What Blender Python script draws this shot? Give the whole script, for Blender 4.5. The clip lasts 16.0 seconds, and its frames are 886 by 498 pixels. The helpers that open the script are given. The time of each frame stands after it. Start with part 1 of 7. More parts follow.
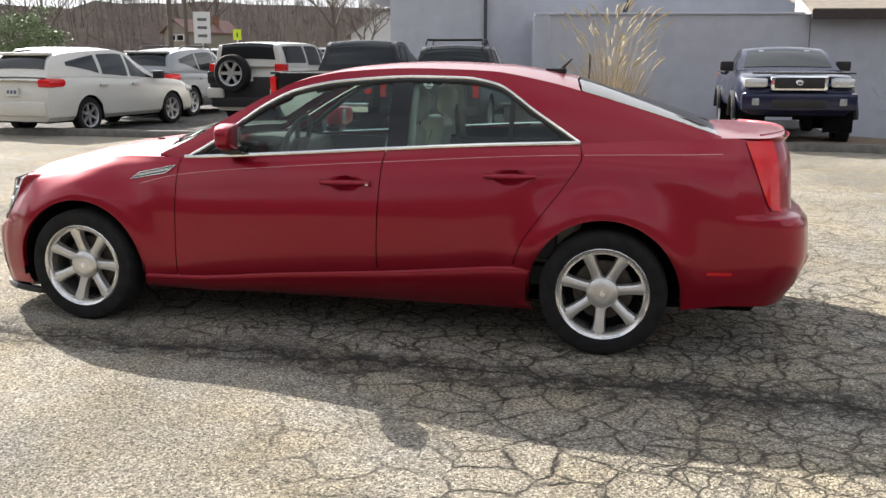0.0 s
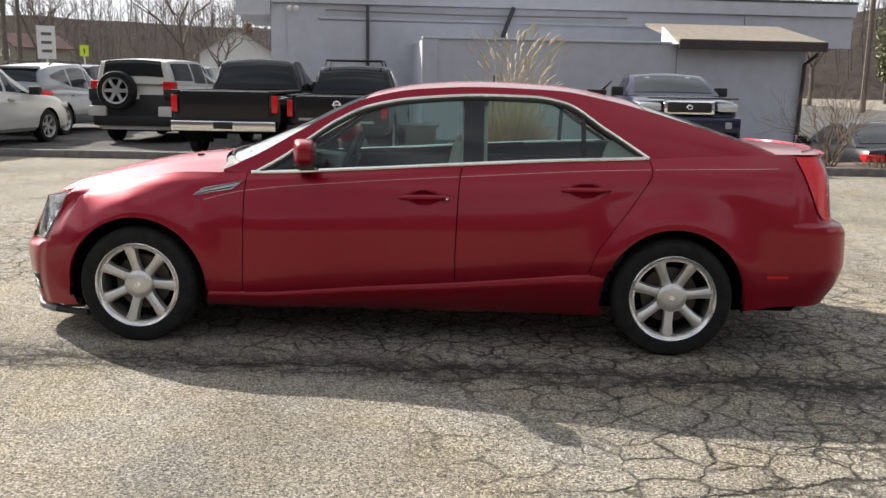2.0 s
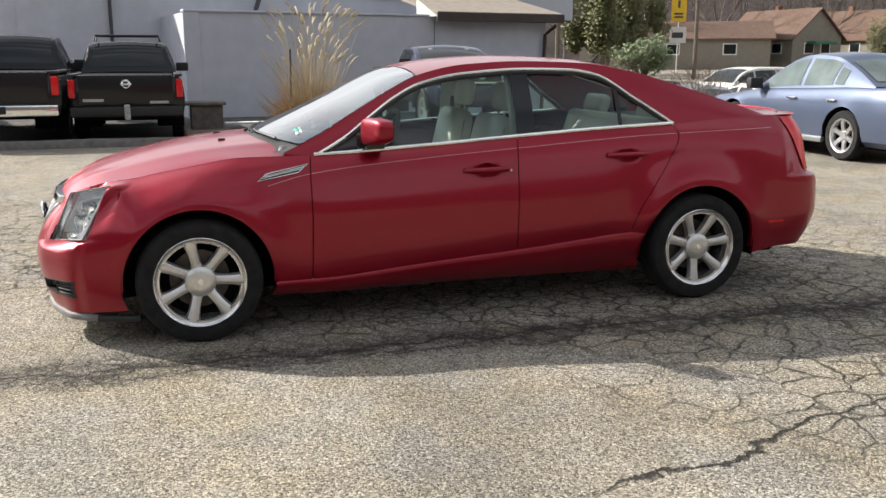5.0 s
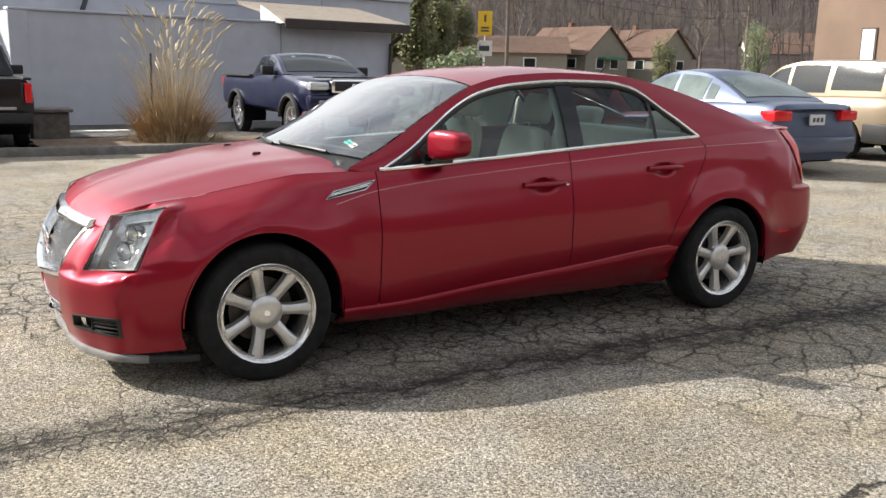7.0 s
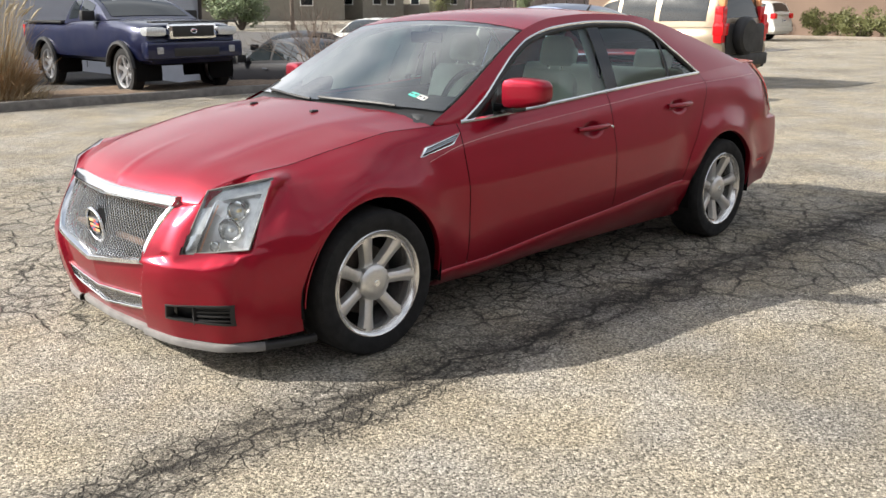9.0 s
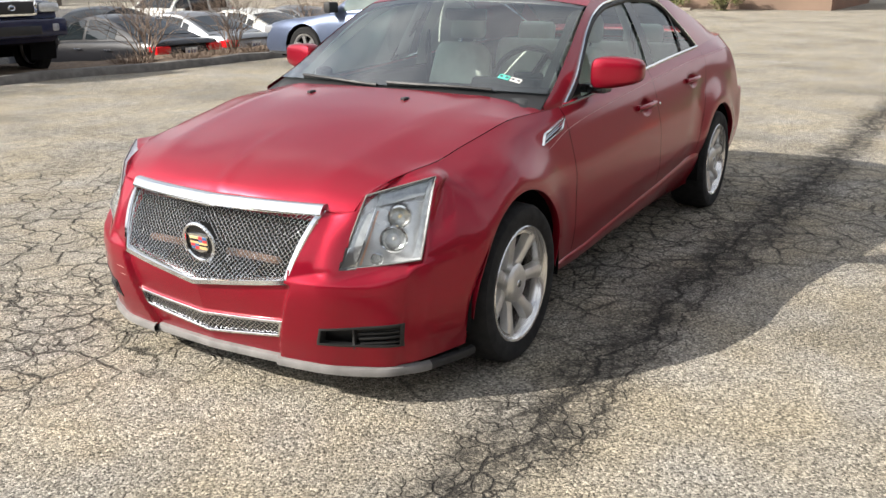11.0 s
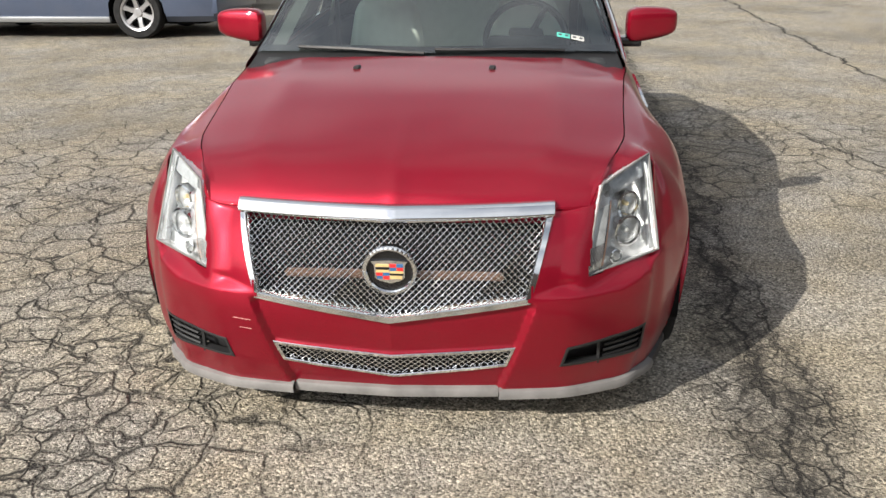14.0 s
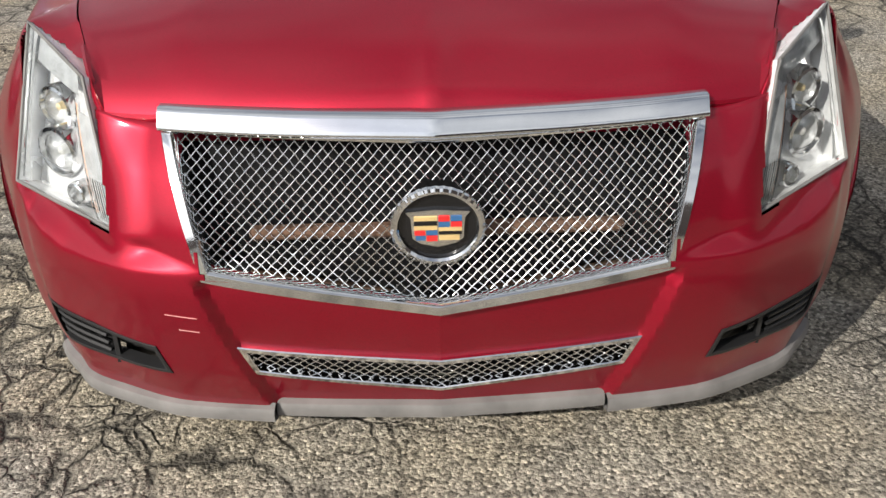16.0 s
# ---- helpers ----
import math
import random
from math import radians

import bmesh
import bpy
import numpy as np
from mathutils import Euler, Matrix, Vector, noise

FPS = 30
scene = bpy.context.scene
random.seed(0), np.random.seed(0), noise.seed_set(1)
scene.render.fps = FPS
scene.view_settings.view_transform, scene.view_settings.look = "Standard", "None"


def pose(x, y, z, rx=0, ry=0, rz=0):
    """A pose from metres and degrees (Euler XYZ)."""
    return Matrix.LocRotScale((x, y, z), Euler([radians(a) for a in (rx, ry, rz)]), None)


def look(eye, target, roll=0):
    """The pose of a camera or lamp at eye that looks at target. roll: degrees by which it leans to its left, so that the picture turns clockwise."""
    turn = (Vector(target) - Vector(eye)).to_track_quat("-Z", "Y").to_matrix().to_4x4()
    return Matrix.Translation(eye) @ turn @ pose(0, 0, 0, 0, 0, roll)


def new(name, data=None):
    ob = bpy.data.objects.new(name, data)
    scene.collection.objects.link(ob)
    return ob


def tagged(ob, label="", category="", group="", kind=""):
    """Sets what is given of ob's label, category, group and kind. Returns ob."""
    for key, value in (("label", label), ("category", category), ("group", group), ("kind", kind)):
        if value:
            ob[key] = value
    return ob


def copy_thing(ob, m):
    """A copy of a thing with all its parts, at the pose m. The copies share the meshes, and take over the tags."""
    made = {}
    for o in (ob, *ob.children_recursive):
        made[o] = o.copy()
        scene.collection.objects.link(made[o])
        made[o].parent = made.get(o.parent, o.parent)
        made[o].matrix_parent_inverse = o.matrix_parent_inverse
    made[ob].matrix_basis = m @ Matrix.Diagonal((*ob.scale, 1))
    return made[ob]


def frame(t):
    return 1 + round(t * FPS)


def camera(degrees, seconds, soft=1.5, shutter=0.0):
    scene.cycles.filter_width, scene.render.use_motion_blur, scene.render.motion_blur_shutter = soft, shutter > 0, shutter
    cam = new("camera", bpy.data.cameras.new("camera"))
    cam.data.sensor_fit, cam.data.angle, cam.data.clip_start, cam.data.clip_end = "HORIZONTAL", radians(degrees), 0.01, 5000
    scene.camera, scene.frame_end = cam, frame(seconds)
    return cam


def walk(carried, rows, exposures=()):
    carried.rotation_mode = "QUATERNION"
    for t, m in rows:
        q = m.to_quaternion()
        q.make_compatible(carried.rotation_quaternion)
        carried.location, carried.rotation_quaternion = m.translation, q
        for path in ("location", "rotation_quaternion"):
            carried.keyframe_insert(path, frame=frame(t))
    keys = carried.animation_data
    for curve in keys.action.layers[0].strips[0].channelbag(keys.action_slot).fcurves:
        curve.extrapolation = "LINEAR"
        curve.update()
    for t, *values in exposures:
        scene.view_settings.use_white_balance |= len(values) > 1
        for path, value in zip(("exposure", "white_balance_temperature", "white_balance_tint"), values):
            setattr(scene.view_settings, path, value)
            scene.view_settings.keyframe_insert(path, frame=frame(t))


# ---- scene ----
cam = camera(52.8, 16.0)
PATH = [
    (0, (1.602, -5.215, 1.458), (1.176, -3.307, 1.038), -0.0),
    (0.5, (1.308, -5.268, 1.442), (0.923, -3.347, 1.038), -0.2),
    (1, (1.032, -5.336, 1.451), (0.719, -3.397, 1.072), 0.4),
    (1.5, (0.716, -5.498, 1.462), (0.52, -3.545, 1.074), 0.6),
    (2, (0.392, -5.544, 1.431), (0.318, -3.58, 1.061), 1.0),
    (2.5, (0.038, -5.585, 1.439), (0.089, -3.617, 1.085), 1.1),
    (3, (-0.33, -5.67, 1.438), (-0.174, -3.716, 1.039), 1.3),
    (3.2, (-0.469, -5.658, 1.428), (-0.281, -3.708, 1.022), 1.5),
    (5.3, (-1.733, -5.332, 1.431), (-1.091, -3.486, 1.008), 0.2),
    (5.5, (-1.848, -5.266, 1.422), (-1.166, -3.434, 0.999), 0.5),
    (6, (-2.176, -5.12, 1.428), (-1.39, -3.332, 0.998), 0.5),
    (6.5, (-2.445, -4.881, 1.409), (-1.562, -3.134, 0.996), 0.8),
    (7, (-2.716, -4.634, 1.416), (-1.729, -2.941, 1.018), 1.2),
    (7.5, (-3.023, -4.424, 1.422), (-1.932, -2.806, 0.982), 1.3),
    (8, (-3.257, -4.162, 1.403), (-2.075, -2.619, 0.933), 1.0),
    (8.5, (-3.495, -3.898, 1.417), (-2.235, -2.424, 0.93), 0.6),
    (9, (-3.768, -3.642, 1.441), (-2.413, -2.268, 0.917), -0.1),
    (9.5, (-3.92, -3.312, 1.441), (-2.486, -2.037, 0.878), 0.1),
    (10, (-4.061, -2.988, 1.448), (-2.548, -1.806, 0.887), 0.9),
    (10.2, (-4.149, -2.859, 1.441), (-2.611, -1.713, 0.874), 0.7),
    (12.3, (-4.572, -1.478, 1.492), (-2.778, -0.806, 0.916), -0.8),
    (12.5, (-4.569, -1.356, 1.490), (-2.758, -0.735, 0.914), -0.8),
    (13, (-4.578, -1.027, 1.502), (-2.721, -0.562, 0.923), -1.0),
    (13.5, (-4.639, -0.671, 1.508), (-2.758, -0.383, 0.894), -0.9),
    (14, (-4.556, -0.369, 1.483), (-2.688, -0.194, 0.790), -0.7),
    (14.5, (-4.402, -0.085, 1.467), (-2.554, -0.032, 0.705), -0.7),
    (15, (-4.212, 0.119, 1.437), (-2.402, 0.063, 0.589), -0.8),
    (15.5, (-3.848, 0.068, 1.334), (-2.092, 0.020, 0.378), -2.0),
    (16, (-3.528, 0.016, 1.228), (-1.780, -0.016, 0.258), -1.1),
]
walk(cam, [(t, look(eye, target, roll)) for t, eye, target, roll in PATH],
     exposures=[(0, 0.93), (1.5, 0.70), (3, 0.64), (6, 0.73), (10, 0.83), (12.5, 0.58), (14.5, 0.38), (16, 0.14)])

# ---- daylight ----
SUN_TO = Vector((-0.632, 0.561, 0.536)).normalized()
world = bpy.data.worlds.new("sky")
scene.world = world
world.use_nodes = True
wn = world.node_tree.nodes
wn.clear()
sky = wn.new("ShaderNodeTexSky")
sky.sky_type = "NISHITA"
sky.sun_disc = False
sky.sun_elevation = math.asin(SUN_TO.z)
sky.sun_rotation = math.atan2(SUN_TO.x, SUN_TO.y)
sky.air_density, sky.dust_density, sky.ozone_density = 1.0, 1.6, 1.0
# broken white cloud over the blue, closing to pale haze at the horizon
wtc = wn.new("ShaderNodeTexCoord")
wmap = wn.new("ShaderNodeMapping")
wmap.inputs["Scale"].default_value = (1.6, 1.6, 4.0)
wnoise = wn.new("ShaderNodeTexNoise")
wnoise.inputs["Scale"].default_value = 1.5
wnoise.inputs["Detail"].default_value = 2.5
wramp = wn.new("ShaderNodeValToRGB")
wramp.color_ramp.elements[0].position, wramp.color_ramp.elements[1].position = 0.26, 0.72
wmix = wn.new("ShaderNodeMix")
wmix.data_type = "RGBA"
wmix.inputs["B"].default_value = (11.0, 11.2, 11.6, 1)
wbg = wn.new("ShaderNodeBackground")
wbg.inputs["Strength"].default_value = 0.062
wout = wn.new("ShaderNodeOutputWorld")
wl = world.node_tree.links
wl.new(wtc.outputs["Generated"], wmap.inputs["Vector"])
wl.new(wmap.outputs["Vector"], wnoise.inputs["Vector"])
wl.new(wnoise.outputs["Fac"], wramp.inputs["Fac"])
wsep, whaze, wlow, wsum = (wn.new(k) for k in ("ShaderNodeSeparateXYZ", "ShaderNodeMath", "ShaderNodeMath", "ShaderNodeMath"))
whaze.operation, wlow.operation, wsum.operation = "SUBTRACT", "POWER", "ADD"
whaze.use_clamp = wsum.use_clamp = True
whaze.inputs[0].default_value, wlow.inputs[1].default_value = 1.0, 4.0
wl.new(wtc.outputs["Generated"], wsep.inputs["Vector"])
wl.new(wsep.outputs["Z"], whaze.inputs[1])
wl.new(whaze.outputs["Value"], wlow.inputs[0])
wl.new(wlow.outputs["Value"], wsum.inputs[0])
wl.new(wramp.outputs["Color"], wsum.inputs[1])
wl.new(wsum.outputs["Value"], wmix.inputs["Factor"])
wl.new(sky.outputs["Color"], wmix.inputs["A"])
# thin cloud scatters forward: brighter round the sun
wdot, wpow, wgain, wadd, wglow = (wn.new(k) for k in ("ShaderNodeVectorMath", "ShaderNodeMath", "ShaderNodeMath", "ShaderNodeMath", "ShaderNodeVectorMath"))
wdot.operation, wglow.operation = "DOT_PRODUCT", "SCALE"
wdot.inputs[1].default_value = SUN_TO
wpow.operation, wgain.operation, wadd.operation = "POWER", "MULTIPLY", "ADD"
wpow.inputs[1].default_value, wgain.inputs[1].default_value, wadd.inputs[1].default_value = 10.0, 2.0, 1.0
wpow.use_clamp = True
wl.new(wtc.outputs["Generated"], wdot.inputs[0])
wl.new(wdot.outputs["Value"], wpow.inputs[0])
wl.new(wpow.outputs["Value"], wgain.inputs[0])
wl.new(wgain.outputs["Value"], wadd.inputs[0])
wl.new(wmix.outputs["Result"], wglow.inputs[0])
wl.new(wadd.outputs["Value"], wglow.inputs["Scale"])
wl.new(wglow.outputs["Vector"], wbg.inputs["Color"])
wl.new(wbg.outputs["Background"], wout.inputs["Surface"])

sun_data = bpy.data.lights.new("sun", "SUN")
sun_data.energy, sun_data.angle, sun_data.color = 5.0, radians(0.55), (1.0, 0.94, 0.85)
sun = new("sun", sun_data)
sun.matrix_world = look(SUN_TO * 60, (0, 0, 0))

# ---- materials ----
class Mat:
    """A small builder for node materials."""

    def __init__(self, name, **values):
        self.m = bpy.data.materials.new(name)
        self.m.use_nodes = True
        self.n, self.l = self.m.node_tree.nodes, self.m.node_tree.links
        self.b = self.n["Principled BSDF"]
        self.out = self.n["Material Output"]
        for key, value in values.items():
            self.set(key.replace("_", " "), value)

    def set(self, key, value):
        socket = self.b.inputs[key]
        socket.default_value = (*value, 1) if isinstance(value, tuple) and len(value) == 3 and socket.type == "RGBA" else value
        return self

    def node(self, kind, **inputs):
        node = self.n.new(kind)
        for key, value in inputs.items():
            node.inputs[key.replace("_", " ")].default_value = value
        return node

    def coords(self, space="Object", scale=(1, 1, 1)):
        tc, mp = self.node("ShaderNodeTexCoord"), self.node("ShaderNodeMapping")
        mp.inputs["Scale"].default_value = scale
        self.l.new(tc.outputs[space], mp.inputs["Vector"])
        return mp.outputs["Vector"]

    def noise(self, vec, scale, detail=4.0, rough=0.55):
        t = self.node("ShaderNodeTexNoise", Scale=scale, Detail=detail, Roughness=rough)
        self.l.new(vec, t.inputs["Vector"])
        return t.outputs["Fac"]

    def ramp(self, fac, *stops):
        r = self.node("ShaderNodeValToRGB")
        e = r.color_ramp.elements
        while len(e) < len(stops):
            e.new(0.5)
        for el, (pos, col) in zip(e, stops):
            el.position = pos
            el.color = (*col, 1) if isinstance(col, tuple) else (col, col, col, 1)
        self.l.new(fac, r.inputs["Fac"])
        return r.outputs["Color"]

    def mix(self, fac, a, b, blend="MIX"):
        x = self.node("ShaderNodeMix")
        x.data_type, x.blend_type = "RGBA", blend
        for key, value in (("Factor", fac), ("A", a), ("B", b)):
            if isinstance(value, (int, float)):
                x.inputs[key].default_value = value
            elif isinstance(value, tuple):
                x.inputs[key].default_value = (*value, 1)
            else:
                self.l.new(value, x.inputs[key])
        return x.outputs["Result"]

    def link(self, out, key):
        self.l.new(out, self.b.inputs[key])
        return self

    def bump(self, height, strength=0.3, distance=0.01, normal=None):
        b = self.node("ShaderNodeBump", Strength=strength, Distance=distance)
        self.l.new(height, b.inputs["Height"])
        if normal:
            self.l.new(normal, b.inputs["Normal"])
        self.l.new(b.outputs["Normal"], self.b.inputs["Normal"])
        return b.outputs["Normal"]


def plain(name, color, rough=0.5, metal=0.0, grain=0.08, scale=30.0, **more):
    """A surface of one colour with a slight mottling and uneven gloss."""
    m = Mat(name, Roughness=rough, Metallic=metal, **more)
    v = m.coords()
    f = m.noise(v, scale, 5)
    lo, hi = tuple(c * (1 - grain) for c in color), tuple(min(1, c * (1 + grain)) for c in color)
    m.link(m.ramp(f, (0.3, lo), (0.7, hi)), "Base Color")
    g = m.noise(v, scale * 0.21, 3)
    m.link(m.ramp(g, (0.3, max(0.02, rough * 0.85)), (0.7, min(1, rough * 1.15))), "Roughness")
    return m.m


def paint(name, color, metal=0.3, rough=0.38, dust=0.06, coat=0.85):
    """Car paint: flake base under a clear coat, with a thin film of dust low down and in patches."""
    m = Mat(name, Metallic=metal, Roughness=rough)
    m.set("Specular IOR Level", 0.2).set("Coat Weight", coat).set("Coat Roughness", 0.035).set("Coat IOR", 1.48)
    v = m.coords()
    flake = m.noise(v, 900, 1)
    c1 = m.mix(m.ramp(flake, (0.35, 0.0), (0.65, 1.0)), tuple(c * 0.8 for c in color), tuple(min(1, c * 1.2) for c in color))
    film = m.ramp(m.noise(v, 2.3, 6, 0.65), (0.45, 0.0), (0.8, dust))
    m.link(m.mix(film, c1, (0.42, 0.36, 0.30)), "Base Color")
    m.link(m.ramp(m.noise(v, 5, 5), (0.3, 0.09), (0.75, 0.17)), "Coat Roughness")
    return m.m


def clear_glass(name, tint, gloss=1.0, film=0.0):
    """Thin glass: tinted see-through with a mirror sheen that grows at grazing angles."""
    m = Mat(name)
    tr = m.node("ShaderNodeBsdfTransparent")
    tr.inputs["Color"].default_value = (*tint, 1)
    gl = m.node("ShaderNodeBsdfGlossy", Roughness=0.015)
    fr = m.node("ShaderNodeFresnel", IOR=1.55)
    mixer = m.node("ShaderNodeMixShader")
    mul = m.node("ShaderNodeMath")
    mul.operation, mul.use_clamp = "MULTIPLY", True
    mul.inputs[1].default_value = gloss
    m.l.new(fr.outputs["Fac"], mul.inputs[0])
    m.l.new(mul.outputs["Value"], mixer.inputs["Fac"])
    body = tr.outputs["BSDF"]
    if film:
        dust, add = m.node("ShaderNodeBsdfDiffuse"), m.node("ShaderNodeMixShader")
        dust.inputs["Color"].default_value = (.72, .80, .78, 1)
        m.l.new(m.ramp(m.noise(m.coords(), 3.0, 5), (.3, film * .75), (.7, film * 1.25)), add.inputs["Fac"])
        m.l.new(body, add.inputs[1])
        m.l.new(dust.outputs["BSDF"], add.inputs[2])
        body = add.outputs["Shader"]
    m.l.new(body, mixer.inputs[1])
    m.l.new(gl.outputs["BSDF"], mixer.inputs[2])
    m.l.new(mixer.outputs["Shader"], m.out.inputs["Surface"])
    return m.m


def asphalt(name, tone, dark, seams=False, chip=130.0):
    """Worn asphalt: pale stone chips, stained patches, alligator cracks and, in the near lot, a long tarred seam."""
    m = Mat(name, Roughness=0.95)
    m.set("Specular IOR Level", 0.25)
    v = m.coords()

    def math_(op, a, b=None, clamp=False):
        n = m.node("ShaderNodeMath")
        n.operation, n.use_clamp = op, clamp
        for i, value in enumerate((a, b)):
            if isinstance(value, (int, float)):
                n.inputs[i].default_value = value
            elif value is not None:
                m.l.new(value, n.inputs[i])
        return n.outputs["Value"]

    chips = m.node("ShaderNodeTexVoronoi", Scale=chip)
    m.l.new(v, chips.inputs["Vector"])
    grey = m.node("ShaderNodeSeparateColor")
    m.l.new(chips.outputs["Color"], grey.inputs["Color"])
    stone = m.ramp(grey.outputs["Red"], (0.0, tuple(c * 0.30 for c in tone)), (0.35, tuple(c * 0.8 for c in tone)), (0.7, tuple(c * 1.1 for c in tone)), (1.0, tuple(min(1, c * 1.8) for c in tone)))
    pits = m.ramp(m.noise(v, 75, 5, .7), (0.36, 0.45), (0.52, 1.0), (0.7, 1.2))
    base = m.mix(1.0, stone, pits, "MULTIPLY")
    patches = m.ramp(m.noise(v, 0.55, 8, 0.62), (0.36, 0.72), (0.5, 0.98), (0.66, 1.16))
    base = m.mix(1.0, base, patches, "MULTIPLY")
    warmth = m.ramp(m.noise(v, 1.7, 5), (0.35, (0.96, 0.98, 1.04)), (0.65, (1.05, 1.0, 0.90)))
    base = m.mix(1.0, base, warmth, "MULTIPLY")
    xyz = m.node("ShaderNodeSeparateXYZ")
    m.l.new(v, xyz.inputs["Vector"])
    X, Y = xyz.outputs["X"], xyz.outputs["Y"]
    wob = m.node("ShaderNodeTexNoise", Scale=3.2, Detail=6.0)
    m.l.new(v, wob.inputs["Vector"])
    crumb = m.node("ShaderNodeTexNoise", Scale=26.0, Detail=4.0)
    m.l.new(v, crumb.inputs["Vector"])
    warp = m.mix(0.035, m.mix(0.16, v, wob.outputs["Color"], "ADD"), crumb.outputs["Color"], "ADD")
    # the sound stretch of asphalt beside the lane
    far = math_("SQRT", math_("ADD", math_("POWER", math_("ADD", X, 1.7), 2.0), math_("POWER", math_("MULTIPLY", math_("ADD", Y, 2.9), 1.25), 2.0)))
    zone = m.ramp(math_("ADD", math_("MULTIPLY", far, 0.1), math_("MULTIPLY", m.noise(v, 0.9, 5), 0.26)), (0.32, 0.0), (0.42, 1.0))
    # worn most round the standing place, sounder further out and on a patch before it
    reach = math_("SQRT", math_("ADD", math_("POWER", math_("ADD", X, 0.8), 2.0), math_("POWER", Y, 2.0)))
    worn = m.ramp(math_("ADD", math_("MULTIPLY", reach, 0.1), math_("MULTIPLY", m.noise(v, 0.35, 4), 0.3)), (0.46, 1.0), (0.72, 0.38))
    spot = math_("SQRT", math_("ADD", math_("POWER", math_("ADD", X, 2.75), 2.0), math_("POWER", math_("ADD", Y, 0.5), 2.0)))
    sound = m.ramp(math_("ADD", math_("MULTIPLY", spot, 0.25), math_("MULTIPLY", m.noise(v, 1.6, 4), 0.3)), (0.30, 0.15), (0.46, 1.0))
    zone = m.mix(1.0, m.mix(1.0, zone, worn, "MULTIPLY"), sound, "MULTIPLY")
    base = m.mix(1.0, base, m.ramp(math_("ADD", math_("MULTIPLY", spot, 0.25), math_("MULTIPLY", m.noise(v, 1.1, 6), 0.3)), (0.28, 1.16), (0.48, 1.0)), "MULTIPLY")
    thick = m.ramp(m.noise(v, 7, 5), (0.28, 0.0), (0.44, 0.62), (0.60, 1.0))
    crack, near = None, None
    if seams:
        slow = m.node("ShaderNodeTexNoise", Scale=1.3, Detail=8.0, Roughness=.68)
        m.l.new(v, slow.inputs["Vector"])
        sway = math_("MULTIPLY", math_("SUBTRACT", slow.outputs["Fac"], 0.5), 0.55)
        c = math_("ADD", math_("ADD", math_("MULTIPLY", X, 0.027), math_("ADD", Y, 1.25)), sway)
        near = m.ramp(math_("ABSOLUTE", c), (0.10, 1.0), (0.30, 0.0))
    halo = None
    for scale, where, lo, hi in ((4.6, m.ramp(m.noise(v, 0.5, 3), (0.33, 0.0), (0.43, 1.0)), .006, .054), (8.5, m.ramp(m.noise(v, 0.62, 4), (0.46, 0.0), (0.55, 1.0)), .005, .056)):
        cell = m.node("ShaderNodeTexVoronoi", Scale=scale)
        cell.feature = "DISTANCE_TO_EDGE"
        m.l.new(warp, cell.inputs["Vector"])
        line = m.ramp(cell.outputs["Distance"], (lo, 1.0), (hi, 0.0))
        part_ = m.mix(1.0, m.mix(1.0, line, where, "MULTIPLY"), thick, "MULTIPLY")
        crack = part_ if crack is None else m.mix(1.0, crack, part_, "LIGHTEN")
        soft_ = m.mix(1.0, m.mix(1.0, m.ramp(cell.outputs["Distance"], (0.0, 0.45), (0.15, 0.0)), where, "MULTIPLY"), thick, "MULTIPLY")
        halo = soft_ if halo is None else m.mix(1.0, halo, soft_, "LIGHTEN")
    base = m.mix(m.mix(1.0, halo, zone, "MULTIPLY"), base, tuple(c * .42 for c in tone))
    crack = m.mix(1.0, crack, zone, "MULTIPLY")
    if seams:
        crumble = m.node("ShaderNodeTexVoronoi", Scale=11.0)
        crumble.feature = "DISTANCE_TO_EDGE"
        m.l.new(warp, crumble.inputs["Vector"])
        crack = m.mix(1.0, crack, math_("MULTIPLY", m.ramp(crumble.outputs["Distance"], (0.008, 1.0), (0.06, 0.0)), math_("MULTIPLY", near, thick)), "LIGHTEN")
        band = m.ramp(math_("ABSOLUTE", c), (0.05, 1.0), (0.24, 0.0))
        rough = m.ramp(m.noise(v, 9, 8, .8), (0.38, 0.10), (0.58, 1.0))
        stain = math_("MULTIPLY", math_("MULTIPLY", band, rough), 0.95)
        base = m.mix(stain, base, dark)
        for off, width in ((0.0, .010), (0.13, .005)):
            line = m.ramp(math_("ABSOLUTE", math_("ADD", c, off)), (width * .4, 1.0), (width * 1.6, 0.0))
            crack = m.mix(1.0, crack, line, "LIGHTEN")
        c2 = math_("ADD", math_("ADD", math_("MULTIPLY", X, 0.042), math_("ADD", Y, 3.55)), sway)
        line = math_("MULTIPLY", m.ramp(math_("ABSOLUTE", c2), (0.008, 1.0), (0.035, 0.0)), m.ramp(math_("MULTIPLY", X, .2), (0.5, 0.0), (1.0, 1.0)))
        crack = m.mix(1.0, crack, line, "LIGHTEN")
        c3 = math_("ADD", math_("ADD", math_("MULTIPLY", X, -0.27), math_("ADD", Y, 2.90)), sway)
        on = math_("MULTIPLY", m.ramp(math_("ADD", math_("MULTIPLY", X, .2), .2), (.12, 0.0), (.18, 1.0)), m.ramp(math_("MULTIPLY", X, .2), (.35, 1.0), (.6, 0.0)))
        crack = m.mix(1.0, crack, math_("MULTIPLY", m.ramp(math_("ABSOLUTE", c3), (0.006, 1.0), (0.018, 0.0)), on), "LIGHTEN")
    base = m.mix(crack, base, dark)
    m.link(base, "Base Color")
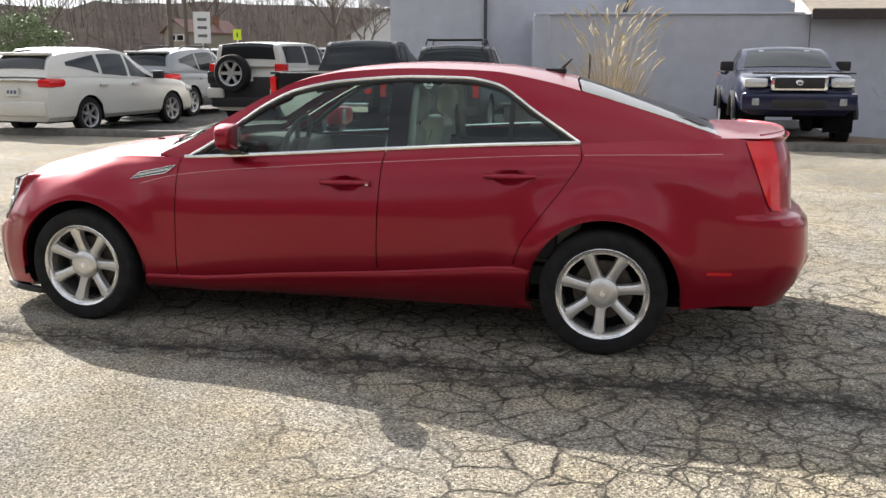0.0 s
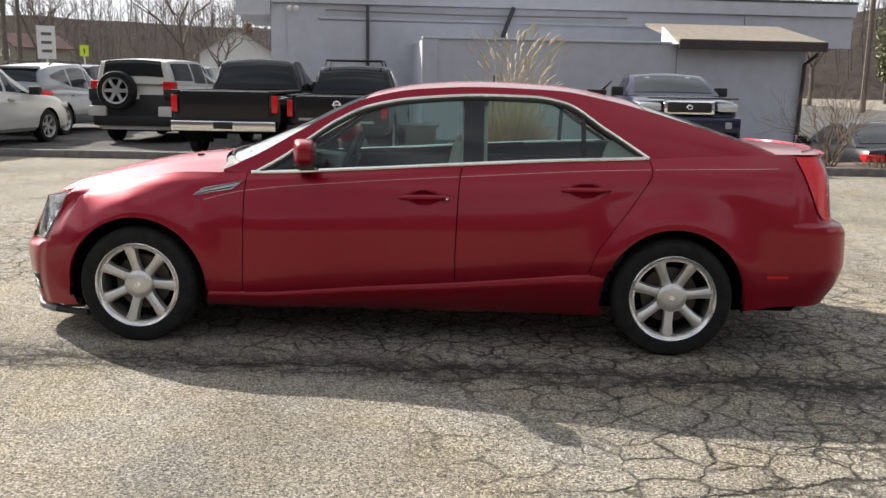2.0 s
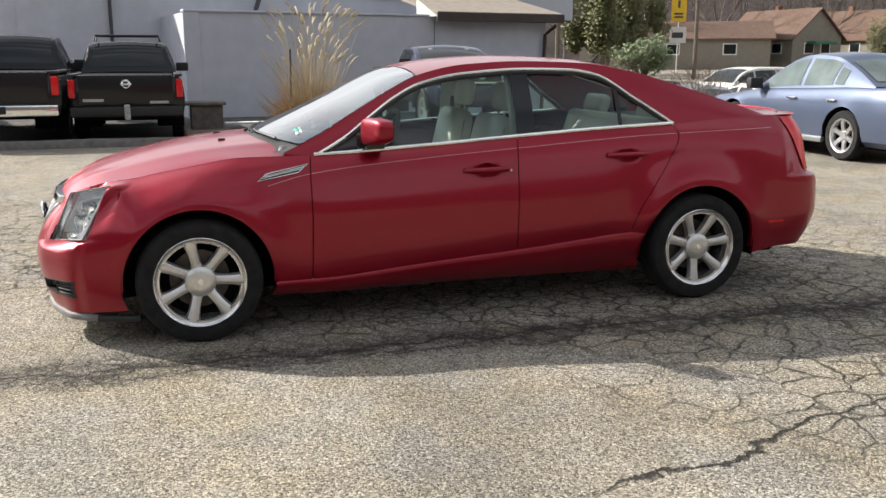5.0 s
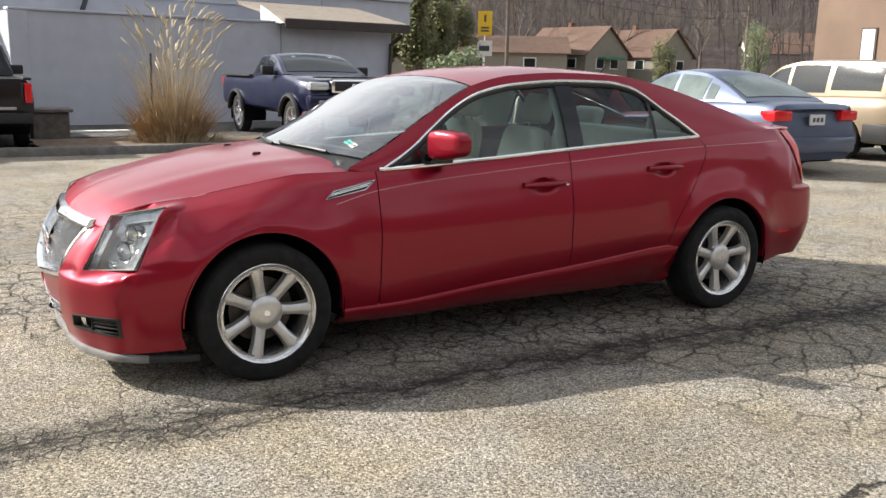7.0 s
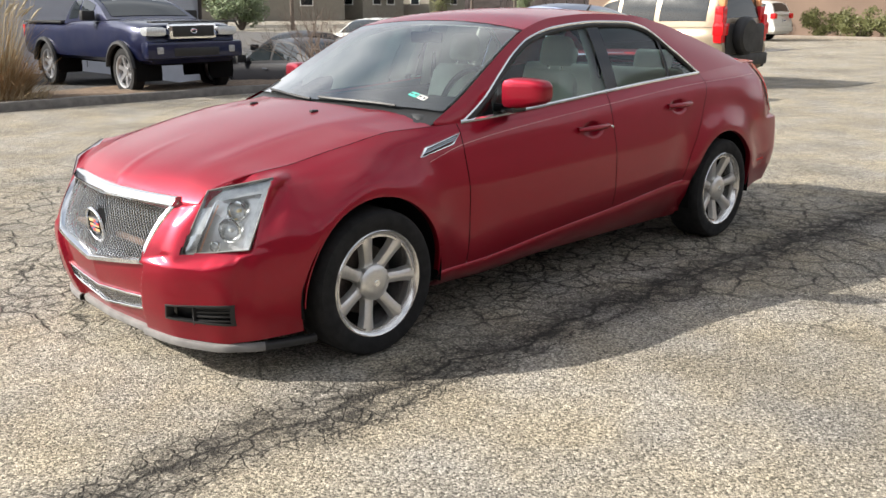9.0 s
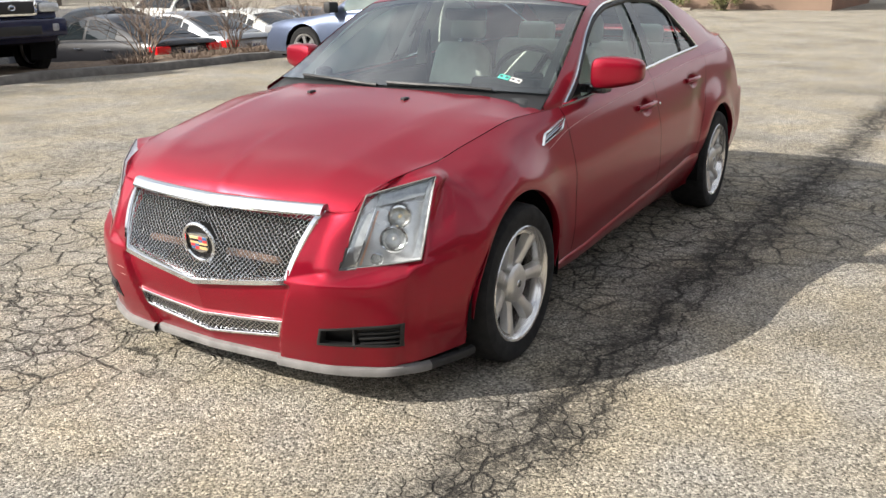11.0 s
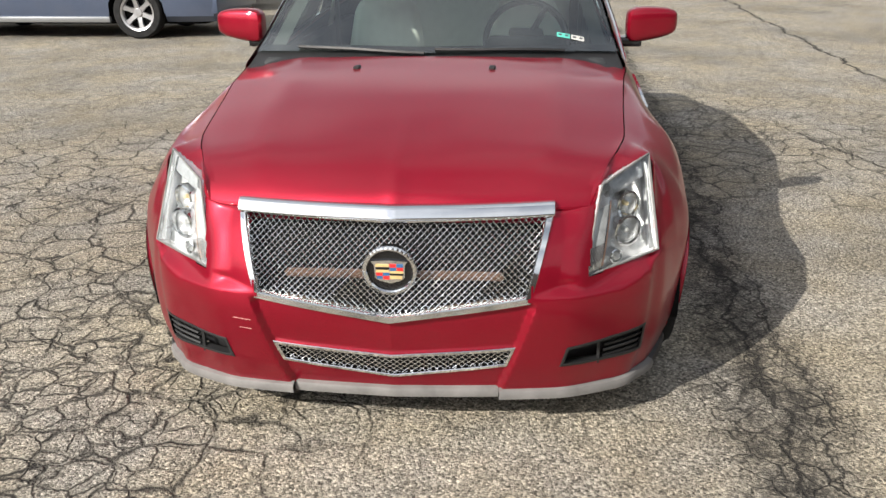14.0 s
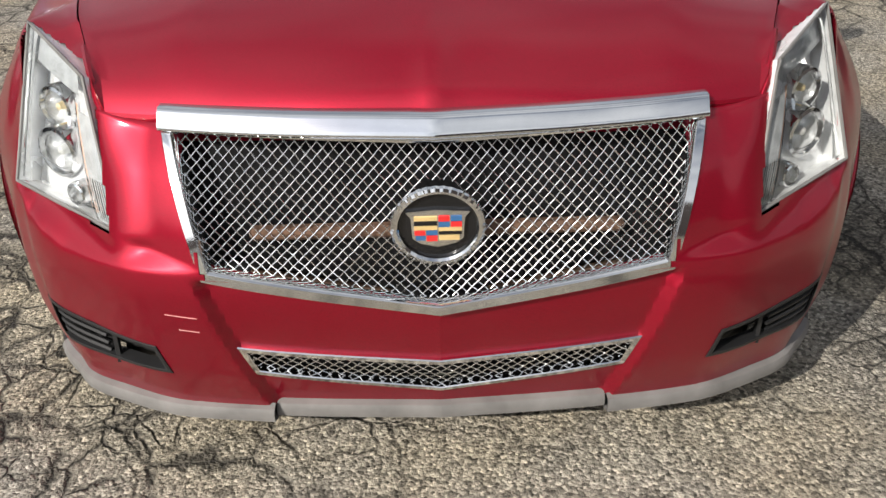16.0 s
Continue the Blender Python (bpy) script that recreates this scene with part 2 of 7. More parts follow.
    h1 = math_("SUBTRACT", math_("MULTIPLY", m.noise(v, 95, 4, .7), 1.0), math_("MULTIPLY", chips.outputs["Distance"], .5))
    h = math_("SUBTRACT", h1, math_("MULTIPLY", crack, 1.6))
    m.bump(h, 0.9, 0.010)
    return m.m


RED = paint("red_paint", (0.285, 0.0035, 0.0190), 0.66, 0.42, 0.002, 0.75)

CHROME = plain("chrome", (0.82, 0.83, 0.84), 0.08, 1.0, 0.03)
ALLOY = plain("alloy", (0.70, 0.69, 0.67), 0.34, 0.75, 0.06, 60)
RIM = plain("bright_rim", (0.74, 0.73, 0.72), 0.20, 0.85, 0.06, 60)
RUBBER = plain("tyre_rubber", (0.006, 0.006, 0.0065), 0.9, 0, 0.25, 90)
BLACK = plain("black_plastic", (0.014, 0.014, 0.015), 0.55, 0, 0.2)
GREYLIP = plain("grey_plastic", (0.16, 0.155, 0.15), 0.62, 0, 0.2, 14)
# near-black; also colours in the shade of the hollows behind the grille meshes
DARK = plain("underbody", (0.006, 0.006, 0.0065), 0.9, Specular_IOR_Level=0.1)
GLOSSBLACK = plain("gloss_black", (0.01, 0.01, 0.011), 0.12, 0, 0.1)
GLASS = clear_glass("car_glass", (0.72, 0.86, 0.81), 1.1, .014)
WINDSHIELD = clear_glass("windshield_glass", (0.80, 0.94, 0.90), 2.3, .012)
CLEAR = clear_glass("lamp_lens", (0.93, 0.95, 0.96), 1.1)
FARGLASS = plain("dark_window", (0.012, 0.016, 0.018), 0.05, 0, 0.1)
TAILRED = plain("tail_lamp_red", (0.66, 0.012, 0.016), 0.12, 0, 0.1, 20)
AMBER = plain("amber_reflector", (0.72, 0.33, 0.16), 0.2, 0, 0.1)
LEATHER = plain("pale_leather", (0.78, 0.77, 0.70), 0.5, 0, 0.06, 25)
DASH = plain("dash_plastic", (0.03, 0.032, 0.033), 0.6)
ASPHALT = asphalt("lot_asphalt", (0.340, 0.311, 0.256), (0.034, 0.031, 0.027), True)
ASPHALT_FAR = asphalt("back_lot_asphalt", (0.15, 0.145, 0.14), (0.03, 0.03, 0.03))
CONCRETE = plain("kerb_concrete", (0.14, 0.13, 0.118), 0.9, 0, 0.3, 8)
WALLGREY = plain("grey_wall_paint", (0.50, 0.515, 0.565), 0.85, 0, 0.07, 2.5)
STRAW = plain("dry_grass", (.40, .31, .19), .9, 0, .35, 3)
BROWNGRASS = plain("brown_grass", (.30, .19, .09), .85, 0, .35, 4)
HAZETWIG = plain("hazy_twigs", (.125, .106, .099), 1.0, 0, .2, .4)
PLUME = plain("grass_plume", (.50, .43, .30), .9, 0, .2, 12)
BARK = plain("grey_bark", (.13, .105, .085), .9, 0, .35, 9)
TWIG = plain("twig_bark", (.17, .125, .095), .9, 0, .3, 20)
LEAF = plain("evergreen_leaf", (.125, .130, .045), .6, 0, .4, 2)
LEAF2 = plain("pale_leaf", (.15, .19, .09), .6, 0, .3, 2)
MULCH = plain("brown_mulch", (.14, .095, .06), .95, 0, .5, 12)
ROOFBROWN = plain("brown_shingle", (.115, .068, .048), .9, 0, .25, 6)
SIDING = plain("tan_siding", (.21, .19, .155), .85, 0, .08, 3)
WHITEPAINT = plain("white_paint_wood", (.72, .71, .68), .6, 0, .08, 6)
DARKBROWN = plain("dark_brown_trim", (.045, .032, .028), .6, 0, .2, 8)
ROOFTAN = plain("tan_roofing", (.25, .215, .175), .9, 0, .18, 6)
YELLOW = plain("sign_yellow", (.80, .50, .02), .5, 0, .08)
LIME = plain("sign_lime", (.62, .78, .03), .5, 0, .08)
GREENMETAL = plain("green_metal", (.02, .14, .075), .5, 0, .2, 5)
DRYLAWN = plain("dry_lawn", (.22, .20, .09), .95, 0, .4, 1.2)


def brick_material():
    m = Mat("tan_brick", Roughness=.85)
    t = m.node("ShaderNodeTexBrick", Scale=1.0)
    t.inputs["Brick Width"].default_value, t.inputs["Row Height"].default_value, t.inputs["Mortar Size"].default_value = .21, .075, .010
    t.inputs["Color1"].default_value, t.inputs["Color2"].default_value, t.inputs["Mortar"].default_value = (.175, .072, .036, 1), (.215, .095, .052, 1), (.19, .13, .095, 1)
    tc, mp = m.node("ShaderNodeTexCoord"), m.node("ShaderNodeMapping")
    mp.inputs["Rotation"].default_value = (math.pi / 2, 0, math.pi / 2)
    m.l.new(tc.outputs["Object"], mp.inputs["Vector"])
    m.l.new(mp.outputs["Vector"], t.inputs["Vector"])
    stain = m.ramp(m.noise(m.coords(), .35, 5), (.35, .85), (.65, 1.1))
    m.link(m.mix(1.0, t.outputs["Color"], stain, "MULTIPLY"), "Base Color")
    m.bump(t.outputs["Fac"], .3, .01)
    return m.m


def woods_material():
    m = Mat("bare_woods", Roughness=1.0)
    m.set("Specular IOR Level", 0.0)
    v = m.coords("Object", (1, 1, .5))
    f = m.noise(v, .55, 9, .75)
    g = m.noise(m.coords(), .05, 4)
    c = m.ramp(f, (.3, (.034, .028, .028)), (.5, (.060, .050, .049)), (.72, (.095, .081, .077)))
    m.link(m.mix(m.ramp(g, (.4, 0.0), (.65, .45)), c, (.070, .062, .046)), "Base Color")
    return m.m


BRICK, WOODS = brick_material(), woods_material()

# ---- mesh helpers ----
def pchip(xs, ys):
    """Smooth curve without overshoot through the knots (xs, ys)."""
    xs, ys = np.asarray(xs, float), np.asarray(ys, float)
    h, d = np.diff(xs), np.diff(ys) / np.diff(xs)
    m = np.zeros(len(xs))
    for i in range(1, len(xs) - 1):
        if d[i - 1] * d[i] > 0:
            w1, w2 = 2 * h[i] + h[i - 1], h[i] + 2 * h[i - 1]
            m[i] = (w1 + w2) / (w1 / d[i - 1] + w2 / d[i])
    m[0], m[-1] = d[0], d[-1]

    def f(x):
        x = np.clip(np.asarray(x, float), xs[0], xs[-1])
        i = np.clip(np.searchsorted(xs, x) - 1, 0, len(xs) - 2)
        s = (x - xs[i]) / h[i]
        return ((1 + 2 * s) * (1 - s) ** 2 * ys[i] + s * (1 - s) ** 2 * h[i] * m[i]
                + s * s * (3 - 2 * s) * ys[i + 1] + s * s * (s - 1) * h[i] * m[i + 1])
    return f


def curve(*pairs):
    return pchip([p[0] for p in pairs], [p[1] for p in pairs])


def mesh_part(name, verts, faces, material, parent=None, label="", smooth=True):
    me = bpy.data.meshes.new(name)
    me.from_pydata([tuple(v) for v in verts], [], [tuple(f) for f in faces])
    bm = bmesh.new()
    bm.from_mesh(me)
    bmesh.ops.delete(bm, geom=[v for v in bm.verts if not v.link_faces], context="VERTS")
    bmesh.ops.recalc_face_normals(bm, faces=bm.faces[:])
    bm.to_mesh(me)
    bm.free()
    me.materials.append(material)
    if smooth:
        me.polygons.foreach_set("use_smooth", [True] * len(me.polygons))
        me.set_sharp_from_angle(angle=radians(38))
    ob = new(name, me)
    if parent:
        ob.parent = parent
    if label:
        tagged(ob, label)
    return ob


def part(name, bm, material, parent=None, label="", smooth=False):
    """Links a bmesh as one mesh object under a thing or a part."""
    me = bpy.data.meshes.new(name)
    bmesh.ops.recalc_face_normals(bm, faces=bm.faces[:])
    bm.to_mesh(me)
    bm.free()
    me.materials.append(material)
    if smooth:
        me.polygons.foreach_set("use_smooth", [True] * len(me.polygons))
        me.set_sharp_from_angle(angle=radians(38))
    ob = new(name, me)
    if parent:
        ob.parent = parent
    if label:
        tagged(ob, label)
    return ob


def box(x0, x1, y0, y1, z0, z1, bevel=0.0, segments=1, m=None):
    bm = bmesh.new()
    bmesh.ops.create_cube(bm, size=1)
    for v in bm.verts:
        v.co = Vector(((x0 + x1) / 2 + v.co.x * (x1 - x0), (y0 + y1) / 2 + v.co.y * (y1 - y0), (z0 + z1) / 2 + v.co.z * (z1 - z0)))
    if bevel:
        bmesh.ops.bevel(bm, geom=bm.edges[:], offset=bevel, segments=segments, affect="EDGES", profile=0.6)
    if m:
        bmesh.ops.transform(bm, matrix=m, verts=bm.verts[:])
    return bm


def grid(nr, nc, keep=None):
    """Faces of a grid of nr rows and nc columns, row by row."""
    return [(r * nc + c, r * nc + c + 1, (r + 1) * nc + c + 1, (r + 1) * nc + c)
            for r in range(nr - 1) for c in range(nc - 1) if keep is None or keep(r, c)]


def lathe(profile, n=48, axis="y"):
    """Verts and faces of a profile of (radius, along) turned about an axis."""
    verts, faces, k = [], [], len(profile)
    for i in range(n):
        a = 2 * math.pi * i / n
        for r, h in profile:
            c, s = r * math.cos(a), r * math.sin(a)
            verts.append({"y": (c, h, s), "z": (c, s, h), "x": (h, c, s)}[axis])
    for i in range(n):
        j = (i + 1) % n
        faces += [(i * k + q, i * k + q + 1, j * k + q + 1, j * k + q) for q in range(k - 1)]
    return verts, faces


def tube(points, radius, n=6, closed=False):
    """Verts and faces of a round bar along points; radius may be a list."""
    pts = [Vector(p) for p in points]
    rad = radius if isinstance(radius, (list, tuple)) else [radius] * len(pts)
    verts, faces, up = [], [], None
    for i, p in enumerate(pts):
        a, b = pts[i - 1] if (i or closed) else p, pts[(i + 1) % len(pts)] if (i + 1 < len(pts) or closed) else p
        d = (b - a).normalized()
        if up is None:
            up = d.orthogonal().normalized()
        up = (up - d * up.dot(d)).normalized()
        side = d.cross(up)
        verts += [p + (up * math.cos(2 * math.pi * q / n) + side * math.sin(2 * math.pi * q / n)) * rad[i] for q in range(n)]
    m = len(pts)
    for i in range(m if closed else m - 1):
        j = (i + 1) % m
        faces += [(i * n + q, i * n + (q + 1) % n, j * n + (q + 1) % n, j * n + q) for q in range(n)]
    if not closed:
        faces += [tuple(range(n)), tuple(range((m - 1) * n, m * n))]
    return verts, faces


def merged(*pieces):
    verts, faces = [], []
    for v, f in pieces:
        k = len(verts)
        verts += list(v)
        faces += [tuple(i + k for i in face) for face in f]
    return verts, faces


def thing(name, label, category, m=None, group="", kind=""):
    ob = tagged(new(name), label, category, group, kind)
    ob.empty_display_size = 0.2
    if m:
        ob.matrix_world = m
    return ob


# ---- ground and building ----
def sheet(name, x0, x1, y0, y1, z, material, label, nx=2, ny=2):
    xs, ys = np.linspace(x0, x1, nx), np.linspace(y0, y1, ny)
    ob = mesh_part(name, [(x, y, z) for y in ys for x in xs], grid(ny, nx), material, smooth=False)
    return tagged(ob, label, name.replace("_", " "), kind="structure")


def ease(a):
    a = min(1.0, max(0.0, a))
    return a * a * (3 - 2 * a)


def lot_z(x, y):
    """The back lot lies lower east of the lifted pickup."""
    return -.68 * ease((x - 5.1) / .8) * ease((26 - x) / 3) * ease((y - 10.5) / .7) * ease((28 - y) / 5)


def stepped_sheet(name, xs, ys, z, material, label):
    v = [(x, y, z + lot_z(x, y)) for y in ys for x in xs]
    return tagged(mesh_part(name, v, grid(len(ys), len(xs)), material, smooth=False), label, name.replace("_", " "), kind="structure")


LOT_X = [5.1, 5.3, 5.5, 5.7, 5.9, 14, 23, 23.6, 24.5, 25.4, 26]
LOT_Y = [10.5, 10.68, 10.85, 11.02, 11.2, 17, 23, 24, 25.5, 27, 28]
stepped_sheet("ground", [-400, -60] + LOT_X + [60, 400], [-200, -30] + LOT_Y + [70, 500], 0.0, ASPHALT, "worn pale grey cracked asphalt car park")

# ---- building ----
DARKGREYMETAL = plain("dark_metal", (.07, .072, .078), .5, .4, .15)


def at_world(x, y, turn, z=0.0):
    return Matrix.Translation((x, y, z)) @ pose(0, 0, 0, 0, 0, turn)


WALL_M = Matrix.Translation((-.97, 16.37, 0)) @ pose(0, 0, 0, 0, 0, 8.9)
UP = 3.3    # how far the higher part of the building stands back
bld = thing("building", "low grey painted block building with a brown-edged shed roof", "building", WALL_M)
part("low_wall", box(0, 9.70, 0, 5.6, -.9, 2.42), WALLGREY, bld)
part("parapet_cap", box(-.04, 6.15, -.05, .32, 2.42, 2.48, .012), WALLGREY, bld)
part("wall_pier", box(-.05, .32, -.04, -.002, 0, 2.42, .01), WALLGREY, bld)
part("upper_wall", box(-3.85, 9.5, UP, UP + 6, -.9, 3.42), WALLGREY, bld)
part("upper_end", box(9.52, 12.8, UP, UP + 6, 2.55, 3.42), WALLGREY, bld)
part("upper_step", box(-3.4, 1.9, UP - .06, UP - .002, 0, 2.98), WALLGREY, bld)
part("overhang", box(-4.75, -3.86, UP - .10, UP + 5.6, 3.10, 3.86), WALLGREY, bld)
part("parapet", box(-3.84, 12.82, UP - .12, UP + .2, 3.43, 3.80, .012), WALLGREY, bld)
part("parapet_flashing", box(-3.84, 12.84, UP - .15, UP + .24, 3.803, 3.86, .008), DARKGREYMETAL, bld)
part("wall_band", box(-2.6, 9.5, UP - .065, UP - .002, 3.02, 3.10, .01), WALLGREY, bld)
part("chimney", box(6.2, 6.95, UP + 2, UP + 2.8, 3.3, 4.9, .01), CONCRETE, bld)
mesh_part("conduit", *tube([(-2.4, UP - .12, 3.26), (1.4, UP - .12, 3.21), (6.0, UP - .12, 3.24)], .022, 6), SIDING, bld)
mesh_part("downspout", *tube([(-1.25, UP - .14, 3.4), (-1.25, UP - .14, 1.2)], .045, 8), DARKGREYMETAL, bld)
mesh_part("brace", *tube([(2.4, UP - .2, 2.5), (2.75, UP - .2, 3.45)], .06, 6), DARKGREYMETAL, bld)
for x in (-3.35, -3.15):
    mesh_part("flood_lamp", *lathe([(.0001, -.10), (.06, -.09), (.075, -.02), (.03, .05)], 14), WHITEPAINT, bld).matrix_local = Matrix.Translation((x, UP - .18, 3.30)) @ pose(0, 0, 0, 30, 0, 20 if x < -3.2 else -20)
mesh_part("wall_seam", *tube([(6.30, -.006, .1), (6.30, -.006, 2.36)], .008, 4), DARKGREYMETAL, bld)
mesh_part("corner_spout", *tube([(9.78, -.40, 2.24), (9.62, -.10, 2.0), (9.55, -.07, -.6)], .05, 8), DARKBROWN, bld)
# shed roof with a white gable end
E0, E1 = 6.20, 9.98
v = [(E0, -.42, 2.46), (E1, -.42, 2.46), (E1, 2.2, 2.98), (E0, 2.2, 2.98), (E0, -.42, 2.54), (E1, -.42, 2.54), (E1, 2.2, 3.06), (E0, 2.2, 3.06)]
mesh_part("shed_roof", v, [(0, 1, 2, 3), (4, 5, 6, 7), (0, 1, 5, 4), (1, 2, 6, 5), (2, 3, 7, 6), (3, 0, 4, 7)], ROOFTAN, bld, "tan shingled shed roof", False)
part("fascia", box(E0 - .02, E1 + .02, -.47, -.421, 2.30, 2.52, .008), DARKBROWN, bld)
v = [(E0 - .03, -.40, 2.42), (E0 - .03, .80, 2.42), (E0 - .03, .80, 2.88), (E0 + .02, -.40, 2.42), (E0 + .02, .80, 2.42), (E0 + .02, .80, 2.88)]
mesh_part("gable_end", v, [(0, 1, 2), (3, 4, 5), (0, 1, 4, 3), (1, 2, 5, 4), (2, 0, 3, 5)], WHITEPAINT, bld, "bright white gable end", False)
ub = thing("utility_box", "weathered grey concrete block with a flat cap by the wall", "utility box", at_world(-.78, 12.5, 0))
part("block", box(-.30, .30, -.25, .25, 0, .52, .02), CONCRETE, ub)
part("cap", box(-.42, .36, -.32, .32, .52, .58, .012), CONCRETE, ub)
pl = thing("timber_plank", "pale weathered plank lying on the bed", "plank", at_world(.15, 13.2, 4))
part("plank", box(-.55, .55, -.12, .12, .09, .13, .008), WHITEPAINT, pl)

# ---- kerb, planting bed and back lot ----
xs = np.linspace(-34, 14.2, 150)
v = []
random.seed(4)
wob = [.025 * noise.noise((x * .6, 3, 0)) for x in xs]
lift = [.018 * noise.noise((x * 1.3, 9, 0)) for x in xs]
for dy, z in ((-.10, -.02), (-.085, .085), (-.05, .125), (.07, .13), (.10, .06), (.10, -.02)):
    v += [(x, 9.93 - .42 * ease((x - 4.6) / 1.6) + dy + w, z + (l if z > 0 else 0)) for x, w, l in zip(xs, wob, lift)]
tagged(mesh_part("kerb", v, grid(6, len(xs)), CONCRETE), "worn dark concrete kerb along the lane", "kerb", kind="structure")
stepped_sheet("back_lot", [-90] + LOT_X + [27], [10.03] + LOT_Y + [70], .008, ASPHALT_FAR, "dark grey asphalt of the back parking lot")
xs, ys = np.linspace(-1.2, 14.0, 96), np.linspace(0, 1, 16)
v = []
for f_ in ys:
    for x in xs:
        bend = ease((x - 4.6) / 1.6)
        y = 10.02 - .42 * bend + f_ * (1.88 - .48 * bend)
        v.append((x, y, .02 + .085 * min(1, 15 * min(f_, 1 - f_, .07)) + .03 * noise.noise((x * 2, y * 2, 0)) + lot_z(x, y) * (f_ > .99)))
tagged(mesh_part("planting_bed", v, grid(16, 96), MULCH), "brown mulch bed behind the kerb", "planting bed", kind="structure")
sheet("lawn", 24, 160, -120, -8.2, .03, DRYLAWN, "dry brown grass beyond the lot")

# ---- the red sedan ----
HUBX, HUBZ, ARCH = 1.44, 0.315, 0.378
# rows of the lower body from the sill to the bonnet cut, belt and boot edge: height and half width along the length
SIDE_Z = [
    curve((-1.72, .19), (-1.0, .20), (0, .20), (1.0, .215), (1.8, .25), (2.05, .275)),
    curve((-1.72, .29), (-.87, .285), (-.2, .335), (.3, .37), (1.0, .43), (1.44, .45), (1.8, .43), (2.05, .40)),
    curve((-1.72, .42), (-1.44, .56), (-.87, .45), (0, .48), (1.0, .53), (1.44, .58), (1.8, .53), (2.05, .50)),
    curve((-1.72, .58), (-1.44, .715), (-.87, .62), (0, .64), (1.0, .67), (1.44, .72), (1.8, .67), (2.05, .665)),
    curve((-1.72, .67), (-1.44, .775), (-.87, .765), (0, .80), (1.0, .835), (1.44, .85), (1.8, .825), (2.05, .785)),
    curve((-1.72, .77), (-1.44, .835), (-.87, .882), (0, .925), (1.0, .965), (1.44, .985), (1.8, .98), (2.05, .95)),
    curve((-1.72, .83), (-1.44, .882), (-1.1, .925), (-.87, .925), (-.3, .952), (.3, .99), (.82, 1.02), (1.3, 1.04), (1.6, 1.058), (2.05, 1.075)),
]
SIDE_Y = [
    curve((-1.72, .85), (-1.44, .82), (-1.0, .790), (1.0, .80), (1.44, .83), (1.8, .86), (2.05, .83)),
    curve((-1.72, .880), (-1.44, .875), (-.87, .860), (0, .864), (1.0, .868), (1.44, .878), (1.8, .88), (2.05, .862)),
    curve((-1.72, .888), (-1.44, .882), (-.87, .880), (0, .884), (1.0, .886), (1.44, .886), (1.8, .888), (2.05, .872)),
    curve((-1.72, .884), (-1.44, .876), (-.87, .876), (0, .880), (1.0, .880), (1.44, .880), (1.8, .884), (2.05, .868)),
    curve((-1.72, .862), (-1.44, .856), (-.87, .845), (0, .848), (1.0, .848), (1.44, .852), (1.8, .862), (2.05, .850)),
    curve((-1.72, .795), (-1.44, .798), (-.87, .803), (0, .806), (1.0, .803), (1.44, .802), (1.8, .806), (2.05, .795)),
    curve((-1.72, .69), (-1.44, .712), (-1.1, .745), (-.87, .772), (-.3, .775), (.3, .772), (.82, .765), (1.3, .752), (1.6, .735), (2.05, .69)),
]
# nose and tail at the centre line: x and height of each row
NOSE = [(-2.225, .165), (-2.265, .275), (-2.29, .42), (-2.274, .52), (-2.243, .60), (-2.200, .675), (-2.136, .708)]
TAIL = [(2.365, .28), (2.44, .37), (2.475, .50), (2.466, .650), (2.415, .695), (2.39, .97), (2.35, 1.082)]
SIDE_X = (-1.72, -1.58, -1.44, -1.2, -.87, -.4, 0, .3, .7, 1.0, 1.2, 1.44, 1.62, 1.8, 2.05)
# the vertical crease where the face of the bumper turns into its side, row by row
CREASE = [(-2.045, .712, .160), (-2.052, .742, .287), (-2.044, .757, .425), (-2.008, .763, .548), (-1.952, .760, .645), (-1.880, .748, .755)]
FACE_Y, FACE_IN = (0, .36, .66, .85), (0, .09, .27, .60)
# the bonnet's front cut: along the grille's bar, up the inner edge of the lamp and back
CUT = [(-2.136, 0, .708), (-2.128, .17, .708), (-2.102, .40, .705), (-2.078, .52, .702), (-2.060, .572, .703), (-2.042, .583, .745), (-1.93, .626, .79), (-1.83, .664, .815)]


def belt_columns():
    """Seven rows of control points from the middle of the nose round the side to the middle of the tail."""
    rows = []
    for r in range(7):
        p = []
        (xn, zn), (xt, zt) = NOSE[r], TAIL[r]
        zs, ys = float(SIDE_Z[r](-1.72)), float(SIDE_Y[r](-1.72))
        if r == 6:
            p += CUT
        else:
            xc, yc, zc = CREASE[r]
            for k in range(4):
                p.append((xn + (xc - xn) * FACE_IN[k], yc * FACE_Y[k], zn + (zc - zn) * FACE_Y[k] ** (6 if r == 5 else 3)))
            p.append((xc - .008, yc - .006, zc))
            p.append((xc + .014, yc + .008, zc + (zs - zc) * .05))
            p.append((xc + .07, yc + (ys - yc) * .40, zc + (zs - zc) * .3))
            p.append((xc + (-1.72 - xc) * .55, yc + (ys - yc) * .74, zc + (zs - zc) * .6))
        for x in SIDE_X:
            p.append((x, float(SIDE_Y[r](x)), float(SIDE_Z[r](x))))
        ze, ye = float(SIDE_Z[r](2.05)), float(SIDE_Y[r](2.05))
        for fx, fy in ((.42, .972), (.68, .895), (.82, .78), (.94, .48), (1, 0)):
            p.append((2.05 + (xt - 2.05) * fx, ye * fy, zt + (ze - zt) * fy ** 3))
        rows.append(np.array(p))
    return rows


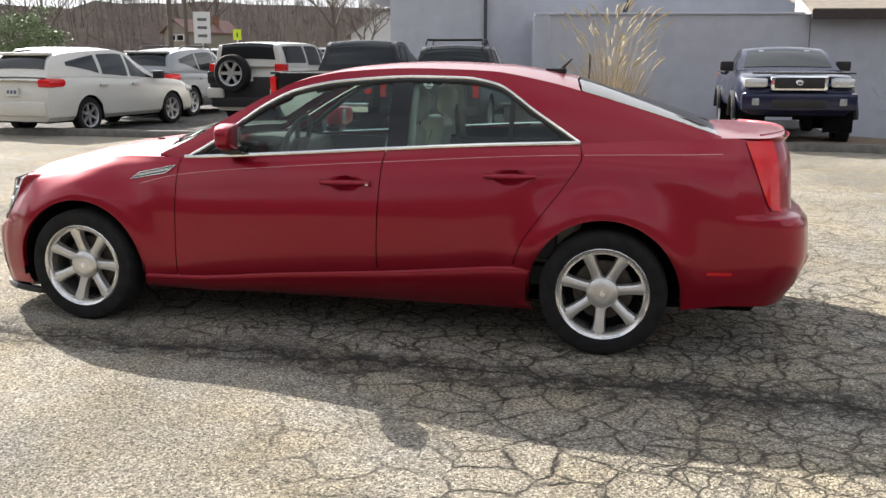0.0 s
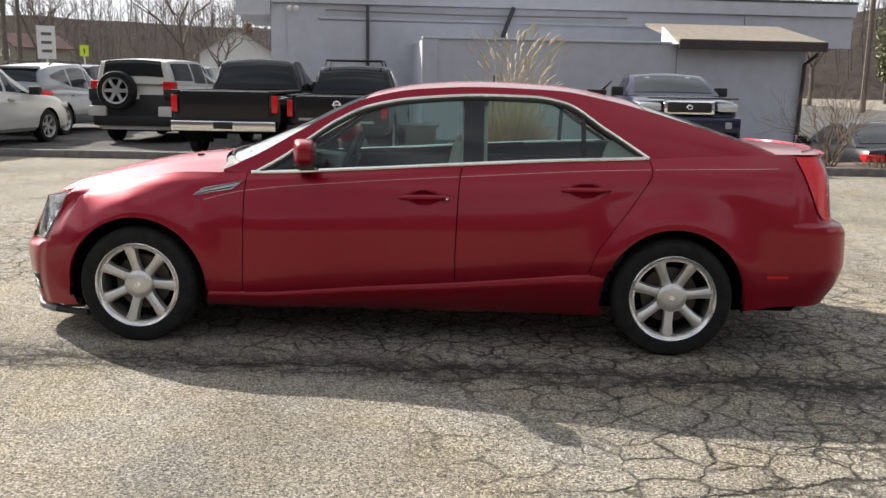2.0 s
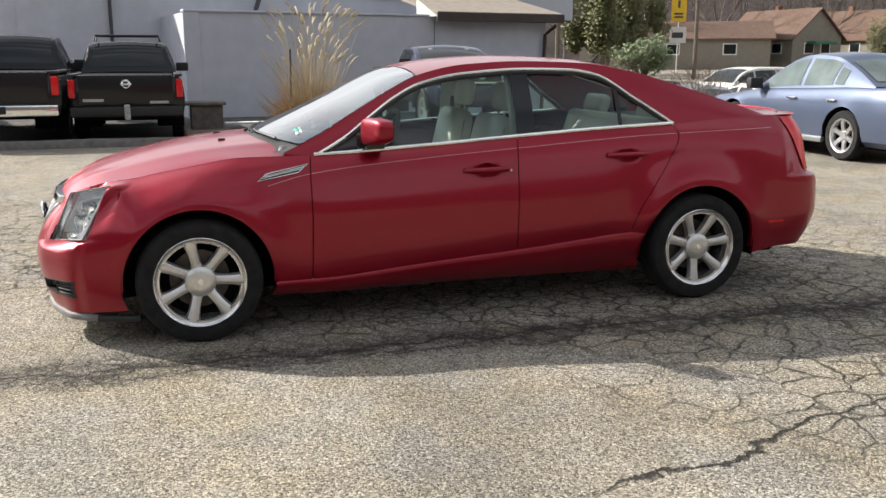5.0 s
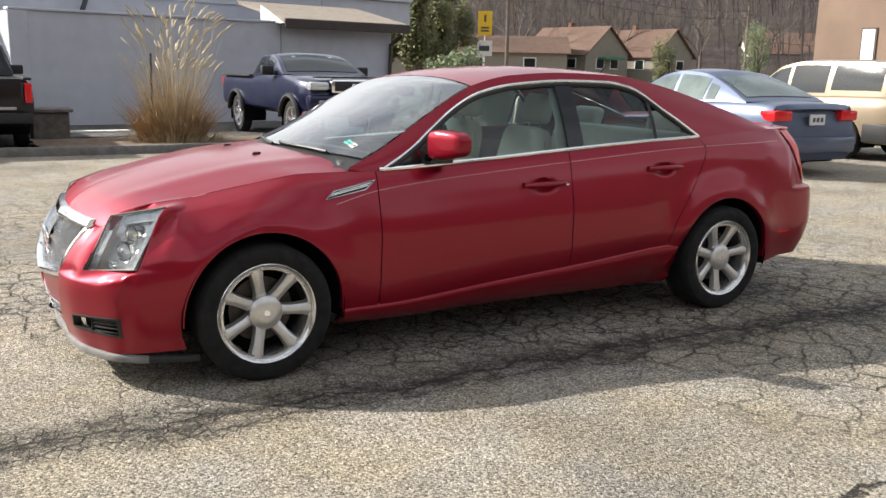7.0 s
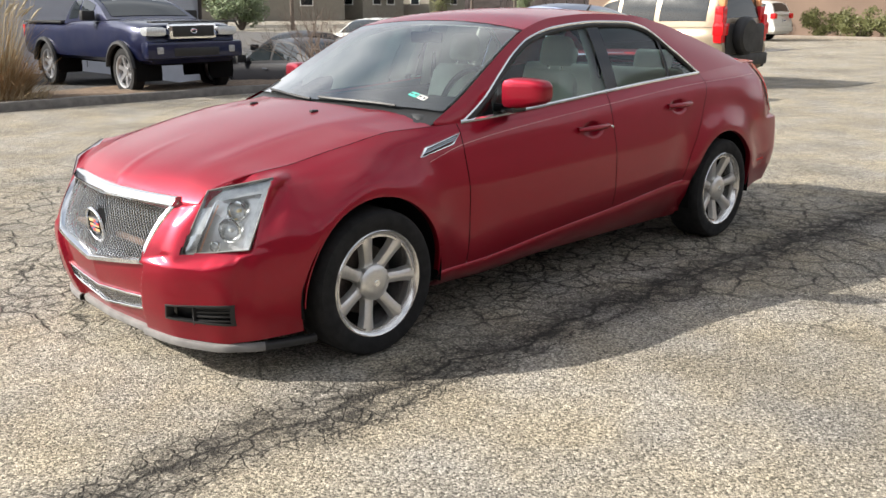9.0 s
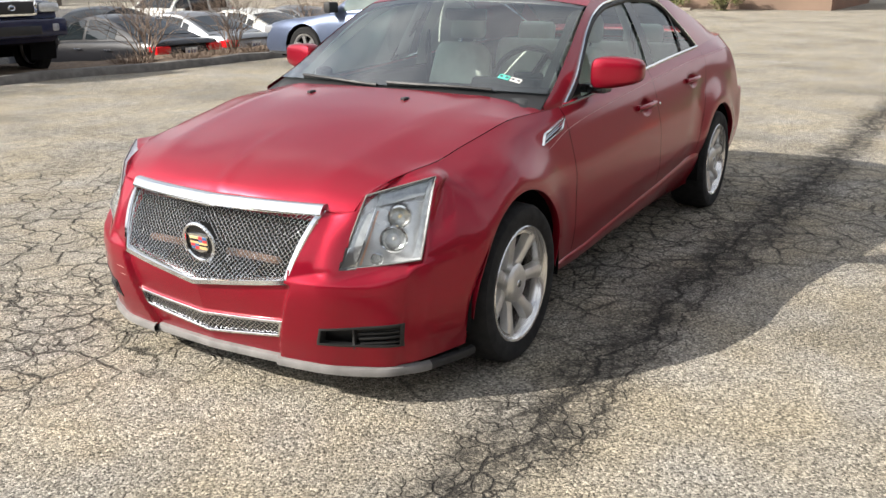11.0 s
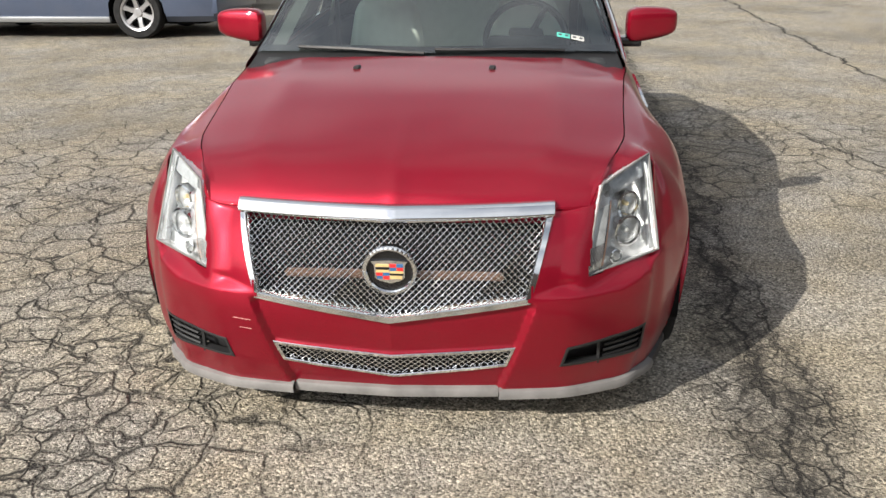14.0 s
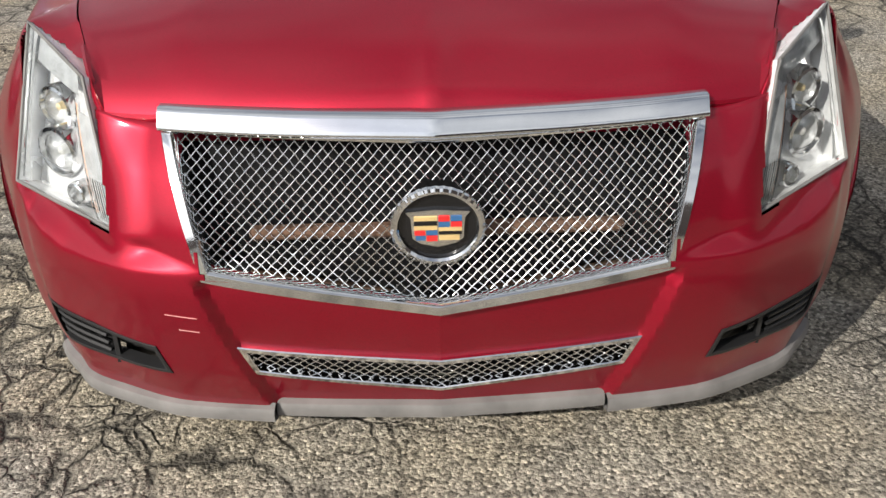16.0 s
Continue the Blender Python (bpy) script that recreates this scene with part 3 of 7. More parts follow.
BELT = belt_columns()
KEYT = np.r_[0, np.cumsum(np.linalg.norm(np.diff(BELT[3], axis=0), axis=1))]
BELT_F = [[pchip(KEYT, row[:, i]) for i in range(3)] for row in BELT]
T_OF_X = pchip(BELT[3][7:24, 0], KEYT[7:24])
# door cuts: x of each cut on each row
CUTS = [(-.86, [-.87, -.87, -.865, -.86, -.86, -.855, -.85]), (.29, [.28, .28, .28, .285, .29, .30, .31]), (1.2, [.985, .99, 1.02, 1.12, 1.24, 1.315, 1.30])]
GAP = 0.0026


def belt_surface(ts, sub=7, steps=True):
    """Points of the belt at the column parameters ts: array (rows, columns, 3). Columns bend to follow the door cuts."""
    knots = []
    for r in range(7):
        t = np.array(ts, float)
        for nominal, cut in CUTS:
            t0, dx = float(T_OF_X(nominal)), cut[r] - nominal
            reach = .55 if nominal > 1 else .4
            t = t + dx * np.clip(1 - np.abs(np.array(ts) - t0) / reach, 0, 1)
        knots.append(np.stack([f(t) for f in BELT_F[r]], axis=-1))
    knots = np.array(knots)
    vs = np.r_[[r + k / sub for r in range(6) for k in range(sub)], 6]
    out = np.zeros((len(vs), len(ts), 3))
    for c in range(len(ts)):
        chord = np.r_[0, np.cumsum(np.linalg.norm(np.diff(knots[:, c], axis=0), axis=1) + 1e-6)]
        w = np.interp(vs, range(7), chord)
        for i in range(3):
            out[:, c, i] = pchip(chord, knots[:, c, i])(w)
    if steps:
        out = tail_step(flared(out))
        out[..., 0] += nose_steps(out)
        out = lamp_fit(out, smooth((6 - vs) / .9)[:, None])
    return out, vs


def smooth(a):
    a = np.clip(a, 0, 1)
    return a * a * (3 - 2 * a)


def nose_steps(p):
    """The steps of the front bumper: a set-back middle and a flat ledge that falls from the lamps to the proud lower face."""
    x, y, z = p[..., 0], np.abs(p[..., 1]), p[..., 2]
    half = .305 + .33 * np.clip(z - .15, 0, .3)
    middle = .024 * smooth((half - y) / .024 + .5) * smooth((.47 - z) / .02)
    brink = np.interp(y, (.41, .59, .66, .71, .77), (.478, .471, .466, .476, .528))
    foot = np.interp(y, (.41, .55, .77), (.490, .516, .548))
    deep = np.interp(y, (.395, .50, .60, .66, .77), (.0, .021, .034, .031, .006))
    above = deep * np.clip((z - brink) / np.maximum(foot - brink, .01), 0, 1) * np.clip((-1.86 - x) / .08, 0, 1)
    return middle + above


def tail_step(p):
    """The boot and lamps stand in a little from the top edge of the rear bumper."""
    x, z = p[..., 0], p[..., 2]
    s_ = np.clip((z - .708) / .014, 0, 1) * smooth((x - 2.02) / .16)
    q = p.copy()
    q[..., 0] -= .030 * s_
    q[..., 1] *= 1 - .022 * s_
    return q


def flared(p):
    """Wheel arches swell out of the side in a wide lip with a shallow hollow round it."""
    q = p.copy()
    for hub in (-HUBX, HUBX):
        d = np.hypot(p[..., 0] - hub, p[..., 2] - HUBZ) - ARCH
        side = smooth((p[..., 1] - .74) / .08) * smooth((.98 - p[..., 2]) / .16) * smooth((p[..., 0] + 2.02) / .16) * (.3 + .7 * smooth((p[..., 2] - .30) / .25))
        q[..., 1] += side * (.026 * np.exp(-(np.maximum(d, 0) / .085) ** 2) - .006 * np.exp(-((d - .20) / .09) ** 2))
    return q


# corners of the headlamp: inner top, outer top, outer bottom, inner bottom
LAMP3 = [np.array(p) for p in ((-2.040, .598, .757), (-1.842, .752, .803), (-1.987, .780, .545), (-2.152, .552, .513))]
LAMP_C = sum(LAMP3) / 4
LAMP_N = np.cross(LAMP3[2] - LAMP3[0], LAMP3[1] - LAMP3[3])
LAMP_N = LAMP_N / np.linalg.norm(LAMP_N) * (1 if LAMP_N[0] < 0 else -1)
LAMP_E1 = np.cross(LAMP_N, (0, 0, 1))
LAMP_E1 = LAMP_E1 / np.linalg.norm(LAMP_E1)
LAMP_E2 = np.cross(LAMP_N, LAMP_E1)
LAMP2 = [(float((p - LAMP_C) @ LAMP_E1), float((p - LAMP_C) @ LAMP_E2)) for p in LAMP3]


def lamp_out(a, b_):
    """Distance outside the lamp's outline in its own plane, nought inside."""
    best = np.full(a.shape, 9.0)
    inside = np.zeros(a.shape, bool)
    for (x0, y0), (x1, y1) in zip(LAMP2, LAMP2[1:] + LAMP2[:1]):
        f = np.clip(((a - x0) * (x1 - x0) + (b_ - y0) * (y1 - y0)) / ((x1 - x0) ** 2 + (y1 - y0) ** 2), 0, 1)
        best = np.minimum(best, np.hypot(a - x0 - f * (x1 - x0), b_ - y0 - f * (y1 - y0)))
        if y0 != y1:
            inside ^= ((y0 > b_) != (y1 > b_)) & (a < (x1 - x0) * (b_ - y0) / (y1 - y0) + x0)
    return np.where(inside, 0, best)


def lamp_fit(p, share):
    """Draws the wing and the bumper flush with the lamp's face."""
    q = p - LAMP_C
    d = q @ LAMP_N
    far = lamp_out(q @ LAMP_E1, q @ LAMP_E2)
    far = far * (1 + 2.5 * smooth((p[..., 1] - .75) / .04))
    far = far * (1 - .36 * smooth((.61 - p[..., 1]) / .04) * smooth((p[..., 2] - .475) / .05))
    w = share * (p[..., 2] > .47) * smooth(1 - far / .06) * (np.abs(d) < .13) * (p[..., 0] < -1.6) * (p[..., 1] > .3)
    return p - (d * w)[..., None] * LAMP_N


def in_lamp(c):
    q = np.array((c[0], abs(c[1]), c[2])) - LAMP_C
    return abs(q @ LAMP_N) < .08 and float(lamp_out(np.array(q @ LAMP_E1), np.array(q @ LAMP_E2))) < .001


def trim_arches(p, faces):
    """Cuts the wheel openings: drops what lies inside and draws the rim of the hole onto the circle."""
    inside = np.zeros(len(p), bool)
    for x in (-HUBX, HUBX):
        d = np.hypot(p[:, 0] - x, p[:, 2] - HUBZ)
        hit = (d < ARCH) & (np.abs(p[:, 1]) > .5)
        inside |= hit
    keep = [f for f in faces if not all(inside[i] for i in f)]
    for x in (-HUBX, HUBX):
        d = np.hypot(p[:, 0] - x, p[:, 2] - HUBZ)
        for i in np.where((d < ARCH) & (np.abs(p[:, 1]) > .5))[0]:
            s = ARCH / max(d[i], 1e-4)
            p[i, 0], p[i, 2] = x + (p[i, 0] - x) * s, HUBZ + (p[i, 2] - HUBZ) * s
    return p, keep


def belt_panel(name, t0, t1, parent, material, label="", v0=0, v1=6, keep=None, step=.026, both=True, offset=0.0, sub=7):
    """One panel of the belt between two column parameters and two rows, on one or both sides."""
    made = []
    ts = np.linspace(t0, t1, max(3, int((t1 - t0) / step) + 1))
    s, vs = belt_surface(ts, sub)
    pick = [i for i, v in enumerate(vs) if v0 - 1e-6 <= v <= v1 + 1e-6]
    s = s[pick]
    if offset:
        gu, gv = np.gradient(s, axis=1), np.gradient(s, axis=0)
        nn = np.cross(gu, gv)
        nn /= np.linalg.norm(nn, axis=2, keepdims=True) + 1e-9
        nn *= np.sign(np.sum(nn * np.array([.3 * np.sign(s[..., 0:1]), np.ones_like(s[..., 0:1]), .1 * np.ones_like(s[..., 0:1])]).squeeze(-1).transpose(1, 2, 0), axis=2, keepdims=True))
        s = s + nn * offset
    nr, nc = s.shape[:2]
    flat = s.reshape(-1, 3).copy()
    faces = grid(nr, nc)
    if keep:
        faces = [f for f in faces if keep(flat[list(f)].mean(axis=0))]
    flat, faces = trim_arches(flat, faces)
    for side in ((1, -1) if both else (-1,)):
        q = flat * np.array([1, side, 1])
        made.append((q, faces))
    if both == "joined":
        return mesh_part(name, *merged(*made), material, parent, label)
    return [mesh_part(name, q, f, material, parent, label) for q, f in made]


car = thing("sedan", "glossy dark red four-door sedan with chrome mesh grille on cracked asphalt", "car")
TC = [float(T_OF_X(c[0])) for c in CUTS]
TN, TT = float(T_OF_X(-1.72)), float(T_OF_X(2.05))
TEND = KEYT[-1]


def in_poly(y, z, poly):
    c, j = False, len(poly) - 1
    for i in range(len(poly)):
        (a, b_), (p, q) = poly[i], poly[j]
        if (b_ > z) != (q > z) and y < (p - a) * (z - b_) / (q - b_) + a:
            c = not c
        j = i
    return c


GRILLE = [(-.452, .696), (0, .690), (.452, .696), (.392, .470), (0, .420), (-.392, .470)]
LOWER = [(-.352, .314), (0, .292), (.352, .314), (.330, .256), (0, .216), (-.330, .256)]
FOG = [(.508, .313), (.748, .328), (.738, .242), (.490, .252)]


def solid_front(c):
    y, z = abs(c[1]), c[2]
    if c[0] > -1.7:
        return True
    return not (in_poly(c[1], z, GRILLE) or (y < .456 and .66 < z < .716) or in_poly(c[1], z, LOWER) or in_poly(y, z, FOG) or (y > .5 and z > .48 and in_lamp(c)))


belt_panel("front_bumper", 0, TN, car, RED, both="joined", keep=solid_front, step=.008, sub=20)
belt_panel("fender", TN, TC[0] - GAP, car, RED, keep=lambda c: c[0] > -1.65 or not in_lamp(c), sub=20)
CUPS = ((.105, .818), (.965, .873))


def no_cup(c):
    return all(((c[0] - x) / .088) ** 2 + ((c[2] - z) / .040) ** 2 > 1 for x, z in CUPS)


belt_panel("front_door", TC[0] + GAP, TC[1] - GAP, car, RED, v0=1.0, keep=no_cup, step=.012, sub=14)
belt_panel("rear_door", TC[1] + GAP, TC[2] - GAP, car, RED, v0=1.0, keep=no_cup, step=.012, sub=14)


def rocker(s):
    """The sill: a narrow ledge that stands proud under the doors and tucks in below."""
    xs, v = np.linspace(-1.088, 1.088, 84), []
    for out, down in ((-.012, -.006), (.000, .003), (.003, .010), (.001, .024), (-.016, .055), (-.055, .09), (-.11, .13)):
        for x in xs:
            z1, y1 = float(SIDE_Z[1](x)), float(SIDE_Y[1](x))
            near = .010 * smooth(np.array((abs(abs(x) - HUBX) - .40) / -.12 + 1))
            v.append((x, s * (y1 + out + float(near)), max(z1 - down * (1 + .5 * (x + .9)), .185)))
    v, f = trim_arches(np.array(v), grid(7, 84))
    mesh_part("rocker_panel", v, f, RED, car)


for s in (1, -1):
    rocker(s)
belt_panel("quarter_panel", TC[2] + GAP, TT, car, RED, step=.012, sub=14)
belt_panel("rear_bumper", TT, TEND, car, RED, v1=3 + 4 / 7, both="joined", sub=21, step=.02)
belt_panel("tail_panel", TT, TEND, car, RED, v0=3 + 4 / 7, both="joined", sub=21, step=.02)
belt_panel("inner_shell", TN - .1, TEND, car, DARK, both="joined", offset=-.02, step=.06, sub=3)

# upper body: belt, window top, roof rail and middle line along the length
WIN_Z = curve((-.83, .918), (-.65, 1.02), (-.52, 1.115), (-.37, 1.215), (-.21, 1.288), (.04, 1.335), (.42, 1.357), (.69, 1.352), (.85, 1.325), (1.07, 1.19), (1.30, 1.043))
RAIL_Z = curve((-1.0, .935), (-.8, 1.025), (-.6, 1.14), (-.4, 1.25), (-.21, 1.335), (.05, 1.385), (.4, 1.402), (.8, 1.39), (1.1, 1.34), (1.4, 1.26), (1.7, 1.17), (1.98, 1.08))
RAIL_Y = curve((-1.0, .762), (-.6, .70), (-.21, .628), (.05, .588), (.4, .57), (.8, .575), (1.1, .592), (1.4, .62), (1.7, .65), (1.98, .672))
MID_Z = curve((-1.1, 0.985), (-.6, 1.20), (-.2, 1.37), (.05, 1.415), (.4, 1.435), (.8, 1.42), (1.2, 1.355), (1.6, 1.235), (1.98, 1.105))


def side_point(x, f):
    """A point of the upper side at height fraction f between belt and roof rail."""
    zb, yb, zr, yr = float(SIDE_Z[6](x)), float(SIDE_Y[6](x)), float(RAIL_Z(x)), float(RAIL_Y(x))
    return x, yb + (yr - yb) * f + .018 * math.sin(math.pi * f) * min(1, (zr - zb) / .3), zb + (zr - zb) * f


def side_at(x, z, out=0.0):
    zb, zr = float(SIDE_Z[6](x)), float(RAIL_Z(x))
    p = side_point(x, min(1, max(0, (z - zb) / max(1e-4, zr - zb))))
    return p[0], p[1] + out * .93, p[2] + out * .35


def strip(name, xs, lo, hi, material, n=6, out=0.0, label="", parent=None):
    """A strip of the upper side between two height curves, on both sides."""
    v = []
    for k in range(n):
        for x in xs:
            z0, z1 = float(lo(x)), float(hi(x))
            v.append(side_at(x, z0 + (z1 - z0) * k / (n - 1), out))
    for s in (1, -1):
        mesh_part(name, [(x, y * s, z) for x, y, z in v], grid(n, len(xs)), material, parent or car, label)


xs_all = np.linspace(-.985, 1.975, 110)
strip("side_frame", xs_all, lambda x: max(SIDE_Z[6](x), WIN_Z(x)) if -.83 < x < 1.3 else SIDE_Z[6](x), RAIL_Z, RED, 7)
belt_up = lambda x: SIDE_Z[6](x) + .008
win_dn = lambda x: max(WIN_Z(x) - .004, SIDE_Z[6](x) + .009)
strip("window", np.linspace(-.60, .318, 40), belt_up, win_dn, GLASS, 8, -.006, "greenish tinted side glass")
strip("window", np.linspace(.415, .94, 26), belt_up, win_dn, GLASS, 8, -.006, "greenish tinted side glass")
strip("quarter_window", np.linspace(.965, 1.29, 20), belt_up, win_dn, GLASS, 8, -.006)
strip("pillar_trim", np.linspace(.312, .42, 8), belt_up, win_dn, GLOSSBLACK, 8, .002)
strip("window_divider", np.linspace(.94, .966, 4), belt_up, win_dn, BLACK, 8, .002)
strip("mirror_sail", np.linspace(-.80, -.60, 12), belt_up, win_dn, GLOSSBLACK, 5, -.002)
for s in (1, -1):
    loop = [side_at(x, float(SIDE_Z[6](x)) + .004, .004) for x in np.linspace(-.83, 1.30, 70)]
    mesh_part("belt_trim", *tube([(x, y * s, z) for x, y, z in loop], .0095, 6), CHROME, car, "bright chrome window surround")
    loop = [side_at(x, float(WIN_Z(x)), .003) for x in np.linspace(-.83, 1.30, 90)]
    mesh_part("window_trim", *tube([(x, y * s, z) for x, y, z in loop], .008, 6), CHROME, car, "bright chrome window surround")
    inner = [side_at(x, max(float(WIN_Z(x)) - .018, float(SIDE_Z[6](x)) + .012), .0) for x in np.linspace(-.78, 1.26, 90)]
    mesh_part("window_seal", *tube([(x, y * s, z) for x, y, z in inner], .012, 6), BLACK, car)


def top_z(x, y):
    r = min(1, abs(y) / float(RAIL_Y(x)))
    return float(RAIL_Z(x)) + (float(MID_Z(x)) - float(RAIL_Z(x))) * (1 - r ** 2.3)


def top_panel(name, start, stop, material, nx=24, ny=30, label="", inset=0.0, lift=0.0):
    v = []
    for i in range(nx):
        for j in range(ny):
            s = -1 + 2 * j / (ny - 1)
            a, b_ = start(s), stop(s)
            x = a + (b_ - a) * i / (nx - 1)
            y = s * (float(RAIL_Y(x)) - inset)
            v.append((x, y, top_z(x, y) + lift))
    return mesh_part(name, v, grid(nx, ny), material, car, label)


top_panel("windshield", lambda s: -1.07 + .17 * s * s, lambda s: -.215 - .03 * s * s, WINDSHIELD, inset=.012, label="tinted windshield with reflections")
top_panel("roof", lambda s: -.205 - .03 * s * s, lambda s: 1.235 + .05 * s * s, RED, 40)
top_panel("rear_window", lambda s: 1.245 + .05 * s * s, lambda s: 1.955, GLASS, inset=.012)


def hood_z(x, y):
    e, ze = max(.001, HOOD_E(x)), HOOD_Z(x)
    r = min(1.0, abs(y) / e)
    ridge = .010 * math.exp(-((r - .62) / .13) ** 2) * min(1, max(0, (x + 2.1) / .35))
    return ze + (HOOD_MID(x) - ze) * (1 - r ** 2.2) + ridge + .006 * max(0, 1 - abs(y) / .05) * max(0, min(1, (-1.7 - x) / .3))


cut_pts = np.stack([f(np.linspace(0, float(T_OF_X(-.9)), 260)) for f in BELT_F[6]], axis=-1)
HOOD_MID = curve((-2.136, .712), (-2.114, .742), (-2.085, .765), (-2.0, .813), (-1.8, .877), (-1.5, .943), (-1.27, .974), (-1.0, 1.002))
order = np.argsort(cut_pts[:, 0])
HOOD_E = lambda x: float(np.interp(x, cut_pts[order, 0], cut_pts[order, 1]))
HOOD_Z = lambda x: float(np.interp(x, cut_pts[order, 0], cut_pts[order, 2]))


def hood_mesh():
    """Bonnet: lines of equal share of the width fan out from the nose and run back to the cowl."""
    v, nx, ny, yc = [], 64, 65, .60
    front = cut_pts[:180]
    xc = float(np.interp(yc, front[:, 1], front[:, 0]))
    for j in range(ny):
        s_ = -1 + 2 * j / (ny - 1)
        x = float(np.interp(abs(s_) * yc, front[:, 1], front[:, 0]))
        v.append((x + .012, s_ * yc, HOOD_Z(x) - .022))
    for i in range(nx):
        f = (i / (nx - 1)) ** 1.5
        for j in range(ny):
            s_ = -1 + 2 * j / (ny - 1)
            x0 = float(np.interp(abs(s_) * yc, front[:, 1], front[:, 0]))
            x = x0 + (-1.115 + .17 * s_ * s_ - x0) * f
            side = xc + (-.945 - xc) * f
            y = s_ * (HOOD_E(side) - .004 * min(1, f * 20))
            bow = abs(s_) ** 2.4
            lip = HOOD_Z(x0) - float(HOOD_MID(x0)) + (float(HOOD_MID(xc)) - HOOD_Z(xc)) * bow
            z = float(HOOD_MID(x)) - (float(HOOD_MID(side)) - HOOD_Z(side)) * bow + lip * math.exp(-f / .05)
            z += .006 * math.exp(-((abs(s_) - .66) / .10) ** 2) * min(1, f * 5) + .005 * max(0, 1 - abs(y) / .04) * max(0, 1 - f * 2.2)
            v.append((x, y, z + .001))
    return mesh_part("hood", v, grid(nx + 1, ny), RED, car)


hood_mesh()
# boot lid
v = []
DECK_MID = curve((1.9, 1.102), (2.05, 1.095), (2.2, 1.091), (2.345, 1.085))
deck_cut = np.stack([f(np.linspace(TT - .25, TEND, 160)) for f in BELT_F[6]], axis=-1)
for i in range(16):
    for j in range(25):
        s = -1 + 2 * j / 24
        rear = np.interp(abs(s) * .66, deck_cut[::-1, 1], deck_cut[::-1, 0]) - .002
        x = 1.93 + (rear - 1.93) * i / 15
        e = float(np.interp(x, deck_cut[:, 0], deck_cut[:, 1]))
        ze = float(np.interp(x, deck_cut[:, 0], deck_cut[:, 2]))
        y = s * min(e - .003, .69)
        v.append((x, y, ze + (float(DECK_MID(x)) - ze) * (1 - min(1, abs(y) / e) ** 2.4)))
mesh_part("boot_lid", v, grid(16, 25), RED, car)
for s in (1, -1):
    v = [(x - dx, y * s * k, z + dz) for dx, k, dz in ((0, .998, -.001), (.015, .975, -.03), (.04, .93, -.06)) for x, y, z in deck_cut[::3]]
    mesh_part("boot_flange", v, grid(3, len(deck_cut[::3])), RED, car)


def skin_y(x, z):
    """Half width of the finished side at a place seen from the side."""
    zs = [float(f(x)) for f in SIDE_Z]
    y = float(pchip(zs, [float(f(x)) for f in SIDE_Y])(z))
    return float(flared(np.array([[x, y, z]]))[0, 1])


# wheels
def make_wheel(parent, m, left):
    w = new("wheel")
    w.parent, w.matrix_local = parent, m
    tyre = [(.222, -.095), (.235, -.108), (.275, -.115), (.300, -.108), (.313, -.09), (.3165, -.05), (.3165, .05), (.313, .09), (.300, .108), (.275, .115), (.235, .108), (.222, .095)]
    mesh_part("tyre", *lathe(tyre, 64), RUBBER, w)
    rim = [(.200, .09), (.214, .088), (.222, .098), (.232, .106), (.228, .110), (.218, .106), (.210, .094), (.203, .06), (.198, -.06), (.215, -.09)]
    mesh_part("rim", *lathe([(r, -h) for r, h in rim], 64), RIM, w)
    pieces = []
    for k in range(7):
        a = math.pi / 2 + 2 * math.pi * k / 7
        outline = [(.06, .028, .058), (.095, .022, .068), (.15, .0225, .079), (.195, .028, .088), (.214, .036, .088)]
        verts = []
        for r, hw, d in outline:
            for q, dd in ((-1.25, -.035), (-1, -.004), (-.35, .004), (.35, .004), (1, -.004), (1.25, -.035)):
                verts.append((r * math.cos(a) - q * hw * math.sin(a), -(d + dd), r * math.sin(a) + q * hw * math.cos(a)))
        pieces.append((verts, grid(len(outline), 6)))
    mesh_part("spoke_star", *merged(*pieces), ALLOY, w)
    mesh_part("hub_cap", *lathe([(0.0001, -.094), (.04, -.094), (.066, -.090), (.077, -.080), (.080, -.05)], 40), ALLOY, w)
    mesh_part("cap_badge", *lathe([(0.0001, -.0965), (.014, -.0965), (.016, -.094)], 20), CHROME, w)
    mesh_part("brake_disc", *lathe([(.05, .0), (.15, .0), (.15, .02), (.05, .02)], 40), plain("iron", (.10, .085, .075), .55, .6, .3, 50) if "iron" not in bpy.data.materials else bpy.data.materials["iron"], w)
    mesh_part("wheel_inside", *lathe([(.0001, .03), (.2, .03)], 32), DARK, w)
    return w


for x in (-HUBX, HUBX):
    for s in (-1, 1):
        make_wheel(car, Matrix.Translation((x, s * .792, HUBZ)) @ pose(0, 0, 0, 0, -12 if x < 0 else -22, 0 if s < 0 else 180), s < 0)
        v, f = [], []
        for k in range(25):
            a = math.pi * (k / 24 * 1.12 - .06)
            for y in (.60, .885):
                v.append((x + (ARCH + .004) * math.cos(a), s * y, HUBZ + (ARCH + .004) * math.sin(a)))
        f = [(2 * k, 2 * k + 1, 2 * k + 3, 2 * k + 2) for k in range(24)]
        mesh_part("wheel_arch_liner", v, f, DARK, car)
        v = []
        for out, r_ in ((.001, .000), (.001, -.006), (-.004, -.008), (-.03, -.006)):
            for k in range(41):
                a = math.pi * (k / 40 * 1.04 - .02)
                px, pz = x + (ARCH + r_) * math.cos(a), HUBZ + (ARCH + r_) * math.sin(a)
                v.append((px, s * (skin_y(px, pz) + out), pz))
        mesh_part("arch_lip", v, grid(4, 41), RED, car)
part("underbody", box(-2.0, 2.2, -.62, .62, .19, .30, .03), DARK, car)
part("inner_wall", box(-2.0, 2.2, -.56, .56, .28, .50, .03), DARK, car)
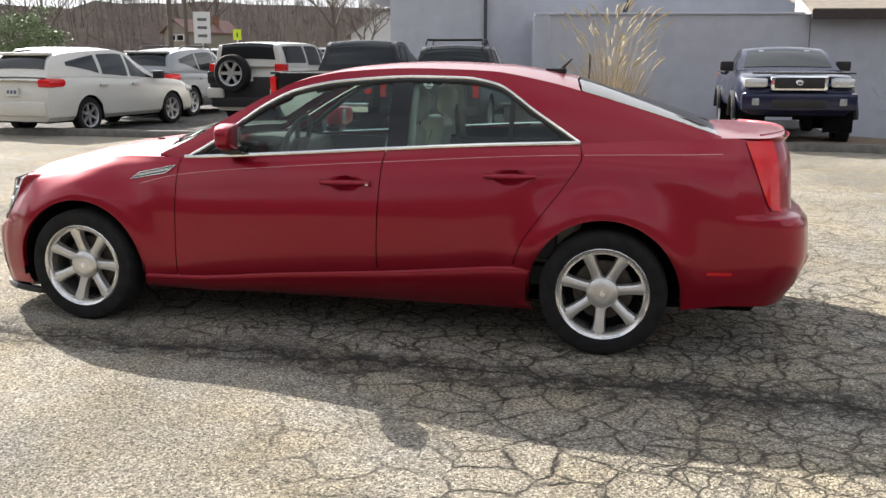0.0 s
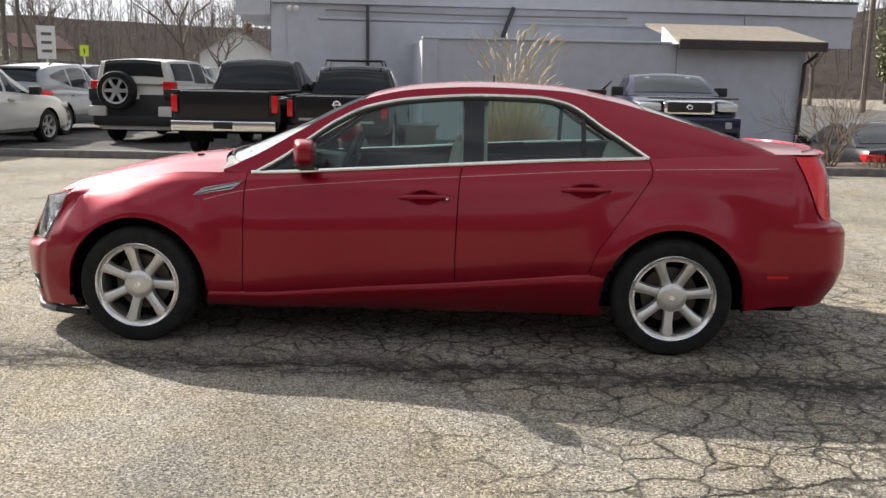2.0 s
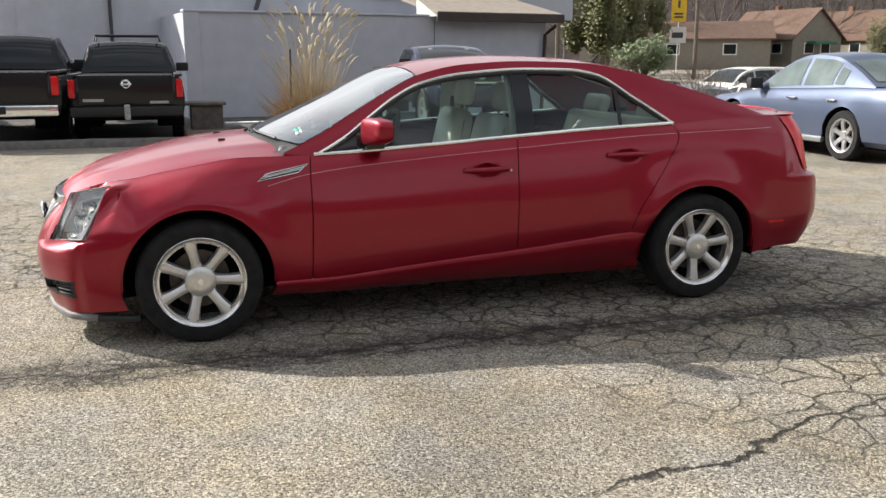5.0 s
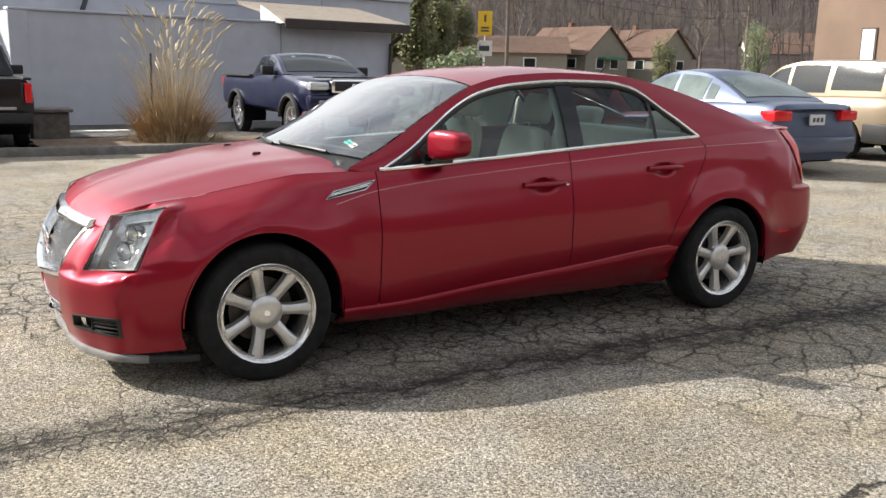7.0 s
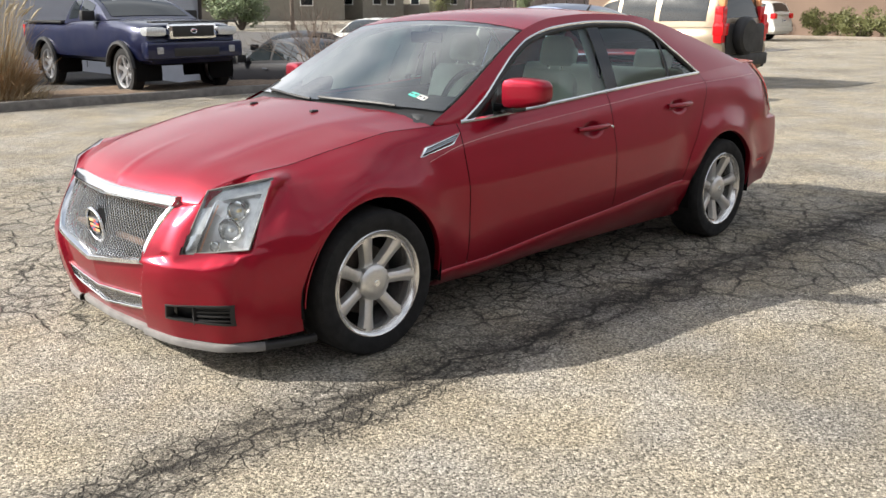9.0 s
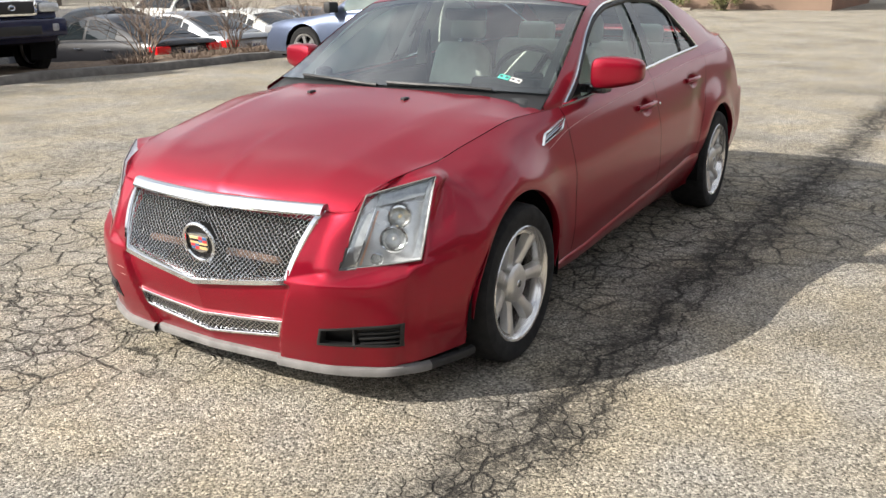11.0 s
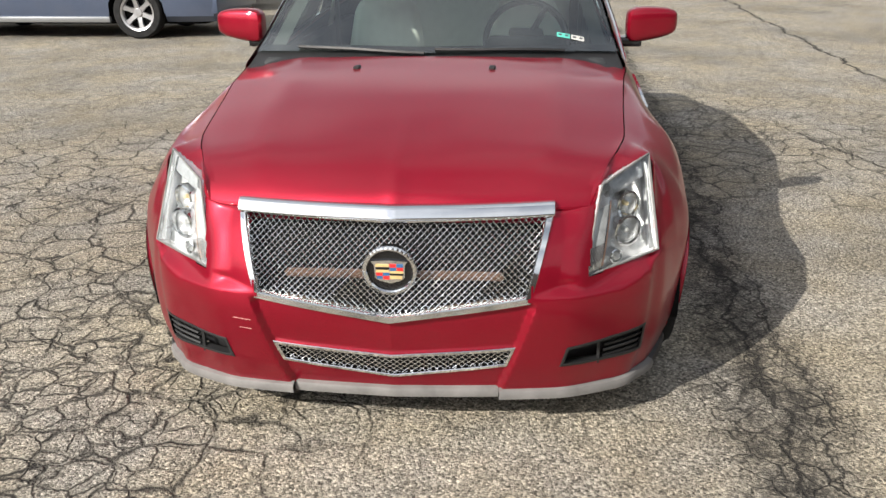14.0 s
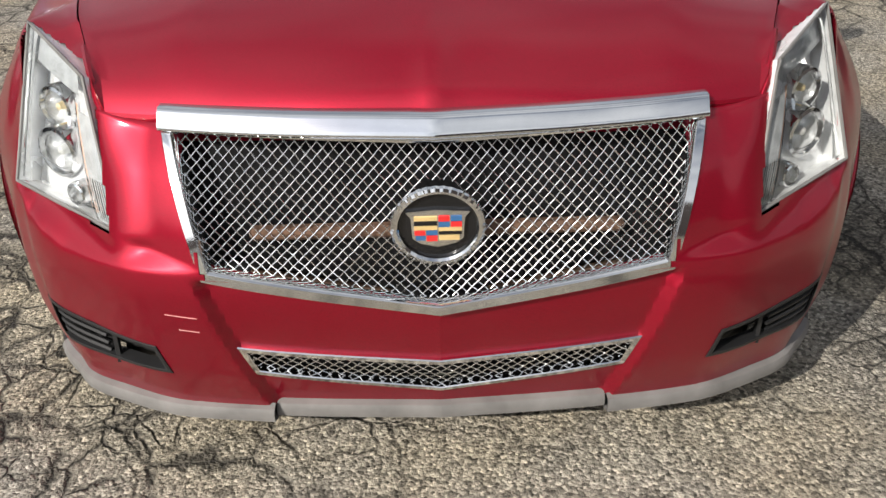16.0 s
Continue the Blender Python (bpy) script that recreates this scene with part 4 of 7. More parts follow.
part("engine_bay_floor", box(-2.0, -1.12, -.5, .5, .5, .66, .02), DARK, car)
v, rim_pts = [], cut_pts[:200:2]
for s in (1, -1):
    v = [(x + dx, y * s * k, z + dz) for dx, k, dz in ((0, .997, -.001), (.012, .985, -.03), (.03, .96, -.06)) for x, y, z in rim_pts]
    mesh_part("hood_flange", v, grid(3, len(rim_pts)), RED, car)
mesh_part("hood_edge", *tube([(p[0] + .004, p[1], p[2] - .004) for p in np.r_[cut_pts[:118:3][::-1] * np.array((1, -1, 1)), cut_pts[3:118:3]]], .0065, 6), RED, car)
part("air_dam", box(-1.98, -1.84, -.66, .66, .115, .20, .02), BLACK, car)

# ---- front of the sedan: grilles, lamps, lip ----
def front_table(steps):
    s, _ = belt_surface(np.linspace(0, TN + .28, 170), 14, steps)
    ys, zs = np.linspace(0, .88, 177), np.linspace(.15, .84, 139)
    xr = np.array([np.interp(ys, s[r, :, 1], s[r, :, 0]) for r in range(len(s))])
    zr = np.array([np.interp(ys, s[r, :, 1], s[r, :, 2]) for r in range(len(s))])
    return ys, zs, np.array([np.interp(zs, np.maximum.accumulate(zr[:, k]), xr[:, k]) for k in range(len(ys))])


FY, FZ, FX = front_table(True)
FLAT = front_table(False)[2] + .022
STEPPED = FX


def front_x(y, z):
    """x of the nose at a place seen from the front."""
    a = min(max(abs(y) / FY[-1] * (len(FY) - 1), 0), len(FY) - 1.001)
    b_ = min(max((z - FZ[0]) / (FZ[-1] - FZ[0]) * (len(FZ) - 1), 0), len(FZ) - 1.001)
    i, j = int(a), int(b_)
    u, w = a - i, b_ - j
    return (FX[i, j] * (1 - u) + FX[i + 1, j] * u) * (1 - w) + (FX[i, j + 1] * (1 - u) + FX[i + 1, j + 1] * u) * w


def inset(poly, d):
    out = []
    n = len(poly)
    area = sum(poly[i][0] * poly[(i + 1) % n][1] - poly[(i + 1) % n][0] * poly[i][1] for i in range(n))
    sg = 1 if area > 0 else -1
    for i in range(n):
        p, a, b_ = Vector(poly[i]), Vector(poly[i - 1]), Vector(poly[(i + 1) % n])
        e1, e2 = (p - a).normalized(), (b_ - p).normalized()
        n1, n2 = Vector((-e1.y, e1.x)) * sg, Vector((-e2.y, e2.x)) * sg
        k = (n1 + n2) / max(.35, 1 + n1.dot(n2))
        out.append(tuple(p + k * d))
    return out


def dense(poly, n=14):
    out = []
    for i in range(len(poly)):
        a, b_ = Vector(poly[i]), Vector(poly[(i + 1) % len(poly)])
        out += [tuple(a.lerp(b_, k / n)) for k in range(n)]
    return out


def bezel(name, poly, width, height, material, parent, mirror=1, label="", grow=0.0, base=0.0):
    """A raised frame that runs round an outline on the nose."""
    rings = []
    for f, h in ((0, -.01), (.06, height * .7), (.2, height), (.8, height), (.94, height * .7), (1, -.03)):
        ring = dense(inset(poly, f * width - grow))
        rings.append([(front_x(y, z) + base - h, y * mirror, z) for y, z in ring])
    n = len(rings[0])
    verts = [p for r in rings for p in r]
    faces = [(r * n + k, r * n + (k + 1) % n, (r + 1) * n + (k + 1) % n, (r + 1) * n + k) for r in range(len(rings) - 1) for k in range(n)]
    return mesh_part(name, verts, faces, material, parent, label)


def quad_patch(name, q, offset, material, parent, mirror=1, nu=14, nv=14, label="", u0=0, u1=1, v0=0, v1=1):
    """A piece of the nose's surface inside a four-cornered outline, set in by offset."""
    a, b_, c, d = [Vector(p) for p in q]
    v = []
    for j in range(nv):
        for i in range(nu):
            u, w = u0 + (u1 - u0) * i / (nu - 1), v0 + (v1 - v0) * j / (nv - 1)
            p = a.lerp(b_, u).lerp(d.lerp(c, u), w)
            v.append((front_x(p.x, p.y) + offset, p.x * mirror, p.y))
    return mesh_part(name, v, grid(nv, nu), material, parent, label)


def wire_mesh(name, poly, pitch, slope, radius, parent, depth=.006, material=None, hole=0.0):
    """Woven wire: two sets of slanting wires, each passing over and under the other, clipped by an outline and by a round hole."""
    pieces = []
    wave = pitch / slope
    zs = [p[1] for p in poly]
    ys = [p[0] for p in poly]
    reach = max(ys) * slope
    for sg in (1, -1):
        c = min(zs) - reach
        turn = 0
        while c < max(zs) + reach:
            run, strands = [], []
            for y in np.arange(min(ys), max(ys) + .004, wave / 4):
                z = c + sg * slope * y
                if in_poly(y, z, poly) and math.hypot(y, z - .556) > hole:
                    run.append((y, z))
                else:
                    strands.append(run)
                    run = []
            strands.append(run)
            for run in strands:
                if len(run) > 2:
                    pieces.append(tube([(front_x(y, z) + depth + sg * radius * .9 * math.cos(2 * math.pi * y / wave + math.pi * turn), y, z) for y, z in run], radius, 4))
            c += pitch
            turn += 1
    return mesh_part(name, *merged(*pieces), material or CHROME, parent, "bright chrome woven wire")


def yz_fill(name, poly, offset, material, parent, n=24):
    ys, zs = [p[0] for p in poly], [p[1] for p in poly]
    v = [(front_x(y, z) + offset, y, z) for z in np.linspace(min(zs) - .01, max(zs) + .01, n) for y in np.linspace(min(ys) - .01, max(ys) + .01, n * 2)]
    return mesh_part(name, v, grid(n, n * 2), material, parent)


FX = FLAT
GRILLE_OUT = inset(GRILLE, -.012)
grille = new("grille")
grille.parent = car
tagged(grille, "chrome framed mesh grille with round badge")
bezel("grille_frame", GRILLE_OUT, .025, .020, CHROME, grille)
v, ys = [], np.linspace(-.462, .462, 61)
BAR = ((.03, .003), (-.006, .003), (-.011, .001), (-.014, -.003), (-.025, -.020), (-.028, -.025), (-.028, -.029), (-.025, -.032), (.02, -.031))
for d, dz in BAR:
    for y in ys:
        zt = .718 - .002 * (1 - abs(y) / .462)
        v.append((front_x(y, .688) + d, y, zt + dz))
n = len(ys)
ends = [tuple(r * n for r in range(len(BAR))), tuple(r * n + n - 1 for r in range(len(BAR)))]
mesh_part("top_bar", v, grid(len(BAR), n) + ends, CHROME, grille)
WIRE = plain("bright_wire", (.78, .79, .80), .24, .95, .08, 80)
wire_mesh("wire_mesh", GRILLE, .0180, .97, .0011, grille, .006, WIRE, .064)
# near-black sheet: the shade in the mesh holes is put into its colour
yz_fill("grille_shade_sheet", GRILLE, .075, DARK, grille)
RUST = plain("rusty_bar", (.12, .065, .04), .8, 0, .4, 20)
part("crash_bar", box(-2.19, -2.16, -.32, -.07, .507, .530, .008), RUST, grille, "rusty brown bar behind the mesh")
part("crash_bar", box(-2.19, -2.16, .07, .32, .507, .530, .008), RUST, grille)
lower = new("lower_grille")
lower.parent = car
bezel("lower_frame", inset(LOWER, -.006), .013, .008, CHROME, lower)
wire_mesh("wire_mesh", LOWER, .0170, .80, .0012, lower, .006, WIRE)
# the lower mesh's shade is likewise a near-black sheet
yz_fill("grille_shade_sheet", LOWER, .05, DARK, lower, 10)

# round badge: laurel ring, dark disc and a shield of coloured blocks
bx = float(front_x(0, .55)) + .002
FX = STEPPED
badge = new("badge")
badge.parent = grille
BM = Matrix.Translation((bx + .007, 0, .556)) @ pose(0, 0, 0, 0, -8, 0)
badge.matrix_local = BM
ringp = []
for k in range(240):
    a = 2 * math.pi * k / 240
    r = .0712 + .0003 * math.sin(a * 34)
    ringp.append((-.006, r * math.cos(a), r * math.sin(a)))
mesh_part("badge_ring", *tube(ringp, [.0072 + .0003 * math.sin(2 * math.pi * k / 240 * 34) for k in range(240)], 8, True), CHROME, badge)
mesh_part("badge_disc", *lathe([(.0001, -.002), (.069, -.002), (.069, .006)], 40, "x"), GLOSSBLACK, badge)
SHIELD = [(-.052, .030), (0, .034), (.052, .030), (.044, .018), (.042, -.022), (.030, -.032), (0, -.040), (-.030, -.032), (-.042, -.022), (-.044, .018)]


def plate(name, poly, x0, x1, material, parent, label=""):
    n = len(poly)
    v = [(x0, y, z) for y, z in poly] + [(x1, y, z) for y, z in poly]
    return mesh_part(name, v, [tuple(range(n)), tuple(range(n, 2 * n))] + [(k, (k + 1) % n, n + (k + 1) % n, n + k) for k in range(n)], material, parent, label, smooth=False)


plate("shield", SHIELD, -.008, -.002, CHROME, badge)
GOLD = plain("badge_gold", (.75, .55, .25), .3, .2)
BRED, BBLUE = plain("badge_red", (.75, .03, .03), .3), plain("badge_blue", (.04, .13, .30), .3)
for yc, zc, hw, hh, mt in ((-.02, .018, .019, .004, GOLD), (-.02, .0085, .019, .0035, GLOSSBLACK), (-.02, .0, .019, .004, GOLD), (-.0295, -.010, .009, .0045, BRED), (-.010, -.010, .009, .0045, BBLUE), (-.0285, -.020, .008, .0045, BBLUE), (-.010, -.021, .009, .0055, BRED),
                           (.010, .0175, .009, .005, BRED), (.030, .0175, .009, .005, BBLUE), (.010, .0065, .009, .005, BBLUE), (.030, .0065, .009, .005, BRED), (.02, -.003, .019, .0035, GOLD), (.02, -.0105, .019, .003, GLOSSBLACK), (.018, -.020, .017, .005, GOLD)):
    part("badge_block", box(-.010, -.006, -yc - hw, -yc + hw, zc - hh, zc + hh), mt, badge)

REFLECTOR = plain("lamp_reflector", (.82, .83, .84), .26, .42, .12, 34)
YELLOWED = plain("yellowed_bulb", (.78, .62, .34), .3, 0, .1)
ROSE = plain("rose_reflector", (.68, .42, .31), .25, 0, .1)
BULB = clear_glass("projector_lens", (.90, .92, .93), 2.6)
BOWL = plain("projector_bowl", (.82, .83, .84), .22, .5, .10, 40)
PALELENS = plain("pale_lamp_panel", (.58, .60, .61), .22, .45, .2, 45)


def lamp_point(u, w):
    """A point of the headlamp's face: u from the inner to the outer edge, w from the top down."""
    p = (LAMP3[0] * (1 - u) + LAMP3[1] * u) * (1 - w) + (LAMP3[3] * (1 - u) + LAMP3[2] * u) * w
    return p + LAMP_N * (.016 * (16 * u * (1 - u) * w * (1 - w)) ** .6)


def lamp_patch(name, u0, u1, w0, w1, depth, material, parent, mirror, label=""):
    v = []
    for w in np.linspace(w0, w1, 14):
        for u in np.linspace(u0, u1, 12 if u1 - u0 > .3 else 4):
            p = lamp_point(u, w) - LAMP_N * depth
            v.append((p[0], p[1] * mirror, p[2]))
    return mesh_part(name, v, grid(14, 12 if u1 - u0 > .3 else 4), material, parent, label)


for s in (-1, 1):
    lamp = new("headlamp")
    lamp.parent = car
    tagged(lamp, "clear headlamp with two round projectors")
    lamp_patch("lamp_housing", 0, 1, 0, 1, .046, REFLECTOR, lamp, s)
    lamp_patch("lamp_lens", 0, 1, 0, 1, .001, CLEAR, lamp, s).visible_shadow = False
    edge = [lamp_point(u, 0) for u in np.linspace(0, 1, 9)] + [lamp_point(1, w) for w in np.linspace(.1, 1, 9)] + [lamp_point(u, 1) for u in np.linspace(.9, 0, 9)] + [lamp_point(0, w) for w in np.linspace(.9, .1, 8)]
    mesh_part("lamp_rim", *tube([(p[0], p[1] * s, p[2]) for p in edge], .0035, 6, True), GREYLIP, lamp)
    wall = [(p[0], p[1] * s, p[2]) for p in edge] + [(q[0], q[1] * s, q[2]) for q in (p - LAMP_N * .056 for p in edge)]
    k = len(edge)
    mesh_part("lamp_wall", wall, [(i, (i + 1) % k, k + (i + 1) % k, k + i) for i in range(k)], REFLECTOR, lamp)
    lamp_patch("side_reflector", .245, .275, .26, .96, .018, ROSE, lamp, s, "thin rosy strip")
    for k in range(9):
        lamp_patch("lens_rib", .012 + k * .021, .022 + k * .021, .70, .965, .006, CHROME, lamp, s)
    lamp_patch("inner_strip", .0, .20, .28, .99, .010, PALELENS, lamp, s)
    lamp_patch("inner_edge", .20, .215, .22, .99, .008, CHROME, lamp, s)
    lamp_patch("outer_strip", .90, 1, .02, .97, .012, PALELENS, lamp, s)
    lamp_patch("upper_panel", .22, .90, .02, .20, .018, PALELENS, lamp, s)
    for u, w, r, tint in ((.60, .40, .041, 0), (.60, .68, .048, 1), (.45, .90, .022, 2)):
        c = lamp_point(u, w) - LAMP_N * .030
        bowl = new("projector")
        bowl.parent = lamp
        bowl.matrix_local = Matrix.Translation((c[0], c[1] * s, c[2])) @ pose(0, 0, 0, 0, 0, 30 * -s)
        mesh_part("projector_ring", *lathe([(r * .80, -.004), (r * .86, -.012), (r, -.010), (r * 1.04, .0), (r, .04)], 32, "x"), CHROME, bowl)
        mesh_part("projector_dome", *lathe([(.0001, -.022), (r * .35, -.019), (r * .62, -.011), (r * .80, .0)], 28, "x"), BULB, bowl).visible_shadow = False
        mesh_part("projector_back", *lathe([(.0001, .024), (r * .3, .021), (r * .62, .012), (r * .9, -.002)], 28, "x"), BOWL, bowl)
        if tint < 2:
            mesh_part("bulb", *lathe([(.0001, -.006), (r * .16, -.002), (r * .2, .010), (r * .18, .02)], 14, "x"), YELLOWED if tint == 0 else WHITEPAINT, bowl)
    fog = new("fog_recess")
    fog.parent = car
    quad_patch("recess_back", inset(FOG, -.008), .055, BLACK, fog, s)
    bezel("recess_rim", FOG, .010, .003, BLACK, fog, s, grow=.003)
    part("recess_bar", box(-.006, .006, -.004, .004, -.05, .05, m=Matrix.Translation((float(front_x(.602, .287)) + .016, .602 * s, .287))), BLACK, fog)
    for k in range(4):
        z = .256 + k * .019
        p = [(front_x(y, z + .05 * (y - .64)) + .010, y * s, z + .05 * (y - .64)) for y in np.linspace(.618, .742, 6)]
        mesh_part("slat", *tube(p, .0045, 5), BLACK, fog)

STRIPE = plain("pale_stripe", (.62, .30, .30), .4)
for z in (.392, .362):
    pts = [(front_x(y, z + .04 * (y - .4)) - .0005, y, z + .04 * (y - .4)) for y in np.linspace(.415, .452 + .02 * (z > .39), 5)]
    mesh_part("scratch", *tube(pts, .0009, 4), STRIPE, car, "short pale scratch")

# grey lip under the bumper in three lengths
t_lip = float(np.interp(.31, [float(BELT_F[0][1](t)) for t in np.linspace(0, 1, 100)], np.linspace(0, 1, 100)))


def lip(name, t0, t1, fwd, sides, material=GREYLIP, label="scuffed grey plastic lip"):
    ts = np.linspace(t0, t1, 22)
    for s in sides:
        v = []
        for dx, z in ((.012, .180), (-.002, .174), (-.007, .164), (-.004, .147), (.02, .141), (.10, .15)):
            for t in ts:
                x, y = float(BELT_F[0][0](t)), float(BELT_F[0][1](t))
                tx, ty = float(BELT_F[0][0](t + .01)) - x, float(BELT_F[0][1](t + .01)) - y
                ln = math.hypot(tx, ty) + 1e-9
                nx, ny = -ty / ln, tx / ln
                d = -dx + fwd
                rise = -.012 * smooth(np.array((t - .35) / .4))
                v.append((x + nx * d, (y + ny * d) * s, z + rise - .008))
        mesh_part(name, v, grid(6, len(ts)), material, car, label)


lip("front_lip", t_lip, TN - .20, .008, (1, -1))
lip("front_lip", -.0, t_lip, -.012, (1, -1))
lip("corner_lip", TN - .20, TN - .02, .004, (1, -1), BLACK, "black rubber end of the lip")


# ---- sides: vents, handles, stripe, mirrors, lamps ----
body_y = skin_y
STRIPE_Z = curve((-1.1, .778), (-.86, .835), (-.2, .898), (.3, .932), (1.2, .985), (1.98, 1.005))
for s in (-1, 1):
    for x0, x1 in ((-1.08, -.862), (-.852, .293), (.303, 1.30), (1.325, 1.98)):
        xs = np.linspace(x0, x1, 30)
        v = [(x, s * (body_y(x, float(STRIPE_Z(x)) + d) + .0012), float(STRIPE_Z(x)) + d) for d in (-.0014, .0014) for x in xs]
        mesh_part("pinstripe", v, grid(2, 30), STRIPE, car, "thin pale pinstripe")
    vent = new("fender_vent")
    vent.parent = car
    quad = [(-1.136, .806), (-1.086, .846), (-.866, .888), (-.922, .842)]
    inner = inset(quad, .007)
    v = []
    for ring, o in ((quad, .0), (inset(quad, .002), .010), (inset(quad, .0055), .010), (inner, .002)):
        v += [(x, s * (body_y(x, z) + o), z) for x, z in dense(ring, 8)]
    n = 32
    mesh_part("vent_frame", v, [(r * n + k, r * n + (k + 1) % n, (r + 1) * n + (k + 1) % n, (r + 1) * n + k) for r in range(3) for k in range(n)], CHROME, vent)
    q = [Vector(p) for p in inset(quad, .008)]
    v = []
    for a_, b__ in ((q[0], q[3]), (q[1], q[2])):
        for k in range(12):
            p = a_.lerp(b__, k / 11)
            v.append((p.x, s * (body_y(p.x, p.y) + .0015), p.y))
    mesh_part("vent_backing", v, grid(2, 12), BLACK, vent)
    for f in (.36, .68):
        a_, b__ = q[0].lerp(q[1], f), q[3].lerp(q[2], f)
        pts = [a_.lerp(b__, k / 8) for k in range(9)]
        mesh_part("vent_bar", *tube([(p.x, s * (body_y(p.x, p.y) + .004), p.y) for p in pts], .0022, 6), CHROME, vent)
    # door handles on two posts over a shallow cup
    for x0, x1, z in ((-.03, .245, .822), (.835, 1.095, .877)):
        h = new("door_handle")
        h.parent = car
        xs = np.linspace(x0, x1, 15)
        pts, rad = [], []
        for k, x in enumerate(xs):
            f = k / 14
            pts.append((x, s * (body_y(x, z) + .012 + .010 * math.sin(math.pi * f)), z + .004 * f))
            rad.append(.007 + .008 * math.sin(math.pi * f) ** .6)
        hv, hf = tube(pts, rad, 10)
        mesh_part("grip", hv, hf, RED, h)
        for x in (x0 + .02, x1 - .02):
            part("post", box(x - .018, x + .018, s * body_y(x, z) - .01, s * body_y(x, z) + .015 * s if s > 0 else s * body_y(x, z) + .01, z - .012, z + .014) if s > 0 else box(x - .018, x + .018, -body_y(x, z) - .015, -body_y(x, z) + .01, z - .012, z + .014), RED, h)
        cx = (x0 + x1) / 2
        v = []
        for r in range(6):
            for k in range(24):
                a = 2 * math.pi * k / 24
                x, zz = cx + r / 5 * .100 * math.cos(a), z - .004 + r / 5 * .052 * math.sin(a)
                v.append((x, s * (body_y(x, zz) + (.0012 if r == 5 else .0008 if r == 4 else -.016 * math.cos(math.pi / 2 * r / 4) ** .7)), zz))
        mesh_part("handle_cup", v, [(r * 24 + k, r * 24 + (k + 1) % 24, (r + 1) * 24 + (k + 1) % 24, (r + 1) * 24 + k) for r in range(5) for k in range(24)], RED, h)
        if x0 < 0:
            mesh_part("key_lock", *lathe([(.0001, -.003), (.007, -.002), (.008, .004)], 16), CHROME, h).matrix_local = Matrix.Translation((x1 - .012, s * (body_y(x1, z) + .035), z))
    # mirror
    mir = new("door_mirror")
    mir.parent = car
    bm = bmesh.new()
    bmesh.ops.create_cube(bm, size=2)
    bmesh.ops.subdivide_edges(bm, edges=bm.edges[:], cuts=5, use_grid_fill=True)
    for vtx in bm.verts:
        x, y, z = vtx.co
        n4 = (abs(x) ** 5 + abs(y) ** 5 + abs(z) ** 5) ** .2
        x, y, z = x / n4, y / n4, z / n4
        f = (y * s + 1) / 2
        tall = .074 - .024 * f * f
        yy = .800 + .222 * f
        vtx.co = Vector((-.52 + x * (.062 - .018 * f) + .045 * (f - .4), s * yy, 1.044 + .014 * f + z * tall))
    part("mirror_shell", bm, RED, mir, smooth=True)
    part("mirror_foot", box(-.57, -.47, .74 * s if s > 0 else -.87, .87 if s > 0 else .74 * s, .955, .995, .012, 2), GLOSSBLACK, mir)
    part("mirror_glass", box(-.478, -.466, .83 if s > 0 else -.99, .99 if s > 0 else -.83, 1.0, 1.10, .008, 2), CHROME, mir)
    # tail lamp
    v, nv = [], 18
    for k in range(nv):
        f = k / (nv - 1)
        vv = 3.75 + 2.15 * f
        ts = np.linspace(TT + .215 - .16 * f ** .9, TT + .27, 8)
        g, vs = belt_surface(ts, 20)
        row = g[min(len(g) - 1, int(round(vv * 20)))]
        v += [(x + .008, s * (y + .006), z) for x, y, z in row]
    mesh_part("tail_lamp", v, grid(nv, 8), TAILRED, car, "tall red tail lamp")
    mesh_part("side_marker", [(x, s * (body_y(x, z) + .002), z) for z in (.432, .448) for x in np.linspace(1.93, 2.045, 5)], grid(2, 5), TAILRED, car)
    mesh_part("jack_plug", *lathe([(.0001, -.002), (.010, -.0015), (.011, .002)], 14), GREYLIP, car).matrix_local = Matrix.Translation((-.868, s * (body_y(-.868, .278) + .001), .276))

# ---- glazing line, wipers, roof and boot trim ----
top_panel("cowl", lambda s: -1.17 + .17 * s * s, lambda s: -1.0 + .17 * s * s, BLACK, 6, 24, lift=-.014, inset=.01)
for y0, y1 in ((-.52, -.02), (.02, .54)):
    pts = [(-1.085 + .17 * (y / .72) ** 2 + .025 * (k / 9), y, 0) for k, y in enumerate(np.linspace(y0, y1, 10))]
    mesh_part("wiper", *tube([(x, y, top_z(x, y) + .008) for x, y, _ in pts], .007, 5), BLACK, car)
for y in (-.25, .25):
    part("washer_nozzle", box(-1.285, -1.245, y - .012, y + .012, hood_z(-1.265, y) - .004, hood_z(-1.265, y) + .011, .004), BLACK, car)
TEAL, PAPER, INK = plain("teal_sticker", (.10, .52, .42), .5), plain("white_sticker", (.55, .55, .52), .5), plain("sticker_ink", (.05, .05, .06), .6)
for y0, mt in ((-.545, TEAL), (-.602, PAPER)):
    v, xs = [], np.linspace(-.895, -.862, 4)
    for x in xs:
        for y in np.linspace(y0, y0 + .052, 4):
            v.append((x, y, top_z(x, y) + .002))
    st = mesh_part("windscreen_sticker", v, grid(4, 4), mt, car, "small inspection sticker with dark bars")
    for yy in (y0 + .006, y0 + .032):
        v = [(x, y, top_z(x, y) + .0035) for x in (-.884, -.872) for y in (yy, yy + .013)]
        mesh_part("sticker_bar", v, grid(2, 2), INK, st)
part("antenna_fin", box(1.04, 1.16, -.022, .022, float(MID_Z(1.1)) - .01, float(MID_Z(1.1)) + .022, .01, 2), BLACK, car)
